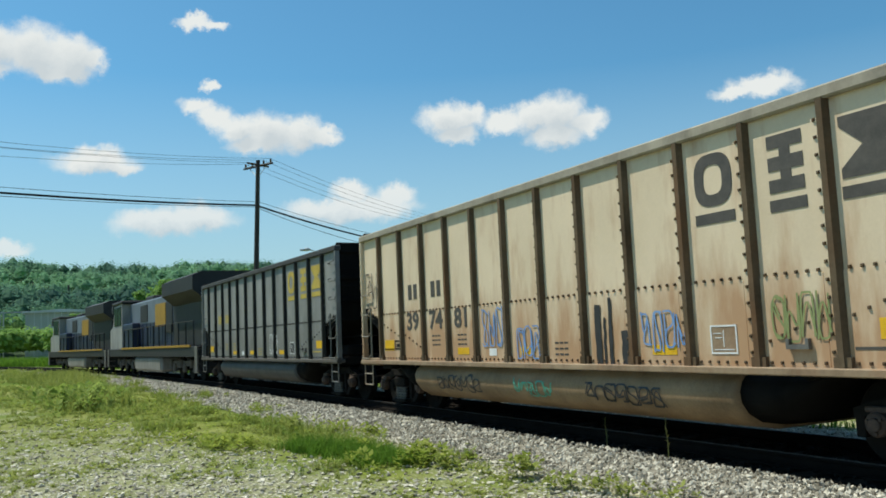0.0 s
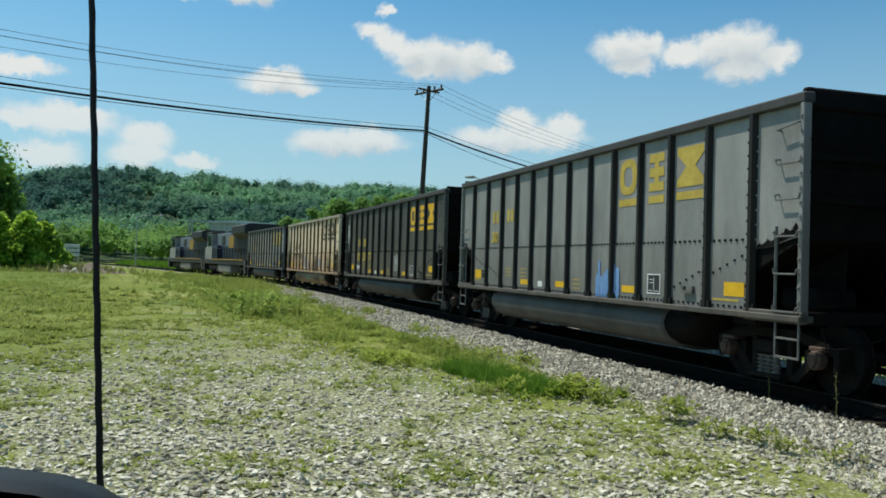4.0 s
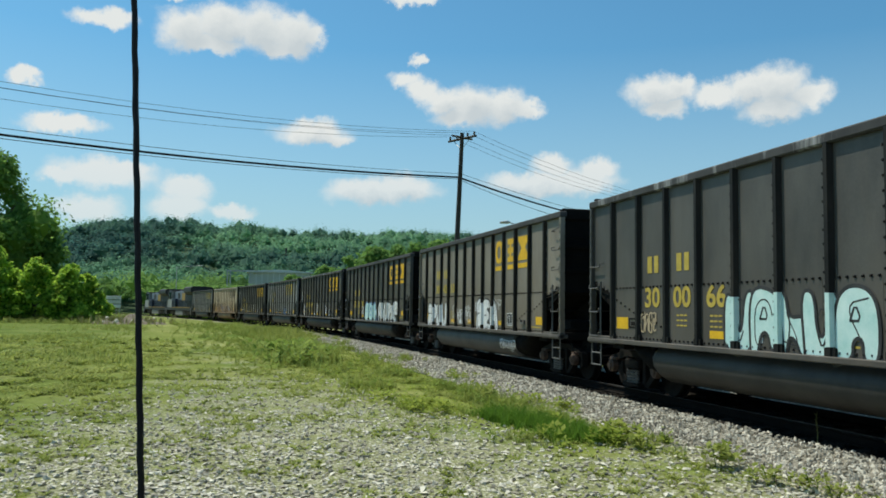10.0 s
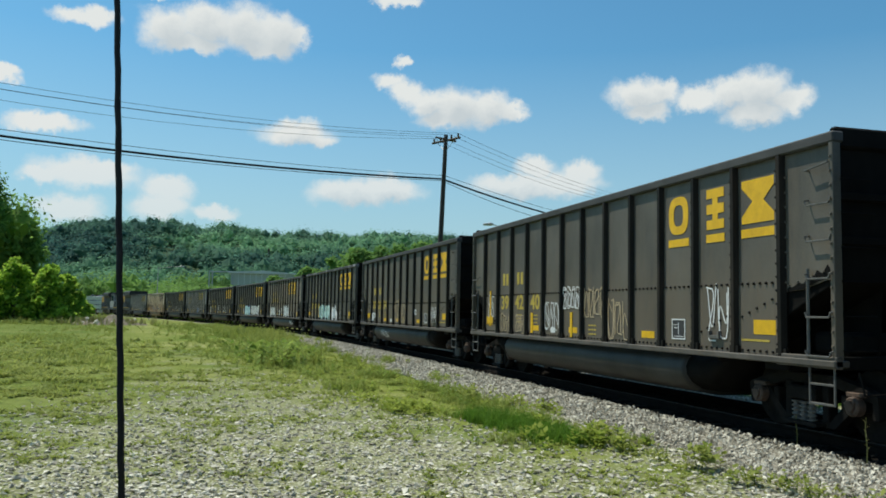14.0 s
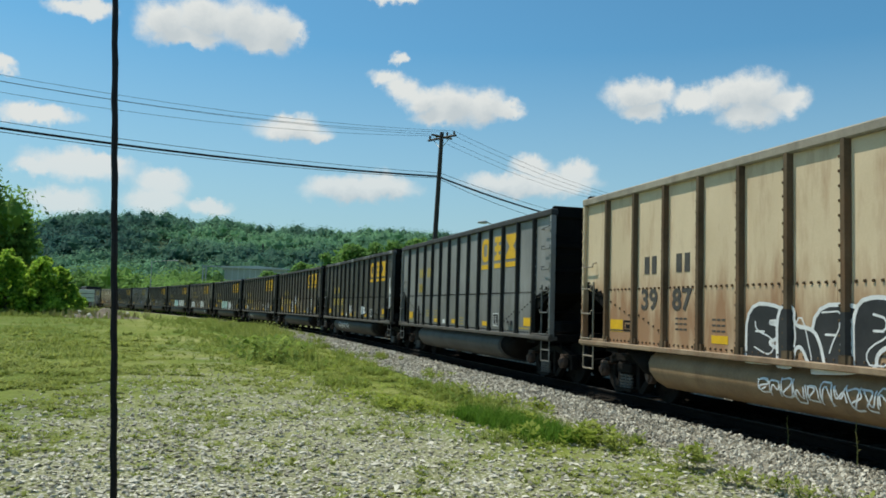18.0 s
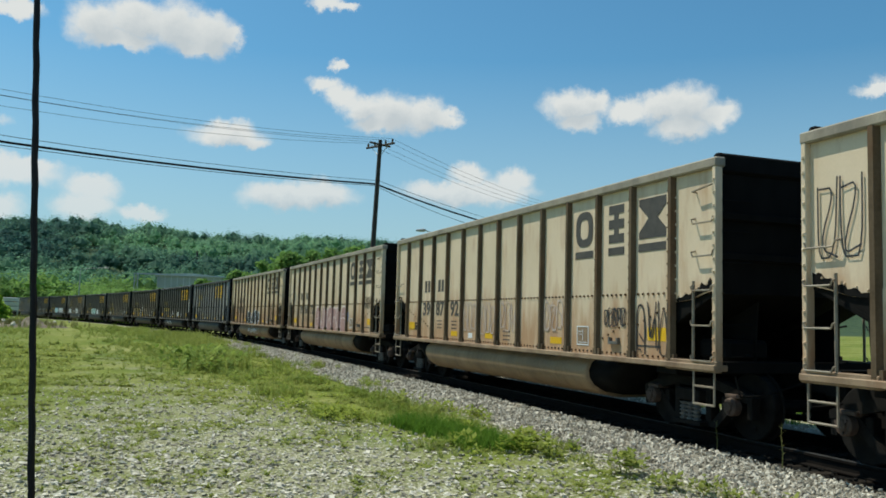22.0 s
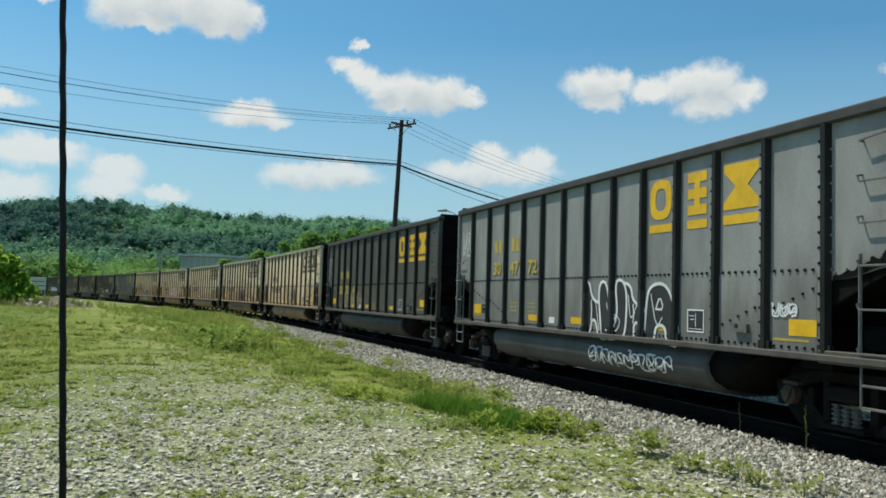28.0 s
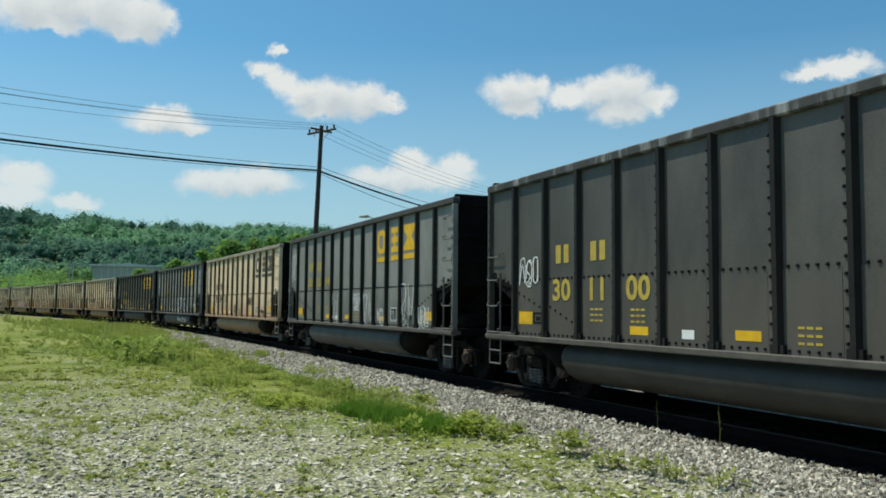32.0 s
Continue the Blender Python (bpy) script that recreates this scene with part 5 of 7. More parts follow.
def tub_mesh(bm):
    """The long trough that hangs below the side sills."""
    k = BODY / 14.6
    tub_rings(bm, ((4.72 * k, 0.94, 0.985), (4.62 * k, 1.0, 1.0), (-3.70 * k, 1.0, 1.0), (-3.78 * k, 0.97, 0.99)))


def truck_side(bm, side):
    """A cast side frame: arched top member, hanging bottom member, columns beside the springs and jaws over the axle ends."""
    x0, x1 = side * 0.93, side * 1.08
    prism(bm, [(-1.24, 0.50), (-1.24, 0.60), (-0.98, 0.69), (-0.50, 0.80), (0.50, 0.80), (0.98, 0.69), (1.24, 0.60), (1.24, 0.50), (0.95, 0.56), (0.45, 0.67), (-0.45, 0.67), (-0.95, 0.56)], "x", x0, x1)
    prism(bm, [(-0.98, 0.54), (-0.50, 0.12), (0.50, 0.12), (0.98, 0.54), (0.80, 0.56), (0.42, 0.21), (-0.42, 0.21), (-0.80, 0.56)], "x", x0 + side * 0.006, x1 - side * 0.006)
    for y in (-0.36, 0.36):
        block(bm, *sorted((x0 + side * 0.012, x1 + side * 0.02)), y - 0.06, y + 0.06, 0.2, 0.69, 0.01)
    for y in (-1.18, -0.66, 0.66, 1.18):
        block(bm, *sorted((x0 + side * 0.01, x1 - side * 0.01)), y - 0.055, y + 0.055, 0.31, 0.57, 0.01)
    block(bm, *sorted((side * 1.05, side * 1.22)), -0.33, 0.33, 0.13, 0.18)
    block(bm, *sorted((side * 1.06, side * 1.2)), -0.28, 0.28, 0.46, 0.64, 0.02)


def bearing_mesh(bm, side):
    """The cap over an axle end, with its three bolts, and the adapter that sits on it."""
    drum(bm, (side * 1.13, 0, 0.46), (1, 0, 0), 0.125, 0.07, 16, 0.02)
    drum(bm, (side * 1.21, 0, 0.46), (1, 0, 0), 0.07, 0.02, 12, 0.008)
    for k in range(3):
        a = 2 * math.pi * k / 3 + 0.4
        drum(bm, (side * 1.205, 0.085 * math.cos(a), 0.46 + 0.085 * math.sin(a)), (1, 0, 0), 0.02, 0.016, 6)
    block(bm, *sorted((side * 0.94, side * 1.15)), -0.14, 0.14, 0.575, 0.63, 0.01)


def spring_mesh(bm):
    """A coil spring: stacked turns in one piece."""
    rod(bm, [(0, 0, 0.18 + 0.014 * k) for k in range(19)], [0.040 if k % 4 in (0, 3) else 0.066 for k in range(19)], 10)


def wheelset_mesh(bm):
    rod(bm, [(-1.1, 0, 0), (1.1, 0, 0)], 0.085, 10)
    for sx in (-1, 1):
        drum(bm, (sx * 0.755, 0, 0), (1, 0, 0), 0.457, 0.068, 28, 0.015)
        drum(bm, (sx * 0.672, 0, 0), (1, 0, 0), 0.485, 0.014, 28, 0.006)
        drum(bm, (sx * 0.835, 0, 0), (1, 0, 0), 0.16, 0.03, 14, 0.01)
        for k in range(3):
            a = 2 * math.pi * k / 3
            drum(bm, (sx * 0.83, 0.30 * math.cos(a), 0.30 * math.sin(a)), (1, 0, 0), 0.035, 0.012, 8)


WHEELSETS = []


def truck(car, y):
    # truck castings and wheels are coloured as dark as their shade
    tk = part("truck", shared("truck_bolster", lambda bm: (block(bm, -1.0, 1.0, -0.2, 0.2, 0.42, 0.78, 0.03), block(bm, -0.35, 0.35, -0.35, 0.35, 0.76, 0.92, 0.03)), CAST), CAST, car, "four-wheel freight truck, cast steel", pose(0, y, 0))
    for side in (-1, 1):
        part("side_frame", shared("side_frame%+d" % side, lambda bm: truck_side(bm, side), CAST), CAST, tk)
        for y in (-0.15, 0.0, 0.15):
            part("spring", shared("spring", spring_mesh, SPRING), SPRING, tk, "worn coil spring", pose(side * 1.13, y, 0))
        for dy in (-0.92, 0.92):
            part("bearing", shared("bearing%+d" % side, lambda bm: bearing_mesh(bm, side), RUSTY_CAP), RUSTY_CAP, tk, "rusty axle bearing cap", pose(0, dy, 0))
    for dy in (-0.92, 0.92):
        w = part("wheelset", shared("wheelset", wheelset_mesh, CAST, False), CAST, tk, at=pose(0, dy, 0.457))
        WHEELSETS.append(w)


def grab(bm, x, y0, y1, z, side, out=0.09, drop=0.05):
    """A grab iron: two bent feet and a bar."""
    o = side * out
    rod(bm, [(x, y0, z + drop), (x + o, y0, z + drop * 0.6), (x + o, y0 + (y1 - y0) * 0.06, z - drop), (x + o, y1 - (y1 - y0) * 0.06, z - drop), (x + o, y1, z + drop * 0.6), (x, y1, z + drop)], 0.013, 5)


def gondola(paint, number, brand_at, first, label, extras=()):
    """A steel bathtub coal gondola with all its fittings. brand_at: first of the three panels with the owner's mark; first: the colour of its lettering."""
    set_size(brand_at == 9)
    body, stake = PAINT[paint], POST[paint]
    seam = 0.92 if number[1:] == ("28", "34") else 1.065
    pale = paint in ("beige", "rusty", "cream")
    letters = LETTER_DARK if pale else LETTER_YELLOW
    edge, rungs, rim = (SILL_BEIGE, RUNG_BEIGE, CHORD_BEIGE) if pale else (SILL_DARK, RUNG_GREY if paint in ("grey", "slate") else RUNG_DARK, CHORD_DARK)
    if number[1] in ("01", "00", "07", "11") and not pale:
        rim = CHORD_WORN
    under = TUB_BEIGE if pale else TUB_GREY if paint in ("grey", "umber", "slate") else TUB_DARK
    car = thing("coal_gondola", label, "gondola car", "coal cars of the train")
    e = BODY / 2
    for side in (-1, 1):
        for k in range(12):
            part("side_panel", shared("side_panel%+d %.3f %.2f" % (side, BAYS[k], seam), lambda bm: panel_mesh(bm, side, BAYS[k], seam), body), body, car, at=pose(0, POST_Y[k], 0))
        if side < 0:
            # rivets and stakes share one colour, on dark cars with shade painted in
            for k in range(12):
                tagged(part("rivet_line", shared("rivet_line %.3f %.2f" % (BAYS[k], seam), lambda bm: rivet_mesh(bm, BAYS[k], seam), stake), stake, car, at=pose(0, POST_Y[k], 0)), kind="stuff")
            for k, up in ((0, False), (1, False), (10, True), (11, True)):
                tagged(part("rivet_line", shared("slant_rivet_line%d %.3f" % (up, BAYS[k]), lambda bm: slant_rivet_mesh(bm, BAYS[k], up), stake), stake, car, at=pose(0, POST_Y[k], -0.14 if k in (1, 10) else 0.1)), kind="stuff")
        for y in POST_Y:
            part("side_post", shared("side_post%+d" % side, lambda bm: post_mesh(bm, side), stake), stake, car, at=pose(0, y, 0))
        part("end_panel", shared("end_panel_a%+d" % side, lambda bm: end_panel_mesh(bm, side, END - 0.01, True), body), body, car, at=pose(0, e - 0.01, 0))
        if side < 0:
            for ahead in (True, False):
                part("soot_stain", shared("soot_stain%d" % ahead, lambda bm: soot_mesh(bm, END - 0.01, ahead), GRIME_SHADE), GRIME_SHADE, car, "black soot above the open end", pose(0, e - 0.01 if ahead else -e + END, 0))
        part("end_panel", shared("end_panel_b%+d" % side, lambda bm: end_panel_mesh(bm, side, END - 0.01, False), body), body, car, at=pose(0, -e + END, 0))
        def chord(bm):
            a, b = sorted((side * (HALF - 0.022), side * (SKIN - 0.09)))
            block(bm, a, b, -e - 0.02, e + 0.02, TOP - 0.16, TOP - 0.02, 0.02)
        part("top_chord", shared("top_chord%+d" % side, chord, rim), rim, car)
        def sill(bm):
            a, b = sorted((side * (HALF + 0.01), side * (SKIN - 0.12)))
            block(bm, a, b, -e - 0.02, e + 0.02, SILL, SILL + 0.085, 0.012)
            a, b = sorted((side * (HALF - 0.02), side * (SKIN - 0.02)))
            block(bm, a, b, -e - 0.02, -e + 1.1, SILL - 0.02, SILL + 0.13, 0.01)
            block(bm, a, b, e - 1.1, e + 0.02, SILL - 0.02, SILL + 0.13, 0.01)
            for end in (-1, 1):
                for k in range(5):
                    stud(bm, side * (HALF - 0.02), end * (e - 0.12 - 0.2 * k), SILL + 0.06, side, 0.016)
        part("side_sill", shared("side_sill%+d" % side, sill, edge), edge, car)
        for end in (-1, 1):
            def corner(bm):
                a, b = sorted((side * (HALF - 0.03), side * (SKIN - 0.05)))
                block(bm, a, b, *sorted((end * e, end * (e - 0.075))), SILL, TOP - 0.15, 0.008)
                for k in range(14):
                    stud(bm, side * (HALF - 0.03), end * (e - 0.04), SILL + 0.25 + k * 0.18, side, 0.018)
            part("corner_post", shared("corner_post%+d%+d" % (side, end), corner, body), body, car)
            def ladder(bm):
                x = side * (HALF - 0.05)
                ya, yb = end * (e - 0.05), end * (e - 0.50)
                rod(bm, [(x, yb, SILL + 0.05), (x, yb, SILL + 1.22)], 0.022, 5)
                for k in range(3):
                    grab(bm, x, ya, yb, SILL + 0.16 + k * 0.48, side, 0.05, 0.035)
            part("ladder", shared("ladder%+d%+d" % (side, end), ladder, rungs), rungs, car)
            for z in (1.60, 2.06) if end < 0 else (1.56,):
                part("grab_iron", shared("grab_iron%+d%+d" % (side, end), lambda bm: grab(bm, side * SKIN, end * (e - 0.05), end * (e - 0.52), SILL, side, 0.075, 0.04), rungs), rungs, car, at=pose(0, 0, z))
            if end < 0:
                part("top_grab_iron", shared("top_grab_iron%+d" % side, lambda bm: rod(bm, [(side * SKIN, -e + 0.05, SILL + 2.54), (side * (SKIN + 0.09), -e + 0.07, SILL + 2.52), (side * (SKIN + 0.09), -e + 0.48, SILL + 2.47), (side * SKIN, -e + 0.5, SILL + 2.47)], 0.014, 5), rungs), rungs, car)
            def step(bm):
                x = side * (HALF - 0.06)
                ya, yb = end * (e - 0.06), end * (e - 0.50)
                for z in (-0.22, -0.46):
                    rod(bm, [(x, ya, SILL + z), (x, yb, SILL + z)], 0.016, 5)
                rod(bm, [(x, ya, SILL + 0.02), (x, ya, SILL - 0.47)], 0.016, 5)
                rod(bm, [(x, yb, SILL + 0.02), (x, yb, SILL - 0.47)], 0.016, 5)
            part("sill_step", shared("sill_step%+d%+d" % (side, end), step, rungs), rungs, car, "bent steel sill step")
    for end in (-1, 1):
        # added plate: blacks out the sunlit interior seen through the end opening
        part("inner_liner", shared("inner_liner%+d" % end, lambda bm: prism(bm, [(end * (e - 0.1), SILL + 1.04), (end * (e - 1.05), SILL + 0.6), (end * (e - 1.05), SILL + 1.2), (end * (e - 0.1), SILL + 1.2)], "x", -SKIN + 0.03, -SKIN + 0.045), GRIME_SHADE), GRIME_SHADE, car, "added black plate that blocks the view through the end opening")
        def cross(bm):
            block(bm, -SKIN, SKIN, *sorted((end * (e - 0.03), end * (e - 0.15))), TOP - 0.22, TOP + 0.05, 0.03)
        part("end_chord", shared("end_chord%+d" % end, cross, GRIME_SHADE), GRIME_SHADE, car, "black end chord")
    # end walls, slope sheets and underframe: shade is painted in with the coal dust
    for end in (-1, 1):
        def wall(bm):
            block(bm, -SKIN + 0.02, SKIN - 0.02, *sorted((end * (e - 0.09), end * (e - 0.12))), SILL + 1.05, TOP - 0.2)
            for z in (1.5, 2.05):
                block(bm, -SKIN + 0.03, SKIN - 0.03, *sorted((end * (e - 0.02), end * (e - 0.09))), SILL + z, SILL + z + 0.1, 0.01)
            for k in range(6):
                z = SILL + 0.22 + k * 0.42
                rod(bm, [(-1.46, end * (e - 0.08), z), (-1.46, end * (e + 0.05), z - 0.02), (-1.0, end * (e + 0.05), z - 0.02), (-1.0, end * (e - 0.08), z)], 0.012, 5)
        part("end_wall", shared("end_wall%+d" % end, wall, GRIME_SHADE), GRIME_SHADE, car, "end wall with grab irons, black with coal dust and painted shade")
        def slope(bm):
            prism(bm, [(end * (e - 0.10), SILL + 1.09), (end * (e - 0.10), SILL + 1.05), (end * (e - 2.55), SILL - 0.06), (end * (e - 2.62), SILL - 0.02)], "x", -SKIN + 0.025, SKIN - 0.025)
        part("slope_sheet", shared("slope_sheet%+d" % end, slope, GRIME_SHADE), GRIME_SHADE, car)
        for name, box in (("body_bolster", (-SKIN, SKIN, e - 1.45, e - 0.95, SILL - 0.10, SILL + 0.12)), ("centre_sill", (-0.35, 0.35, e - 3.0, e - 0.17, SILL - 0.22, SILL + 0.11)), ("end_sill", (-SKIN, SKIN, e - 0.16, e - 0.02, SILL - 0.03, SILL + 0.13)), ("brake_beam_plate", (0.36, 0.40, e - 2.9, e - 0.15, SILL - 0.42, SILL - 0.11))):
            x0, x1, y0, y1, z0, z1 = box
            part(name, shared(name + "%+d" % end, lambda bm: block(bm, x0, x1, *sorted((end * y0, end * y1)), z0, z1, 0.01), GRIME_SHADE), GRIME_SHADE, car)
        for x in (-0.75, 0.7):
            part("gusset", shared("gusset%+d%+.1f" % (end, x), lambda bm: prism(bm, [(end * (e - 0.2), SILL + 0.02), (end * (e - 0.14), SILL + 0.95), (end * (e - 2.4), SILL + 0.02)], "x", x, x + 0.02), GRIME_SHADE), GRIME_SHADE, car)
        if end < 0:
            part("air_reservoir", shared("air_reservoir", lambda bm: block(bm, -1.2, -0.5, -e + 0.2, -e + 0.85, SILL + 0.14, SILL + 0.42, 0.05), GRIME_SHADE), GRIME_SHADE, car)
        def coupler(bm):
            block(bm, -0.09, 0.09, *sorted((end * e, end * (e + 0.45))), SILL - 0.27, SILL - 0.09, 0.02)
            block(bm, -0.17, 0.15, *sorted((end * (e + 0.42), end * (e + 0.76))), SILL - 0.33, SILL - 0.04, 0.05)
            rod(bm, [(-1.35, end * (e + 0.12), SILL - 0.05), (-1.30, end * (e + 0.16), SILL - 0.32), (-0.9, end * (e + 0.18), SILL - 0.30), (-0.2, end * (e + 0.25), SILL - 0.1)], 0.015, 5)
            rod(bm, [(0.25, end * (e + 0.2), SILL - 0.2), (0.3, end * (e + 0.5), SILL - 0.55), (0.25, end * (e + 0.76), SILL - 0.45)], 0.03, 6)
        part("coupler", shared("coupler%+d" % end, coupler, CAST), CAST, car, "dirty steel coupler with hose, shade painted into its colour")
        truck(car, end * (e - 1.12))
    part("tub", shared("tub", tub_mesh, under, True), under, car, "rounded tub under the side sills")
    # tub ends in the near-black colour that stands for their shade
    for end, y0, y1 in ((1, 4.70 * BODY / 14.6, 5.75 * BODY / 14.6), (-1, -3.77 * BODY / 14.6, -4.9 * BODY / 14.6)):
        part("tub_end", shared("tub_end%+d" % end, lambda bm: tub_rings(bm, ((y0, 0.92, 0.96), ((y0 + y1) / 2, 0.8, 0.94), (y0 * 0.25 + y1 * 0.75, 0.5, 0.93), (y1, 0.06, 0.92))), GRIME_SHADE, True), GRIME_SHADE, car, "sloping tub end, black with coal dust and painted shade")
    def floor(bm):
        block(bm, -1.0, 1.0, -3.8, 4.6, SILL - 0.56, SILL - 0.48)
        block(bm, -0.3, 0.3, -e + 1, e - 1, SILL - 0.5, SILL + 0.15, 0.03)
    part("coal_residue", shared("coal_residue", floor, GRIME_SHADE), GRIME_SHADE, car, "black coal residue on the floor")
    # lettering: plain shapes for the owner's marks, figures for the number
    for k, kind in enumerate(("ring", "stack", "hourglass")):
        y = (POST_Y[brand_at + k - 1] + POST_Y[brand_at + k]) / 2
        part("owner_mark", shared("owner_mark_" + kind, brand_mesh(kind), first), first, car, at=pose(0, y, 0))
    for k in (1, 2):
        y = (POST_Y[k] + POST_Y[k + 1]) / 2
        part("reporting_mark", shared("reporting_mark", lambda bm: (block(bm, -SKIN - 0.007, -SKIN - 0.002, 0.04, 0.20, 0, 0.30), block(bm, -SKIN - 0.007, -SKIN - 0.002, -0.20, -0.05, 0, 0.30)), letters), letters, car, at=pose(0, y, SILL + (1.68 if SIZE else 1.31)))
    for k, pair in enumerate(number):
        if pair:
            y = (POST_Y[k + 1] + POST_Y[k + 2]) / 2
            part("car_number", figures(pair, 0.28 if SIZE else 0.35, letters), letters, car, at=pose(-SKIN - 0.013, y + 0.02, SILL + (1.20 if SIZE else 0.71)))
    def small_print(bm):
        for r in range(3):
            for c in range(3):
                plate(bm, 0.16 - c * 0.12, 0.16 - c * 0.12 + 0.09, SILL + 0.38 + r * 0.085, SILL + 0.38 + r * 0.085 + 0.028)
    for k in (2, 3):
        tagged(part("stencil_text", shared("stencil_text", small_print, letters), letters, car, at=pose(0, (POST_Y[k] + POST_Y[k + 1]) / 2 - 0.05, 0)), kind="stuff")
    tagged(part("stencil_text", shared("stencil_text", small_print, letters), letters, car, at=pose(0, (POST_Y[6] + POST_Y[7]) / 2, -0.18)), kind="stuff")
    for kk, y0, w, z, h in ((0, POST_Y[0] - 0.14, 0.48, 0.29, 0.22), (3, POST_Y[3] - 0.30, 0.42, 0.21, 0.12), (5, POST_Y[5] - 0.34, 0.42, 0.21, 0.12), (8, POST_Y[8] - 0.34, 0.44, 0.21, 0.12), (11, POST_Y[11] - 0.40, 0.48, 0.27 if SIZE else 0.36, 0.20)):
        def tape(bm):
            plate(bm, -w, 0, SILL + z, SILL + z + h)
        part("reflector", shared("reflector%d" % kk, tape, YELLOW), YELLOW, car, "bright yellow reflective plate", pose(0, y0, 0))
    def label_frame(bm):
        for a, b, c, d in ((-0.2, 0.2, 0.22, 0.24), (-0.2, 0.2, 0.53, 0.55), (-0.2, -0.18, 0.24, 0.53), (0.18, 0.2, 0.24, 0.53), (-0.006, 0.006, 0.30, 0.49), (0.03, 0.15, 0.45, 0.46), (0.03, 0.13, 0.40, 0.41), (-0.15, 0.15, 0.265, 0.275)):
            plate(bm, a, b, SILL + c, SILL + d, 0.012)
    y = (POST_Y[9] + POST_Y[10]) / 2
    board = SILL_BEIGE if pale else INK
    part("data_panel", shared("data_panel", lambda bm: plate(bm, -0.2, 0.2, SILL + 0.22, SILL + 0.55), board), board, car, "data panel in a white frame", pose(0, y, 0))
    part("data_frame", shared("data_frame", label_frame, WHITE), WHITE, car, at=pose(0, y, 0))
    part("sticker", shared("sticker", lambda bm: plate(bm, -0.12, 0.12, SILL + 0.19, SILL + 0.31), WHITE), WHITE, car, "small white sticker", pose(0, (POST_Y[4] + POST_Y[5]) / 2, 0))
    part("latch_bracket", shared("latch_bracket", lambda bm: (block(bm, -SKIN - 0.06, -SKIN, -0.14, 0.14, SILL + 0.22, SILL + 0.27), block(bm, -SKIN - 0.06, -SKIN, -0.14, -0.10, SILL + 0.27, SILL + 0.33), block(bm, -SKIN - 0.06, -SKIN, 0.10, 0.14, SILL + 0.27, SILL + 0.33)), WORN), WORN, car, at=pose(0, y - BAYS[10], 0.05))
    for d, w in ((0.32, 0.62), (0.36, 0.5)):
        part("stencil_line", shared("stencil_line%.2f" % w, lambda bm: plate(bm, -w, 0, SILL, SILL + 0.03), letters), letters, car, at=pose(0, (POST_Y[11] if w > 0.6 else POST_Y[0]) - 0.12, d - 0.12 if SIZE else d - 0.06))
    part("tag_board", shared("tag_board", lambda bm: (plate(bm, -0.30, 0, SILL + 0.47, SILL + 0.50, 0.012), plate(bm, -0.30, 0, SILL + 0.31, SILL + 0.34, 0.012), plate(bm, -0.30, -0.27, SILL + 0.34, SILL + 0.47, 0.012), plate(bm, -0.03, 0, SILL + 0.34, SILL + 0.47, 0.012), plate(bm, -0.23, -0.08, SILL + 0.36, SILL + 0.43, 0.010)), CAST), CAST, car, "small dark tag board", pose(0, POST_Y[0] - 0.66, 0))
    for x in extras:
        graffiti(car, *x)
    return car


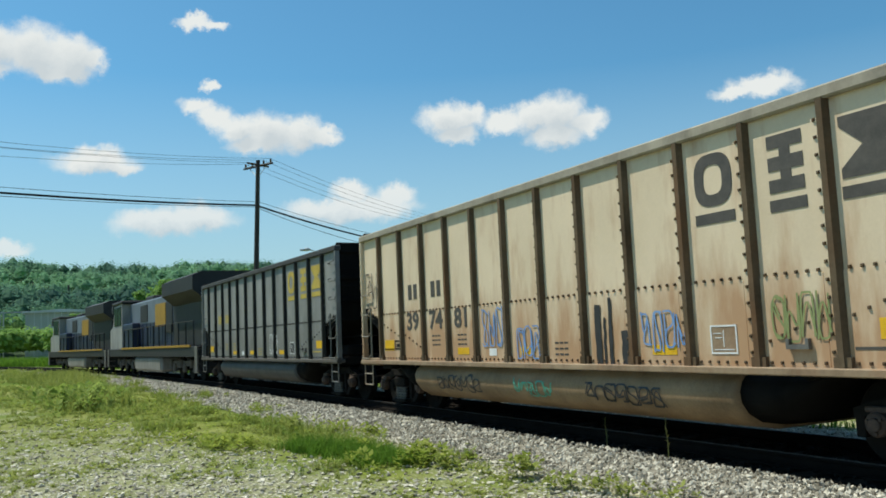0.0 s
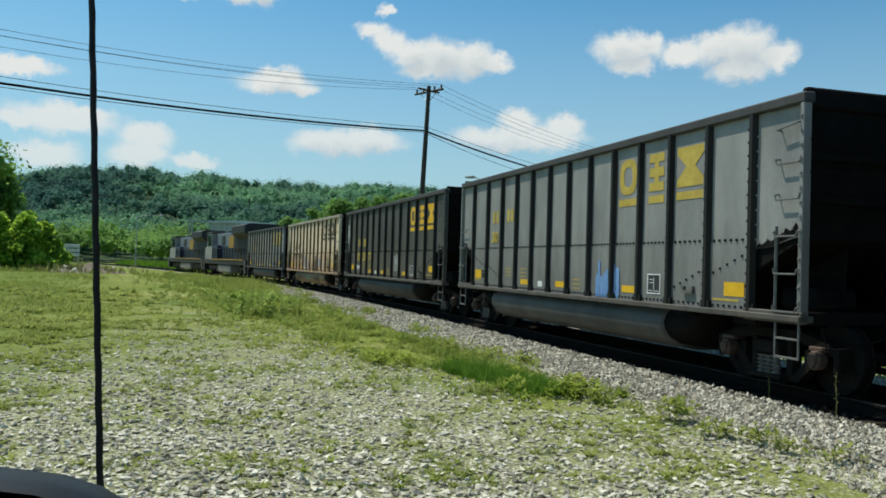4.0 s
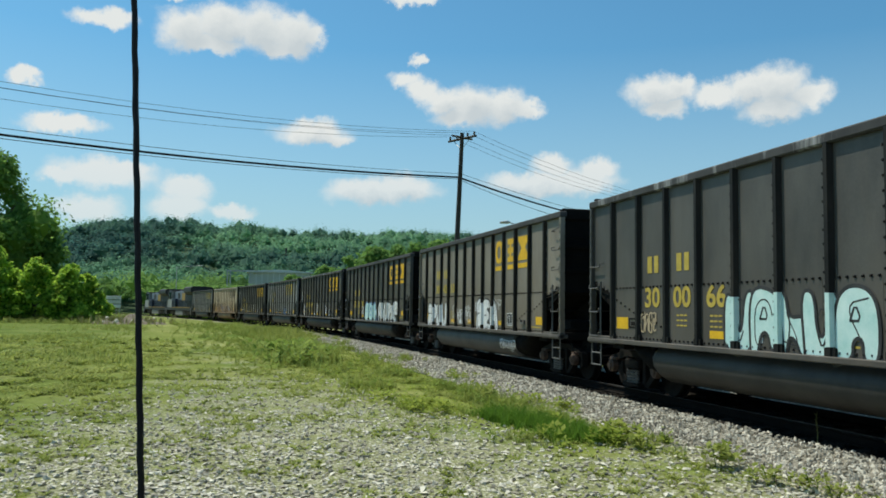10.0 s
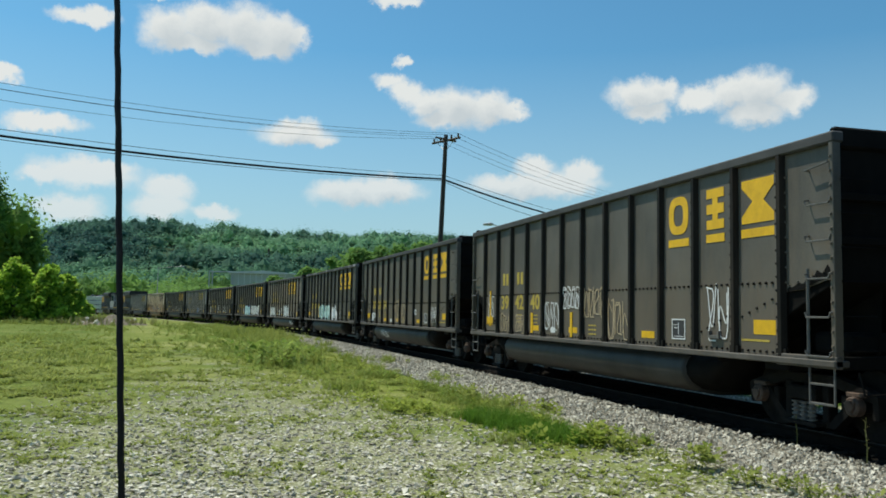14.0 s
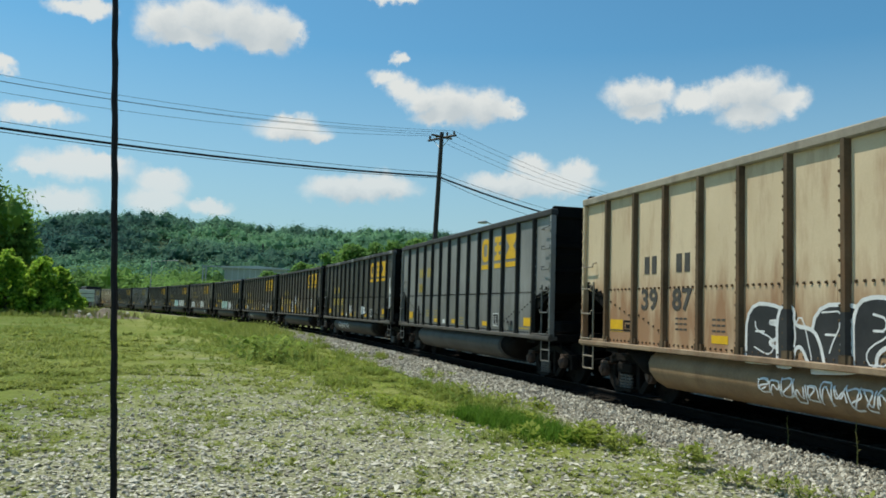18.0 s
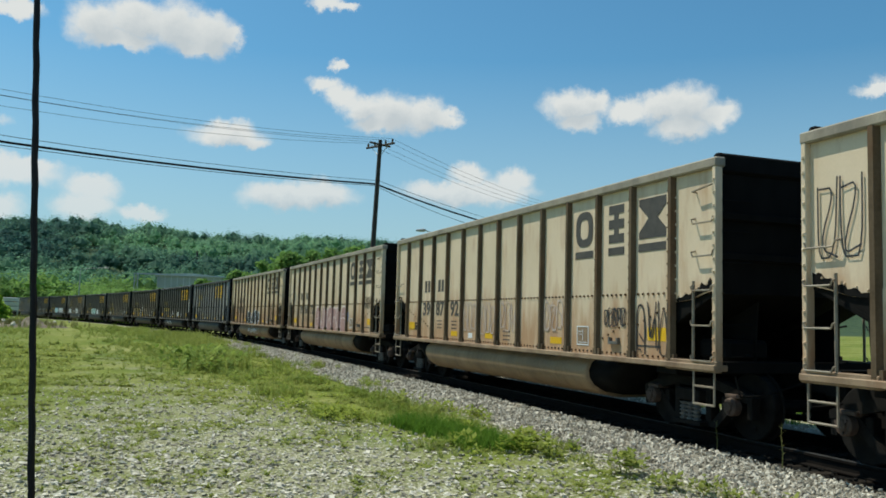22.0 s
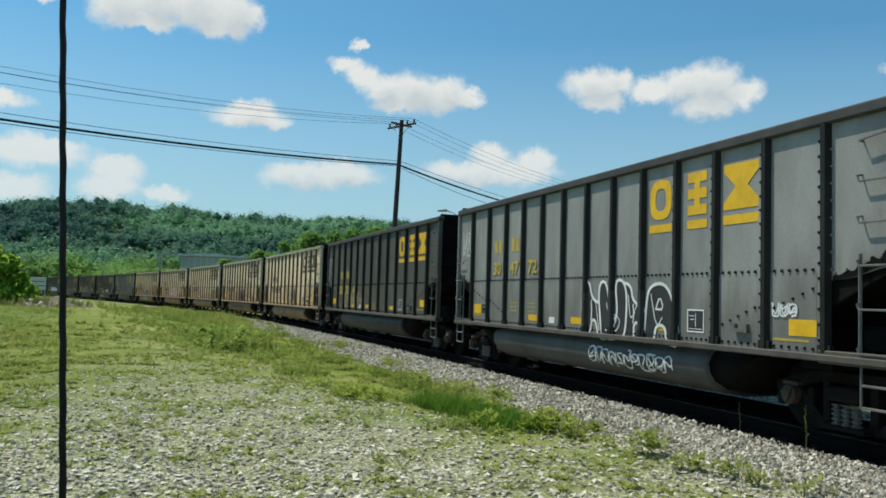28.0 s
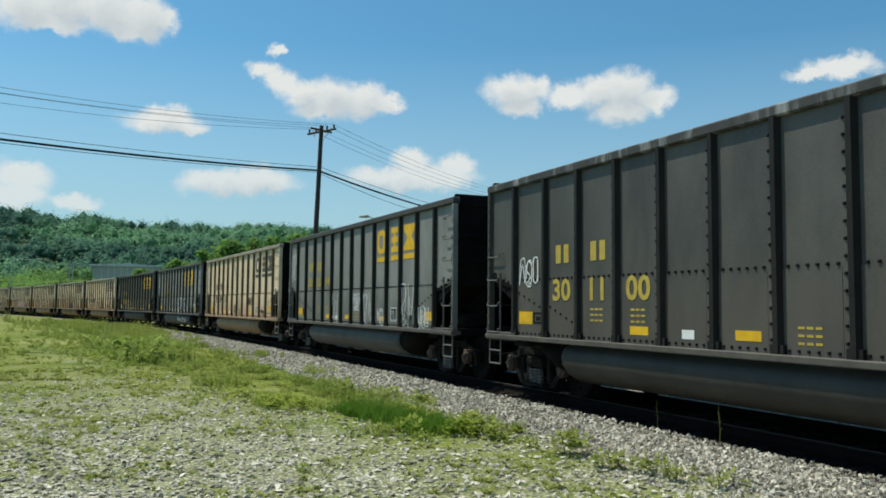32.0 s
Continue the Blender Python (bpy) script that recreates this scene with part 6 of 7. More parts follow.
CARS = [
    ("grey", ("", "", ""), 10, LETTER_YELLOW, "grey steel coal gondola with faded yellow marks", [("tag", 8.8, 9.6, 0.2, 0.8, WHITE, INK, 1)]),
    ("beige", ("39", "74", "81"), 10, LETTER_DARK, "beige coal gondola with dark marks and small graffiti", [("tag", 5.4, 6.1, 0.35, 1.0, BLUE, INK, 2), ("tag", 6.5, 7.2, 0.15, 0.65, BLUE, INK, 3), ("tag", 9.5, 10.35, 0.25, 0.75, BLUE, INK, 4), ("tag", 11.6, 12.35, 0.35, 0.85, OLIVE, INK, 5), ("drips", 8.6, 9.2, 0.05, 1.0, INK, INK, 6), ("tag", 0.2, 0.9, 1.2, 2.0, INK, INK, 7), ("tub", 3.6, 5.2, 0.86, 1.02, INK, INK, 8), ("tub", 6.3, 7.4, 0.78, 0.98, GREEN, INK, 9), ("tub", 8.2, 9.8, 0.80, 1.0, INK, INK, 10)]),
    ("black", ("30", "25", "77"), 10, YELLOW, "charcoal steel coal gondola with yellow marks", [("tag", 0.25, 0.85, 1.5, 2.3, WHITE, INK, 11), ("tag", 2.3, 2.9, 0.35, 0.5, WHITE, INK, 12), ("tag", 8.6, 9.1, 0.3, 0.9, WHITE, INK, 13)]),
    ("grey", ("30", "", ""), 9, LETTER_YELLOW, "grey steel coal gondola with yellow marks and scuffs", [("drips", 8.0, 9.0, 0.1, 0.8, BLUE, INK, 14)]),
    ("black", ("30", "01", "84"), 10, YELLOW, "charcoal coal gondola with white scrawls and yellow marks", [("tag", 0.2, 0.8, 1.0, 1.9, WHITE, INK, 15), ("tag", 1.2, 1.85, 0.12, 0.5, WHITE, INK, 16), ("tag", 1.3, 1.8, 0.45, 0.9, WHITE, INK, 116), ("tag", 6.4, 7.1, 0.35, 1.0, WHITE, INK, 17), ("bubbles", 9.4, 10.2, 0.35, 0.8, INK, WHITE, 18)]),
    ("black", ("30", "20", "92"), 10, YELLOW, "black coal gondola with large teal and white graffiti", [("bubbles", 5.4, 8.2, 0.05, 0.95, TEAL, BLUE, 19), ("bubbles", 8.4, 12.3, 0.05, 1.0, WHITE, INK, 20), ("tag", 4.4, 4.9, 0.3, 0.75, WHITE, INK, 21)]),
    ("umber", ("30", "42", "53"), 9, YELLOW, "brown-black coal gondola with white and silver graffiti", [("bubbles", 1.3, 3.75, 0.0, 0.88, WHITE, INK, 22), ("bubbles", 7.25, 9.12, -0.02, 0.97, WHITE, INK, 23), ("tag", 4.6, 4.9, 0.15, 0.75, WHITE, INK, 124), ("tag", 5.12, 5.75, 0.2, 0.67, WHITE, INK, 24), ("tag", 6.02, 6.65, 0.27, 0.77, WHITE, INK, 25), ("tag", 7.1, 7.5, 0.58, 0.86, WHITE, INK, 125), ("word", 8.98, 9.46, 0.64, 0.92, WHITE, INK, 126), ("tub", 9.35, 10.6, 0.82, 1.0, WHITE, INK, 26)]),
    ("black", ("30", "00", "66"), 10, YELLOW, "black coal gondola with pale teal graffiti", [("bubbles", 5.0, 8.0, 0.02, 0.95, TEAL, INK, 27), ("bubbles", 8.7, 10.1, 0.0, 0.9, WHITE, INK, 28), ("tag", 2.2, 2.8, 0.25, 0.6, TAN, INK, 29)]),
    ("brown", ("30", "28", "34"), 10, YELLOW, "dark brown coal gondola with tan graffiti", [("bubbles", 2.15, 2.95, 0.15, 0.55, WHITE, INK, 30), ("tag", 6.2, 7.3, 0.2, 1.1, TAN, INK, 31), ("tag", 7.4, 8.4, 0.2, 0.9, TAN, INK, 32), ("tag", 9.2, 9.7, 0.5, 0.7, WHITE, INK, 33), ("tag", 11.6, 12.3, 0.25, 0.75, WHITE, INK, 34), ("tub", 4.0, 5.3, 0.82, 1.0, WHITE, INK, 35)]),
    ("brown", ("39", "42", "40"), 10, YELLOW, "dark brown coal gondola with yellow number and tan scrawls", [("tag", 1.3, 1.8, 0.5, 1.1, WHITE, INK, 36), ("tag", 2.35, 3.15, 0.12, 0.6, TAN, INK, 37), ("tag", 3.4, 4.2, 0.12, 0.6, TAN, INK, 137), ("bar", 1.42, 1.52, 0.25, 1.2, YELLOW, INK, 0), ("bar", 4.42, 4.55, 0.15, 0.62, YELLOW, INK, 0), ("tag", 5.3, 6.1, 0.25, 0.85, WHITE, INK, 138), ("tag", 6.3, 7.15, 0.72, 1.2, WHITE, INK, 38), ("bar", 6.66, 6.77, 0.12, 0.64, YELLOW, INK, 0), ("tag", 7.35, 8.3, 0.55, 1.15, TAN, INK, 39), ("tag", 8.4, 9.3, 0.15, 0.9, TAN, INK, 139), ("tag", 11.7, 12.3, 0.2, 1.1, WHITE, INK, 140)]),
    ("black", ("30", "07", "65"), 10, YELLOW, "charcoal coal gondola with orange-yellow marks", [("tag", 6.4, 7.2, 0.3, 0.7, WHITE, INK, 40), ("bubbles", 9.0, 9.8, 0.3, 0.7, WHITE, INK, 41), ("drips", 14.0, 14.4, 0.6, 1.9, WHITE, INK, 42), ("tub", 4.0, 6.4, 0.86, 1.0, WHITE, INK, 43)]),
    ("grey", ("30", "", ""), 9, YELLOW, "grey coal gondola with faded yellow number", [("drips", 2.2, 2.6, 0.1, 0.75, GRIME_SHADE, INK, 44)]),
    ("rusty", ("39", "87", ""), 10, LETTER_DARK, "rusty beige coal gondola with dark graffiti", [("bubbles", 5.4, 8.8, 0.0, 0.85, INK, WHITE, 45), ("tag", 11.5, 12.2, 0.5, 1.2, INK, INK, 46), ("tub", 5.6, 8.2, 0.80, 1.0, WHITE, INK, 47)]),
    ("beige", ("39", "86", "72"), 10, LETTER_DARK, "beige coal gondola with maroon and blue graffiti", [("bubbles", 5.5, 10.2, 0.05, 0.98, MAROON, PINK, 48), ("tag", 10.1, 10.6, 0.4, 0.85, BLUE, INK, 49), ("tag", 12.6, 13.4, 0.9, 1.3, INK, INK, 51)]),
    ("beige", ("39", "87", "92"), 10, LETTER_DARK, "beige coal gondola with faded scrawls and light rust", [("tag", 5.3, 6.1, 0.35, 1.0, FADED, INK, 52), ("tag", 6.35, 7.15, 0.3, 1.0, FADED, INK, 152), ("tag", 7.4, 8.2, 0.4, 1.0, FADED, INK, 252), ("tag", 9.45, 10.2, 0.45, 1.0, FADED, INK, 352), ("tag", 11.6, 12.25, 0.55, 0.85, INK, INK, 452), ("tag", 12.55, 13.4, 0.15, 0.95, INK, INK, 552)]),
    ("beige", ("39", "5", "83"), 10, LETTER_DARK, "beige coal gondola with black paint runs and scrawls", [("drips", 7.5, 8.2, 0.0, 1.9, INK, INK, 53), ("drips", 7.6, 8.1, 0.0, 1.2, INK, INK, 153), ("drips", 8.5, 9.4, 0.0, 2.0, INK, INK, 54), ("drips", 8.5, 9.3, 0.0, 0.9, INK, INK, 154), ("drips", 3.4, 3.9, 0.1, 1.2, INK, INK, 55), ("tag", 5.5, 7.3, 0.15, 0.9, INK, INK, 56), ("tag", 9.7, 11.0, 0.3, 1.4, INK, INK, 57), ("tag", 0.2, 0.9, 1.4, 2.3, INK, INK, 58), ("tub", 4.0, 9.0, 0.72, 1.0, INK, INK, 59)]),
    ("cream", ("39", "86", "88"), 10, LETTER_DARK, "pale beige coal gondola with thin dark scrawls", [("tag", 6.0, 9.0, 0.2, 1.2, INK, INK, 60), ("tag", 11.3, 13.0, 0.5, 1.4, INK, INK, 61), ("drips", 8.6, 8.9, 0.0, 1.1, INK, INK, 62), ("tag", 13.6, 14.1, 0.95, 1.25, INK, INK, 63)]),
    ("black", ("30", "20", "4"), 10, YELLOW, "charcoal coal gondola with tan scrawls and yellow marks", [("tag", 0.2, 0.9, 0.9, 2.2, WHITE, INK, 64), ("tag", 3.0, 6.0, 0.2, 0.8, TAN, INK, 65)]),
    ("grey", ("30", "47", "72"), 9, YELLOW, "grey coal gondola with black and white graffiti", [("bubbles", 6.8, 9.6, 0.02, 0.95, INK, WHITE, 66), ("tub", 7.0, 9.6, 0.60, 1.0, WHITE, INK, 67), ("tag", 11.75, 12.2, 0.5, 0.66, WHITE, INK, 68), ("tag", 0.3, 0.9, 1.6, 2.3, WHITE, INK, 69)]),
    ("cream", ("39", "84", "11"), 10, LETTER_DARK, "pale beige coal gondola with rust along its sill", [("tag", 0.2, 0.9, 1.5, 2.3, BLUE, INK, 70), ("tag", 6.6, 7.2, 0.2, 0.6, INK, INK, 71), ("tag", 9.2, 10.2, 0.6, 0.9, INK, INK, 72)]),
    ("slate", ("30", "55", "94"), 9, YELLOW, "dark grey coal gondola with thin white scrawls", [("tag", 0.2, 0.8, 1.45, 2.35, WHITE, INK, 73), ("tag", 4.8, 5.66, 0.05, 0.95, WHITE, INK, 74), ("tag", 7.03, 7.6, 0.62, 0.92, WHITE, INK, 174), ("tag", 7.1, 7.55, 0.45, 0.58, WHITE, INK, 175), ("tag", 7.9, 8.7, 0.05, 1.0, WHITE, INK, 75), ("tag", 9.0, 9.45, 0.1, 0.55, WHITE, INK, 176), ("tag", 10.65, 11.5, 0.05, 1.12, WHITE, INK, 76), ("tag", 11.7, 12.35, 0.1, 0.6, WHITE, INK, 177)]),
    ("black", ("30", "11", "00"), 10, YELLOW, "charcoal coal gondola with yellow number", [("tag", 1.2, 1.9, 0.95, 1.45, WHITE, INK, 77)]),
]
GAP = 1.562
TRAIN = []
set_size(False)
front = BODY + GAP
for paint, number, brand_at, first, label, extras in CARS:
    car = gondola(paint, number, brand_at, first, label, extras=extras)
    TRAIN.append((car, front - BODY / 2, BODY - 2.5))
    front -= BODY + GAP


def locomotive(label):
    """A six-axle diesel locomotive, cab ahead and flared radiators behind; navy, grey and gold."""
    lo = thing("locomotive", label, "locomotive", "locomotives of the train")
    def b(name, boxes, material, lab="", bevel=0.02):
        for q in boxes:
            part(name, block(bmesh.new(), *q, bevel), material, lo, lab)
    b("underframe", [(-1.55, 1.55, -10.6, 10.6, 1.05, 1.50)], LOCO_DARK)
    b("walkway_edge", [(-1.60, -1.55, -9.6, 6.2, 1.46, 1.56), (1.55, 1.60, -9.6, 6.2, 1.46, 1.56)], GOLD, "dull gold walkway edge", 0.005)
    b("fuel_tank", [(-1.45, 1.45, -3.4, 2.9, 0.30, 1.06)], LOCO_GREY, "pale grey fuel tank", 0.12)
    bm = bmesh.new()
    prism(bm, [(10.3, 1.5), (10.3, 2.65), (9.3, 2.85), (9.05, 3.55), (8.9, 4.05), (6.3, 4.12), (6.3, 1.5)], "x", -1.5, 1.5)
    part("cab", bm, LOCO_GREY, lo, "pale grey cab and nose")
    b("cab_roof", [(-1.58, 1.58, 6.0, 9.25, 4.10, 4.28)], LOCO_DARK, "black overhanging cab roof", 0.05)
    for side in (-1, 1):
        for y0, y1 in ((6.55, 7.55), (7.65, 8.75)):
            bm = bmesh.new()
            a, c = sorted((side * 1.49, side * 1.535))
            block(bm, a, c, y0, y1, 2.85, 3.95, 0.01)
            part("cab_window", bm, WINDOW, lo, "dark cab window")
    b("cab_visor", [(-1.56, 1.56, 8.9, 9.5, 3.62, 4.08)], LOCO_DARK, "black visor over the cab windows", 0.04)
    b("hood_grille", [(-1.085, -1.052, -4.3, -3.0, 2.2, 3.7), (-1.085, -1.052, 1.4, 3.2, 2.9, 3.8), (1.052, 1.085, -4.3, -3.0, 2.2, 3.7)], LOCO_DARK, "dark louvred grille", 0.004)
    b("engine_hood", [(-1.05, 1.05, -4.4, 6.3, 2.75, 4.05)], LOCO_BLUE, "blue-grey upper engine hood", 0.06)
    b("lower_hood", [(-1.05, 1.05, -4.4, 6.3, 1.5, 2.745)], NAVY, "navy lower engine hood", 0.03)
    b("electrical_cabinet", [(-1.48, -1.06, 3.4, 6.29, 1.5, 2.9)], NAVY, "navy electrical cabinet", 0.04)
    b("gold_band", [(-1.09, -1.052, -2.9, -0.6, 2.55, 3.7), (1.052, 1.09, -2.9, -0.6, 2.55, 3.7)], GOLD, "gold paint block on the hood", 0.004)
    b("rear_hood", [(-1.05, 1.05, -10.1, -4.4, 1.5, 3.6)], LOCO_DARK, "", 0.05)
    bm = bmesh.new()
    prism(bm, [(-1.0, 3.35), (-1.62, 3.85), (-1.62, 4.45), (-1.2, 4.62), (1.2, 4.62), (1.62, 4.45), (1.62, 3.85), (1.0, 3.35)], "y", -10.3, -4.6)
    part("radiator_housing", bm, LOCO_DARK, lo, "wide black flared radiator housing")
    b("roof_fan", [(-0.9, 0.9, -3.6, -1.4, 4.05, 4.25), (-0.8, 0.8, 1.2, 3.2, 4.05, 4.3)], LOCO_DARK, "", 0.05)
    for k in range(7):
        for side in (-1, 1):
            bm = bmesh.new()
            y = -3.2 + k * 0.95
            a, c = sorted((side * 1.05, side * 1.075))
            block(bm, a, c, y + 0.08, y + 0.86, 1.7, 2.8, 0.008)
            part("hood_door", bm, NAVY, lo)
    for side in (-1, 1):
        bm = bmesh.new()
        x = side * 1.52
        for k in range(13):
            y = -10.0 + k * 1.3
            rod(bm, [(x, y, 1.5), (x, y, 2.55)], 0.03, 5)
        rod(bm, [(x, -10.0, 2.55), (x, 5.6, 2.55)], 0.025, 5)
        part("handrail", bm, LOCO_DARK, lo, "dark handrail with posts")
        for end in (-1, 1):
            bm = bmesh.new()
            for z in (0.45, 0.75, 1.05, 1.35):
                block(bm, *sorted((side * 1.2, side * 1.58)), *sorted((end * 10.45, end * 10.75)), z, z + 0.04)
            block(bm, *sorted((side * 1.55, side * 1.6)), *sorted((end * 10.4, end * 10.8)), 0.4, 1.5)
            part("corner_steps", bm, WORN, lo)
    for end in (-1, 1):
        bm = bmesh.new()
        block(bm, -1.5, 1.5, *sorted((end * 10.6, end * 10.75)), 0.35, 1.5, 0.02)
        block(bm, -0.15, 0.15, *sorted((end * 10.7, end * 11.15)), 0.78, 1.02, 0.04)
        part("pilot", bm, LOCO_DARK, lo)
        bm = bmesh.new()
        for side in (-1, 1):
            prism(bm, [(-2.5, 0.55), (-2.4, 0.85), (2.4, 0.85), (2.5, 0.55), (1.5, 0.5), (0.9, 0.62), (-0.9, 0.62), (-1.5, 0.5)], "x", side * 0.98, side * 1.12)
            for y in (-1.85, 0, 1.85):
                block(bm, *sorted((side * 1.08, side * 1.2)), y - 0.2, y + 0.2, 0.35, 0.72, 0.03)
                drum(bm, (side * 1.16, y + 0.5, 0.72), (0, 0, 1), 0.1, 0.18, 10)
        tk = part("truck", bm, LOCO_TRUCK, lo, "dusty three-axle truck", pose(0, end * 6.9, 0))
        for y in (-1.85, 0, 1.85):
            bm = bmesh.new()
            rod(bm, [(-1.05, 0, 0), (1.05, 0, 0)], 0.1, 8)
            for sx in (-1, 1):
                drum(bm, (sx * 0.75, 0, 0), (1, 0, 0), 0.53, 0.07, 24, 0.015)
            part("wheelset", bm, CAST, tk, at=pose(0, y, 0.53))
    return lo


set_size(False)
FRONT = BODY + GAP + 0.75
for n_loco in range(2):
    TRAIN.append((locomotive("navy and gold diesel locomotive with grey trucks, " + ("leading" if n_loco else "second in the train")), FRONT + 11.15 + n_loco * 22.3, 13.8))

# metres that the train has gone, second by second: the leading end of its second car on the track's line
GONE = [18.28, 27.37, 36.64, 45.71, 54.87, 64.14, 73.56, 83.0, 92.40, 101.9, 111.36, 120.92, 130.59, 140.3, 150.28, 160.32, 170.35, 180.27, 190.12, 200.18, 210.28, 220.41, 230.55, 240.62, 250.80, 261.0, 271.15, 281.33, 291.46, 301.50, 311.71, 321.9, 331.95]


def on_track(s, base):
    """The pose of a car whose middle is at s, carried by two trucks base metres apart."""
    ax, ay, _ = along(s + base / 2)
    bx, by, _ = along(s - base / 2)
    h = math.degrees(math.atan2(-(ax - bx), ay - by))
    x, y, _ = along(s)
    return pose((ax + bx) / 2 * 0.35 + x * 0.65, (ay + by) / 2, RAIL, 0, 0, h)


# ---- woods, trees and bushes ----
def leaf_cloud(rng, centres, radii, count, size, flat=0.85, loose=0.2, lift=0.3, wild=0.5):
    """Vertices and faces of leaf sprays set over the shells of many round clumps."""
    k = rng.integers(0, len(centres), count)
    d = rng.normal(0, 1, (count, 3))
    d /= np.linalg.norm(d, axis=1, keepdims=True)
    d[:, 2] = np.where(d[:, 2] < -0.5, -d[:, 2], d[:, 2])
    p = centres[k] + d * radii[k][:, None] * rng.uniform(0.55, 1.0 + loose, (count, 1)) * np.array([1, 1, flat])
    nrm = d * 0.7 + np.array([0, 0, lift]) + rng.normal(0, wild, (count, 3))
    nrm /= np.linalg.norm(nrm, axis=1, keepdims=True)
    a = np.cross(nrm, rng.normal(0, 1, (count, 3)))
    a /= np.linalg.norm(a, axis=1, keepdims=True)
    b = np.cross(nrm, a)
    s = size * rng.uniform(0.6, 1.3, (count, 1))
    v = np.stack([p - a * s, p + b * s * 0.55 - a * s * 0.1, p + a * s, p - b * s * 0.6], 1).reshape(-1, 3)
    i = np.arange(count) * 4
    return v, np.stack([i, i + 1, i + 2, i + 3], 1)


def cores(c, r):
    """Round inner foliage of clumps."""
    bv = np.array([(1, 0, 0), (0, 1, 0), (-1, 0, 0), (0, -1, 0), (0, 0, 1), (0, 0, -1)], float)
    bf = np.array([(0, 1, 4), (1, 2, 4), (2, 3, 4), (3, 0, 4), (1, 0, 5), (2, 1, 5), (3, 2, 5), (0, 3, 5)])
    return (bv[None] * r[:, None, None] + c[:, None]).reshape(-1, 3), (bf[None] + (np.arange(len(c)) * len(bv))[:, None, None]).reshape(-1, 3)


def tree(name, x, y, height, spread, material, label, category, group, leaves=1800, size=0.35, seed=1, low=0.25, shrub=False):
    """A tapered trunk with limbs and a crown of leaf sprays in uneven clumps."""
    rng = np.random.default_rng(seed)
    z = float(land(x, y))
    t = thing(name, label, category, group, pose(x, y, z))
    bm = bmesh.new()
    trunk_top = height * (0.35 if shrub else 0.6)
    rod(bm, [(0, 0, -0.2), (0.05, 0.02, height * 0.12), (0.1, -0.05, height * 0.3), (0.0, 0.05, trunk_top)], [height * 0.028, height * 0.022, height * 0.018, height * 0.008], 8)
    for k in range(7):
        a, h = rng.uniform(0, 6.28), height * rng.uniform(0.22 if not shrub else 0.08, 0.5)
        r = spread * rng.uniform(0.25, 0.5)
        rod(bm, [(0.05, 0, h), (math.cos(a) * r * 0.5, math.sin(a) * r * 0.5, h + height * 0.12), (math.cos(a) * r, math.sin(a) * r, h + height * 0.22)], [height * 0.011, height * 0.007, height * 0.003], 6)
    part("trunk", bm, BARK, t, "forked brown trunk with limbs")
    n = 110 if shrub else 42
    f = rng.random(n)
    ang = rng.uniform(0, 6.28, n)
    hz = height * (low + (0.93 - low) * f)
    prof = np.sin(np.pi * np.clip(0.12 + f * 0.83, 0, 1)) ** 0.8
    if shrub:
        prof = (1.10 - f) ** 0.75
    rr = spread * prof * rng.uniform(0.2, 1.05 if shrub else 0.75, n)
    c = np.c_[rr * np.cos(ang), rr * np.sin(ang), hz]
    rad = spread * (rng.uniform(0.10, 0.26, n) if shrub else rng.uniform(0.28, 0.5, n)) * (0.55 + 0.5 * prof)
    v, fc = leaf_cloud(rng, c, rad, leaves, size, 0.95 if shrub else 0.85, 0.45 if shrub else 0.12)
    cv, cf = cores(c, rad * (0.3 if shrub else 0.55))
    fc = fc.tolist() + (cf + len(v)).tolist()
    v = np.vstack([v, cv])
    v[:, 2] = np.maximum(v[:, 2], 0.05)
    part("crown", joined("crown", v, fc, material), material, t, "uneven leafy crown")
    return t


def woods(name, places, heights, spreads, material, label, leaves=46, seed=3, size=0.6):
    """Many far trees joined: each is a few clumps covered with leaf sprays, on a dark core."""
    rng = np.random.default_rng(seed)
    n = len(places)
    c = np.repeat(places, 3, 0)
    sp = np.repeat(spreads, 3)
    h = np.repeat(heights, 3)
    c = c + np.c_[rng.normal(0, 0.35, 3 * n) * sp, rng.normal(0, 0.35, 3 * n) * sp, h * rng.uniform(0.42, 0.66, 3 * n)]
    r = sp * rng.uniform(0.55, 0.85, 3 * n)
    v, f = leaf_cloud(rng, c, r, leaves * n, size, 0.85, 0.1, 0.5, 0.12)
    ob = new(name, joined(name, v, f, material))
    tagged(ob, label, "woods", kind="stuff")
    cv, cf = cores(c, r * 0.5)
    core = new(name + "_inner_foliage", joined(name, cv, cf, material))
    tagged(core, "shaded inner foliage of the " + label, "woods", kind="stuff")


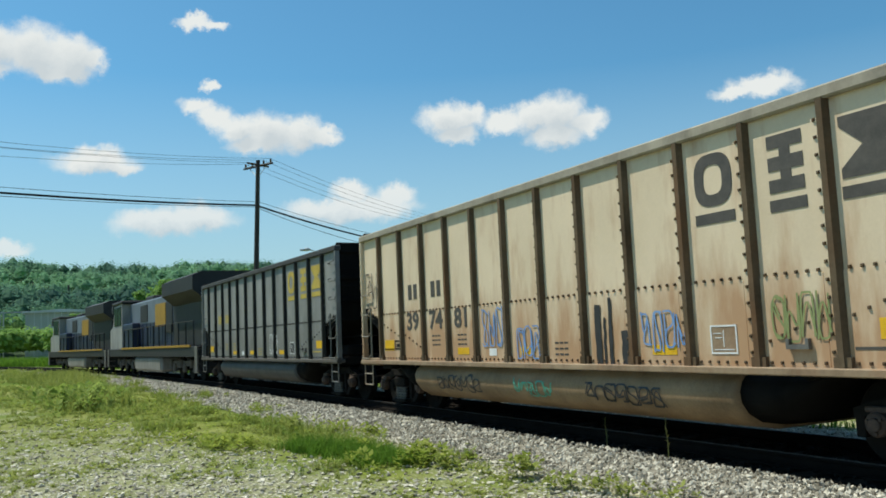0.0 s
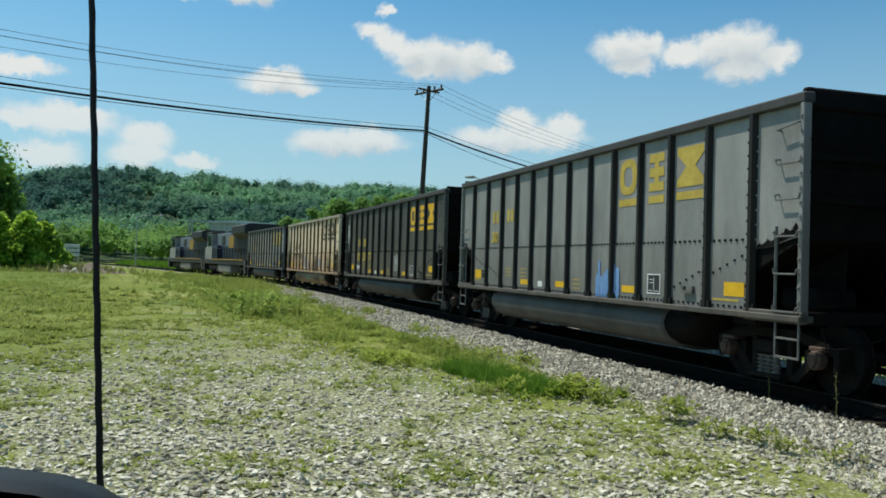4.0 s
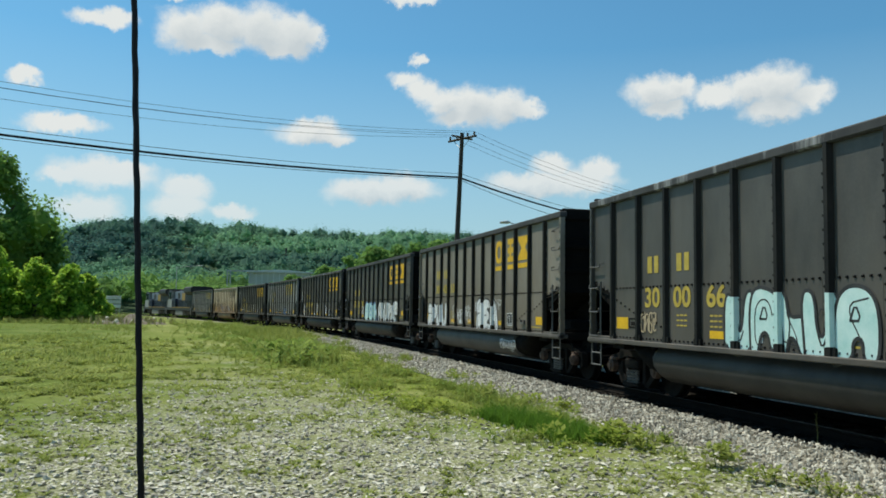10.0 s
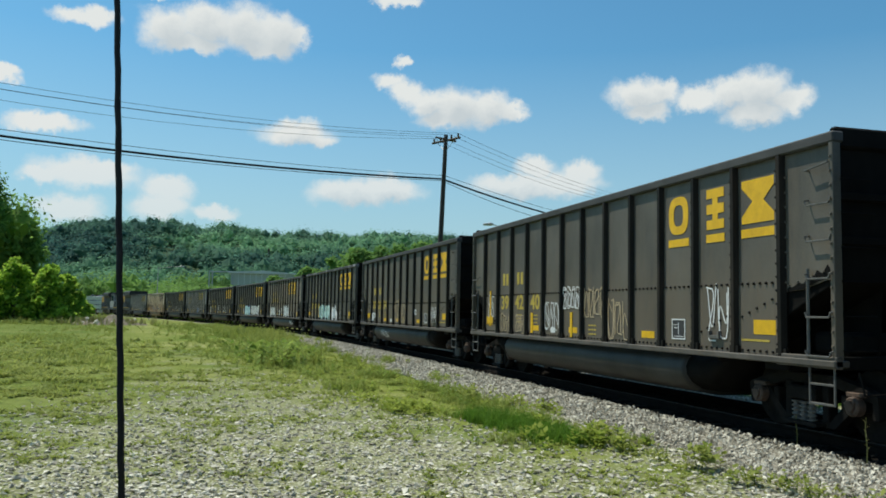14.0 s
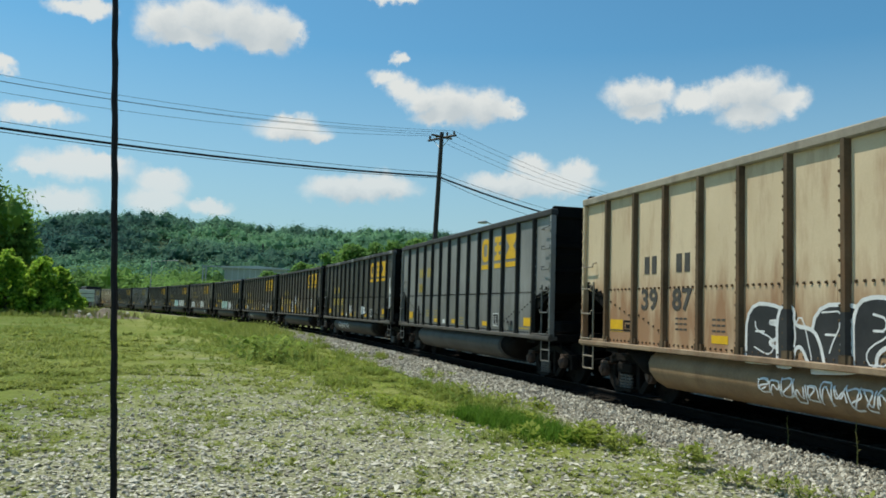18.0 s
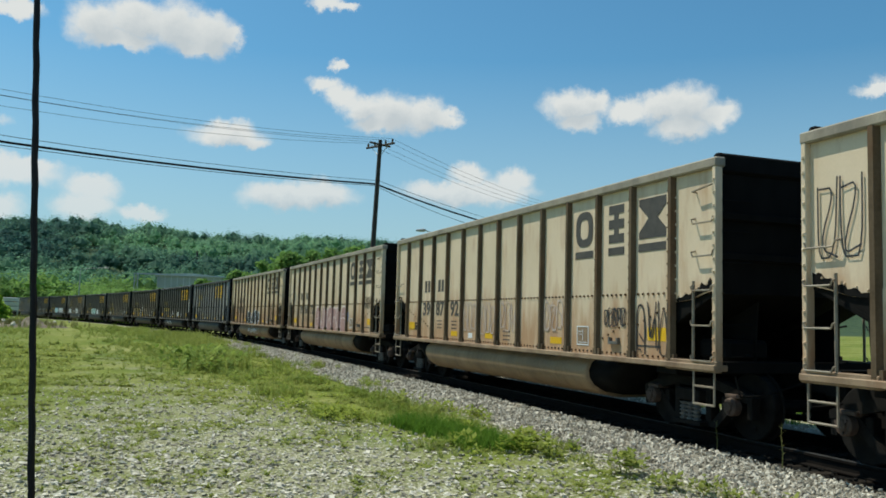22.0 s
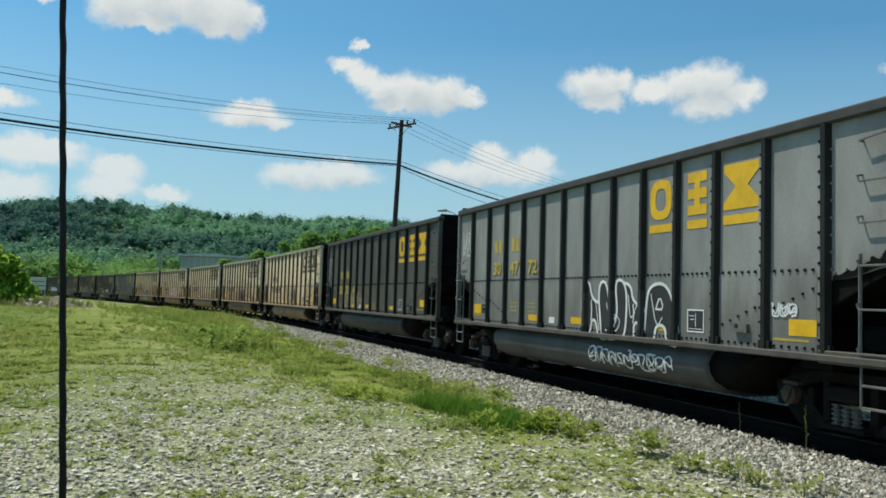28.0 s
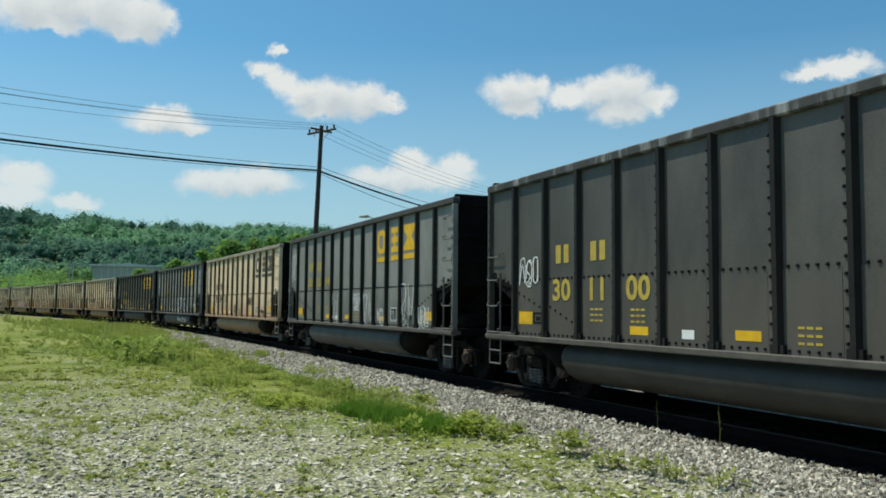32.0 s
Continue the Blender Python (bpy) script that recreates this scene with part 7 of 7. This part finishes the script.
def build_woods():
    rng = np.random.default_rng(12)
    n = 4200
    az = np.radians(rng.uniform(-34, 30, n))
    d = 262 + 330 * rng.random(n) ** 0.9
    x, y = -d * np.tan(az), d
    z = land(x, y)
    h = rng.uniform(6.0, 12.5, n)
    sp = h * rng.uniform(0.48, 0.66, n)
    # the leaf colour of these woods has distance haze painted in
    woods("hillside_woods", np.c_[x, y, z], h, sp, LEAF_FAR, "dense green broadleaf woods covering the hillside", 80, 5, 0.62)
    n = 780
    az = np.radians(rng.uniform(-24, 24, n))
    d = rng.uniform(165, 262, n)
    x, y = -d * np.tan(az), d
    keep = ~((x > -18) & (x < 14) & (y > 217) & (y < 242)) & (centre_off(x, y) > 9)
    x, y = x[keep], y[keep]
    h = rng.uniform(6.5, 13.5, len(x)) * np.clip(y / 230, 0.7, 1.05)
    h = np.where((x > -20) & (x < 16) & (y < 220), np.minimum(h, 8.0) * 0.95, h)
    woods("lower_tree_line", np.c_[x, y, land(x, y)], h, h * rng.uniform(0.4, 0.55, len(x)), LEAF_MID, "lighter green trees along the foot of the hill", 230, 6, 0.45)

    n = 260
    az = np.radians(rng.uniform(2, 22, n))
    d = rng.uniform(112, 170, n)
    x, y = -d * np.tan(az), d
    keep = (centre_off(x, y) > 6) & (x < -16)
    x, y = x[keep], y[keep]
    h = rng.uniform(2.0, 4.5, len(x))
    woods("trackside_scrub", np.c_[x, y, land(x, y)], h, h * rng.uniform(0.5, 0.7, len(x)), LEAF_MID, "low green scrub beyond the track", 160, 9, 0.3)


build_woods()
for k, (az, d, h, w) in enumerate([(-5.4, 150, 11.0, 4.2), (-7.2, 142, 12.5, 4.6), (-8.6, 150, 13.6, 4.8), (-9.9, 138, 12.8, 4.4), (-11.3, 128, 12.4, 4.6), (-12.6, 135, 13.0, 4.4), (-14.6, 120, 11.0, 4.0), (-16.4, 125, 11.2, 4.2), (-3.6, 165, 10.0, 4.0), (-1.6, 175, 8.5, 3.6)]):
    a = radians(az)
    tree("roadside_tree", -d * math.sin(a), d * math.cos(a), h, w, LEAF_MID, "leafy green tree beyond the track", "tree", "trees beyond the track", 3200, 0.42, 40 + k)
for k, (x, y, h, w) in enumerate([(-31.2, 104, 18.3, 7.6), (-41.5, 106, 20.0, 8.0), (-26.6, 108, 12.2, 3.9), (-50, 101, 18.5, 7.4)]):
    tree("dark_tree", x, y, h, w, LEAF_DARK, "tall dark green tree behind the bushes", "tree", "dark trees", 11000, 0.30, 60 + k, 0.03)
for k, (x, y, h, w) in enumerate([(-15.9, 84, 3.0, 1.5), (-16.9, 84.5, 4.6, 2.0), (-18.2, 83, 5.5, 2.3), (-19.6, 85, 4.3, 2.2), (-21.1, 83, 5.9, 2.5), (-23.0, 84, 4.8, 2.4), (-24.9, 83, 7.2, 3.1), (-27.9, 84, 8.0, 3.5), (-31, 83, 6.4, 3.3), (-34.8, 82, 5.4, 3.3)]):
    tree("bush", x, y, h, w, LEAF_NEAR, "bright green leafy bush at the meadow's edge", "bush", "bushes at the meadow's edge", 5200, 0.20, 80 + k, 0.04, True)


def dirt_pile():
    rng = np.random.default_rng(17)
    x, y = -12.3, 79.0
    t = thing("dirt_pile", "low pile of pale dirt and rubble overgrown with weeds", "dirt pile", at=pose(x, y, float(land(x, y)) - 0.05))
    n = 26
    gx, gy = np.meshgrid(np.linspace(-3.4, 3.4, n), np.linspace(-1.6, 1.6, n))
    r = np.hypot(gx / 3.4, gy / 1.6)
    gz = np.clip(1 - r, 0, 1) ** 0.8 * (0.75 + 0.35 * np.sin(gx * 2.1 + 0.5)) + 0.12 * hash_noise(gx, gy, 1.6, 3.3) * (r < 1)
    i = (np.arange(n - 1)[:, None] * n + np.arange(n - 1)[None]).ravel()
    part("mound", joined("mound", np.stack([gx, gy, gz], -1).reshape(-1, 3), np.stack([i, i + 1, i + n + 1, i + n], 1), DIRT), DIRT, t, "pale crumbly dirt")
    tufts, tf = blade_bases(seed=13)
    m = 160
    a = np.c_[rng.normal(0, 1.7, m), rng.normal(0, 0.8, m)]
    h = rng.uniform(0.3, 0.95, m)
    ob = scatter("dry_growth", tufts, tf, np.c_[a, np.full(m, 0.15)], np.c_[h * 0.6, h * 0.6, h], DRY, "dry brown and green stems", "", tilt=0.25, seed=44)
    ob.parent = t
    bases, f = stone_bases(6, 15)
    q = np.c_[rng.normal(0, 1.6, 26), rng.normal(0, 0.7, 26), rng.uniform(0.2, 0.6, 26)]
    s = rng.uniform(0.1, 0.28, (26, 1)) * np.ones((1, 3))
    ob = scatter("rubble", bases, f, q, s, STONE, "pale lumps of rubble", "", seed=45)
    ob.parent = t


dirt_pile()


# ---- poles, wires and far buildings ----
def sagging(a, b, sag, n=18):
    a, b = Vector(a), Vector(b)
    return [a.lerp(b, k / n) - Vector((0, 0, 4 * sag * (k / n) * (1 - k / n))) for k in range(n + 1)]


def utility_pole(x, y, top, lean, along_wire, label, arm=True):
    t = thing("utility_pole", label, "utility pole", "utility poles", pose(x, y, 0))
    bm = bmesh.new()
    rod(bm, [(-lean * 0.5, 0, -0.3), (lean * 0.5, 0, top / 2), (lean, 0, top)], [0.16, 0.14, 0.11], 12)
    part("pole", bm, POLE_WOOD, t, "dark tarred wooden pole")
    if arm:
        c, s = math.cos(along_wire), math.sin(along_wire)
        bm = bmesh.new()
        rod(bm, [(lean - 1.15 * s, 1.15 * c, top - 0.32), (lean + 1.15 * s, -1.15 * c, top - 0.32)], 0.065, 4)
        part("crossarm", bm, POLE_WOOD, t)
        bm = bmesh.new()
        rod(bm, [(lean - 0.75 * c, -0.75 * s, top - 0.25), (lean + 0.75 * c, 0.75 * s, top - 0.25)], 0.06, 4)
        part("crossarm", bm, POLE_WOOD, t)
        for k in (-1.0, -0.45, 0.45, 1.0):
            bm = bmesh.new()
            px, py = lean - k * s, k * c
            rod(bm, [(px, py, top - 0.28), (px, py, top - 0.18), (px, py, top - 0.06)], [0.03, 0.065, 0.04], 8)
            part("insulator", bm, PORCELAIN, t)
        bm = bmesh.new()
        rod(bm, [(lean * 0.9, 0.2, top - 1.5), (lean * 0.9, 0.2, top - 0.75)], 0.0 + 0.07, 8)
        part("cutout", bm, GALV, t, "small grey fuse cutout")
        bm = bmesh.new()
        for k in (-0.7, 0.7):
            rod(bm, [(lean * 0.93, 0, top - 0.95), (lean - k * s, k * c, top - 0.36)], 0.02, 4)
        part("brace", bm, GALV, t)
    return t


POLE_TOP = 11.6
utility_pole(9.75, 44.9, POLE_TOP, 0.42, math.atan2(23, 42), "dark leaning wooden utility pole with crossarms beyond the train")
utility_pole(-32, 22, POLE_TOP, 0.1, math.atan2(23, 42), "dark wooden utility pole at the lot's far side")
utility_pole(34, 67.8, POLE_TOP, 0.1, math.atan2(22.8, 24), "dark wooden utility pole further along the line")
WIRES = [  # left end, middle, right end: sideways shift, height, sag on the left and on the right, radius
    (-1.0, POLE_TOP - 0.06, 1.65, 0.55, 0.008), (-0.45, POLE_TOP - 0.06, 1.75, 0.62, 0.008), (0.45, POLE_TOP - 0.06, 1.55, 0.6, 0.008), (1.0, POLE_TOP - 0.06, 1.85, 0.7, 0.008),
    (0.12, 9.14, 1.0, 0.55, 0.05), (0.16, 9.05, 1.05, 0.95, 0.014), (-0.1, 9.3, 0.95, 0.45, 0.012),
]
for shift, z, sag_l, sag_r, r in WIRES:
    for (ex, ey), sag, ang in (((-32, 22), sag_l, math.atan2(23, 42)), ((34, 67.8), sag_r, math.atan2(22.8, 24))):
        bm = bmesh.new()
        c, s = math.cos(math.atan2(23, 42)), math.sin(math.atan2(23, 42))
        lift = 0.4 if abs(z - POLE_TOP) < 0.2 else 0.32
        a = (9.75 + lift - shift * s, 44.9 + shift * c, z)
        b = (ex + 0.1 - shift * math.sin(ang), ey + shift * math.cos(ang), z)
        rod(bm, sagging(a, b, sag), r, 6)
        tagged(new("overhead_wire", mesh_of("overhead_wire", bm, WIRE)), "thick black telephone cable strung between poles" if r > 0.03 else "thin black overhead wire strung between poles", "wire", "overhead wires")


def street_lamp(x, y, top, reach, label):
    t = thing("street_lamp", label, "street lamp", "street lamps", pose(x, y, float(land(x, y))))
    z = top - float(land(x, y))
    bm = bmesh.new()
    rod(bm, [(0, 0, -0.2), (0, 0, z * 0.5), (0, 0, z - 0.25)], [0.1, 0.08, 0.06], 10)
    part("pole", bm, GALV, t)
    bm = bmesh.new()
    rod(bm, [(0, 0, z - 0.4), (reach * 0.4, 0, z - 0.12), (reach * 0.8, 0, z)], 0.035, 8)
    part("arm", bm, GALV, t)
    bm = bmesh.new()
    e = reach
    rod(bm, [(e * 0.78, 0, z + 0.02), (e * 0.78 + math.copysign(0.2, e), 0, z + 0.03), (e * 0.78 + math.copysign(0.75, e), 0, z - 0.02)], [0.06, 0.13, 0.07], 10)
    part("lamp_head", bm, GALV, t, "pale grey cobra-head lamp")


street_lamp(17.6, 58.0, 8.15, -1.1, "grey street lamp beyond the train")
street_lamp(-15.8, 150.0, 8.9, 4.6, "grey street lamp with a long arm near the hill")


def far_pole():
    x, y = 6.4, 380.0
    z = float(land(x, y))
    t = thing("tall_pole", "dark bare pole standing on the wooded hillside", "pole", at=pose(x, y, z))
    bm = bmesh.new()
    rod(bm, [(0, 0, -1), (0, 0, 28.8 - z)], [0.5, 0.4], 8)
    part("shaft", bm, POLE_WOOD, t)


far_pole()


def warehouse():
    t = thing("warehouse", "low pale metal warehouse with a flat grey roof", "building", at=pose(2.3, 232, 0))
    bm = bmesh.new()
    block(bm, -8, 8, -6, 6, -0.5, 11.2)
    part("wall", bm, CONCRETE, t)
    bm = bmesh.new()
    prism(bm, [(-8.6, 11.2), (8.6, 11.2), (8.6, 11.5), (0, 12.0), (-8.6, 11.5)], "y", -6.6, 6.6)
    part("roof", bm, ROOF, t)
    for k in range(11):
        bm = bmesh.new()
        block(bm, -7.6 + k * 1.5, -7.45 + k * 1.5, -6.06, -6.0, 0, 11.2)
        part("wall_rib", bm, ROOF, t)
    g = thing("steel_gantry", "pale steel frame beside the warehouse", "gantry", at=pose(-9.6, 226, 0))
    for x in (-1.5, -0.7, 4.4):
        bm = bmesh.new()
        block(bm, x - 0.14, x + 0.14, -0.14, 0.14, -0.3, 11.5)
        part("post", bm, GALV, g)
    bm = bmesh.new()
    block(bm, -1.7, 4.6, -0.15, 0.15, 11.3, 11.65)
    part("beam", bm, GALV, g)
    for k in range(4):
        bm = bmesh.new()
        rod(bm, [(-1.4, 0, 1.5 + k * 2.5), (-0.8, 0, 4.0 + k * 2.5)], 0.06, 5)
        part("brace", bm, GALV, g)


warehouse()


def sign_board():
    t = thing("sign_board", "white sign of three wide boards on two posts", "sign", at=pose(-20.6, 118, 0.3))
    for k in range(3):
        part("board", block(bmesh.new(), -1.25, 1.25, -0.06, 0.06, 1.25 + k * 0.56, 1.72 + k * 0.56, 0.02), WHITE, t)
    for x in (-1.1, 1.1):
        bm = bmesh.new()
        block(bm, x - 0.07, x + 0.07, 0.0, 0.12, -0.4, 2.6)
        part("post", bm, GALV, t)


sign_board()


# ---- the vehicle beside the camera ----
def vehicle():
    v = thing("parked_car", "black parked car with a door mirror and a whip antenna", "car", at=pose(-0.31, 0.72, 0, 0, 0, -8))
    bm = bmesh.new()
    side = [(-0.02, 0.35), (0.0, 0.6), (-0.03, 0.9), (-0.12, 1.0), (-0.8, 1.05), (-1.5, 1.0), (-1.6, 0.9), (-1.64, 0.6), (-1.62, 0.35)]
    rings = []
    for y, k, dz in ((0.25, 1.0, 0.0), (1.0, 1.0, -0.02), (1.7, 0.98, -0.08), (2.0, 0.94, -0.2)):
        rings.append([bm.verts.new((x * k - 0.82 * (1 - k), y, max(z + dz if z > 0.7 else z, 0.3))) for x, z in side])
    for a, b in zip(rings, rings[1:]):
        for i in range(len(side)):
            bm.faces.new((a[i], a[(i + 1) % len(side)], b[(i + 1) % len(side)], b[i]))
    bm.faces.new(rings[0]), bm.faces.new(rings[-1][::-1])
    part("hood", bm, CAR_PAINT, v, "glossy black hood and fenders", smooth=True)
    bm = bmesh.new()
    prism(bm, [(-1.1, 0.32), (-1.1, 1.02), (0.24, 1.02), (0.24, 0.32)], "x", -0.09, 0.0)
    part("door", bm, CAR_PAINT, v, "black passenger door")
    part("lower_body", block(bmesh.new(), -1.63, -0.095, -3.05, 0.245, 0.33, 1.0, 0.07), CAR_PAINT, v, "glossy black lower body")
    bm = bmesh.new()
    prism(bm, [(0.22, 1.0), (-0.5, 1.43), (-1.0, 1.47), (-1.9, 1.45), (-2.75, 1.0)], "x", -1.50, -0.22)
    part("window_glass", bm, WINDOW, v, "dark tinted cabin glass")
    bm = bmesh.new()
    prism(bm, [(-0.42, 1.435), (-0.48, 1.46), (-1.0, 1.505), (-1.95, 1.48), (-2.02, 1.44), (-1.0, 1.475)], "x", -1.46, -0.26)
    part("roof", bm, CAR_PAINT, v)
    for x in (-1.515, -0.205):
        for ya, yb in ((0.24, -0.5), (-1.15, -1.15), (-2.72, -1.92)):
            part("pillar", rod(bmesh.new(), [(x, ya, 1.0), (x + (-0.03 if x > -1 else 0.03), yb, 1.45)], 0.035, 6), CAR_PAINT, v)
    for x in (-1.52, -0.13):
        for y in (1.32, -2.1):
            wheel = part("wheel", drum(bmesh.new(), (x, y, 0.33), (1, 0, 0), 0.21, 0.11, 20, 0.02), GALV, v, "silver alloy wheel")
            part("tyre", drum(bmesh.new(), (x, y, 0.33), (1, 0, 0), 0.33, 0.10, 28, 0.03), TYRE, wheel)
    for x in (-1.38, -0.28):
        part("headlight", block(bmesh.new(), x - 0.16, x + 0.16, 1.93, 2.02, 0.58, 0.70, 0.03), LENS, v, "clear headlight")
    bm = bmesh.new()
    rod(bm, [(-0.05, 0.0, 0.98), (0.02, 0.02, 1.2), (0.08, 0.03, 1.42)], 0.03, 8)
    mirror = part("door_mirror", bm, BLACK_PLASTIC, v, "black door mirror housing")
    bm = bmesh.new()
    n = 24
    rings = []
    for y, k in ((-0.02, 1.0), (0.0, 1.03), (0.05, 0.98), (0.09, 0.75), (0.11, 0.3)):
        ring = []
        for j in range(n):
            a = 2 * math.pi * j / n
            px, pz = math.copysign(abs(math.cos(a)) ** 0.55, math.cos(a)) * 0.15, math.copysign(abs(math.sin(a)) ** 0.6, math.sin(a)) * 0.105
            ring.append(bm.verts.new((0.10 + px * k, y, 1.476 + pz * k - 0.05 * max(px, 0) ** 1.2 * 3)))
        rings.append(ring)
    for a, b in zip(rings, rings[1:]):
        for j in range(n):
            bm.faces.new((a[j], a[(j + 1) % n], b[(j + 1) % n], b[j]))
    bm.faces.new(rings[-1])
    part("shell", bm, BLACK_PLASTIC, mirror, "rounded black shell", smooth=True)
    glass = bpy.data.materials.new("mirror_glass")
    glass.use_nodes = True
    q = glass.node_tree.nodes["Principled BSDF"]
    q.inputs["Metallic"].default_value, q.inputs["Roughness"].default_value, q.inputs["Base Color"].default_value = 1.0, 0.02, (0.8, 0.85, 0.9, 1)
    bm = bmesh.new()
    ring = []
    for j in range(n):
        a = 2 * math.pi * j / n
        ring.append(bm.verts.new((0.09 + math.copysign(abs(math.cos(a)) ** 0.55, math.cos(a)) * 0.125, -0.012, 1.470 + math.copysign(abs(math.sin(a)) ** 0.6, math.sin(a)) * 0.082)))
    bm.faces.new(ring)
    part("mirror_glass", bm, glass, mirror, "clear mirror glass")
    bm = bmesh.new()
    c, s = math.cos(radians(-8)), math.sin(radians(-8))
    pts = []
    for k in range(46):
        z = 0.96 + k * 0.032
        f = (z - 1.75) / 1.48
        az = radians(8.66 + 2.9 * f)
        wx, wy = -1.48 * math.sin(az) + 0.31 + 0.0007 * math.sin(k * 2.1), 1.48 * math.cos(az) - 0.72
        pts.append((c * wx + s * wy, -s * wx + c * wy, z))
    rod(bm, pts, [0.0058 - 0.001 * k / 45 + 0.0004 * (k % 2) for k in range(46)], 8)
    mast = part("antenna", bm, BLACK_PLASTIC, v, "thin black wound whip antenna")
    bm = bmesh.new()
    rod(bm, [(pts[0][0], pts[0][1], 0.92), (pts[0][0], pts[0][1], 0.99), (pts[0][0], pts[0][1], 1.03)], [0.03, 0.022, 0.012], 12)
    part("antenna_base", bm, BLACK_PLASTIC, mast)


vehicle()


# ---- motion ----
def motions():
    for ob, lag, base in TRAIN:
        walk(ob, [(float(t), on_track(g + lag, base)) for t, g in enumerate(GONE)])
    roll = np.interp(np.arange(0, 481) / 15, np.arange(33), GONE) / 0.457
    turns = {}
    for w in WHEELSETS:
        y = round(w.matrix_basis.translation.y, 3)
        if y not in turns:
            walk(w, [(k / 15, pose(0, y, 0.457, -math.degrees(a), 0, 0)) for k, a in enumerate(roll)])
            turns[y] = w.animation_data
        else:
            w.rotation_mode = "QUATERNION"
            w.animation_data_create()
            w.animation_data.action = turns[y].action
            w.animation_data.action_slot = turns[y].action_slot


motions()
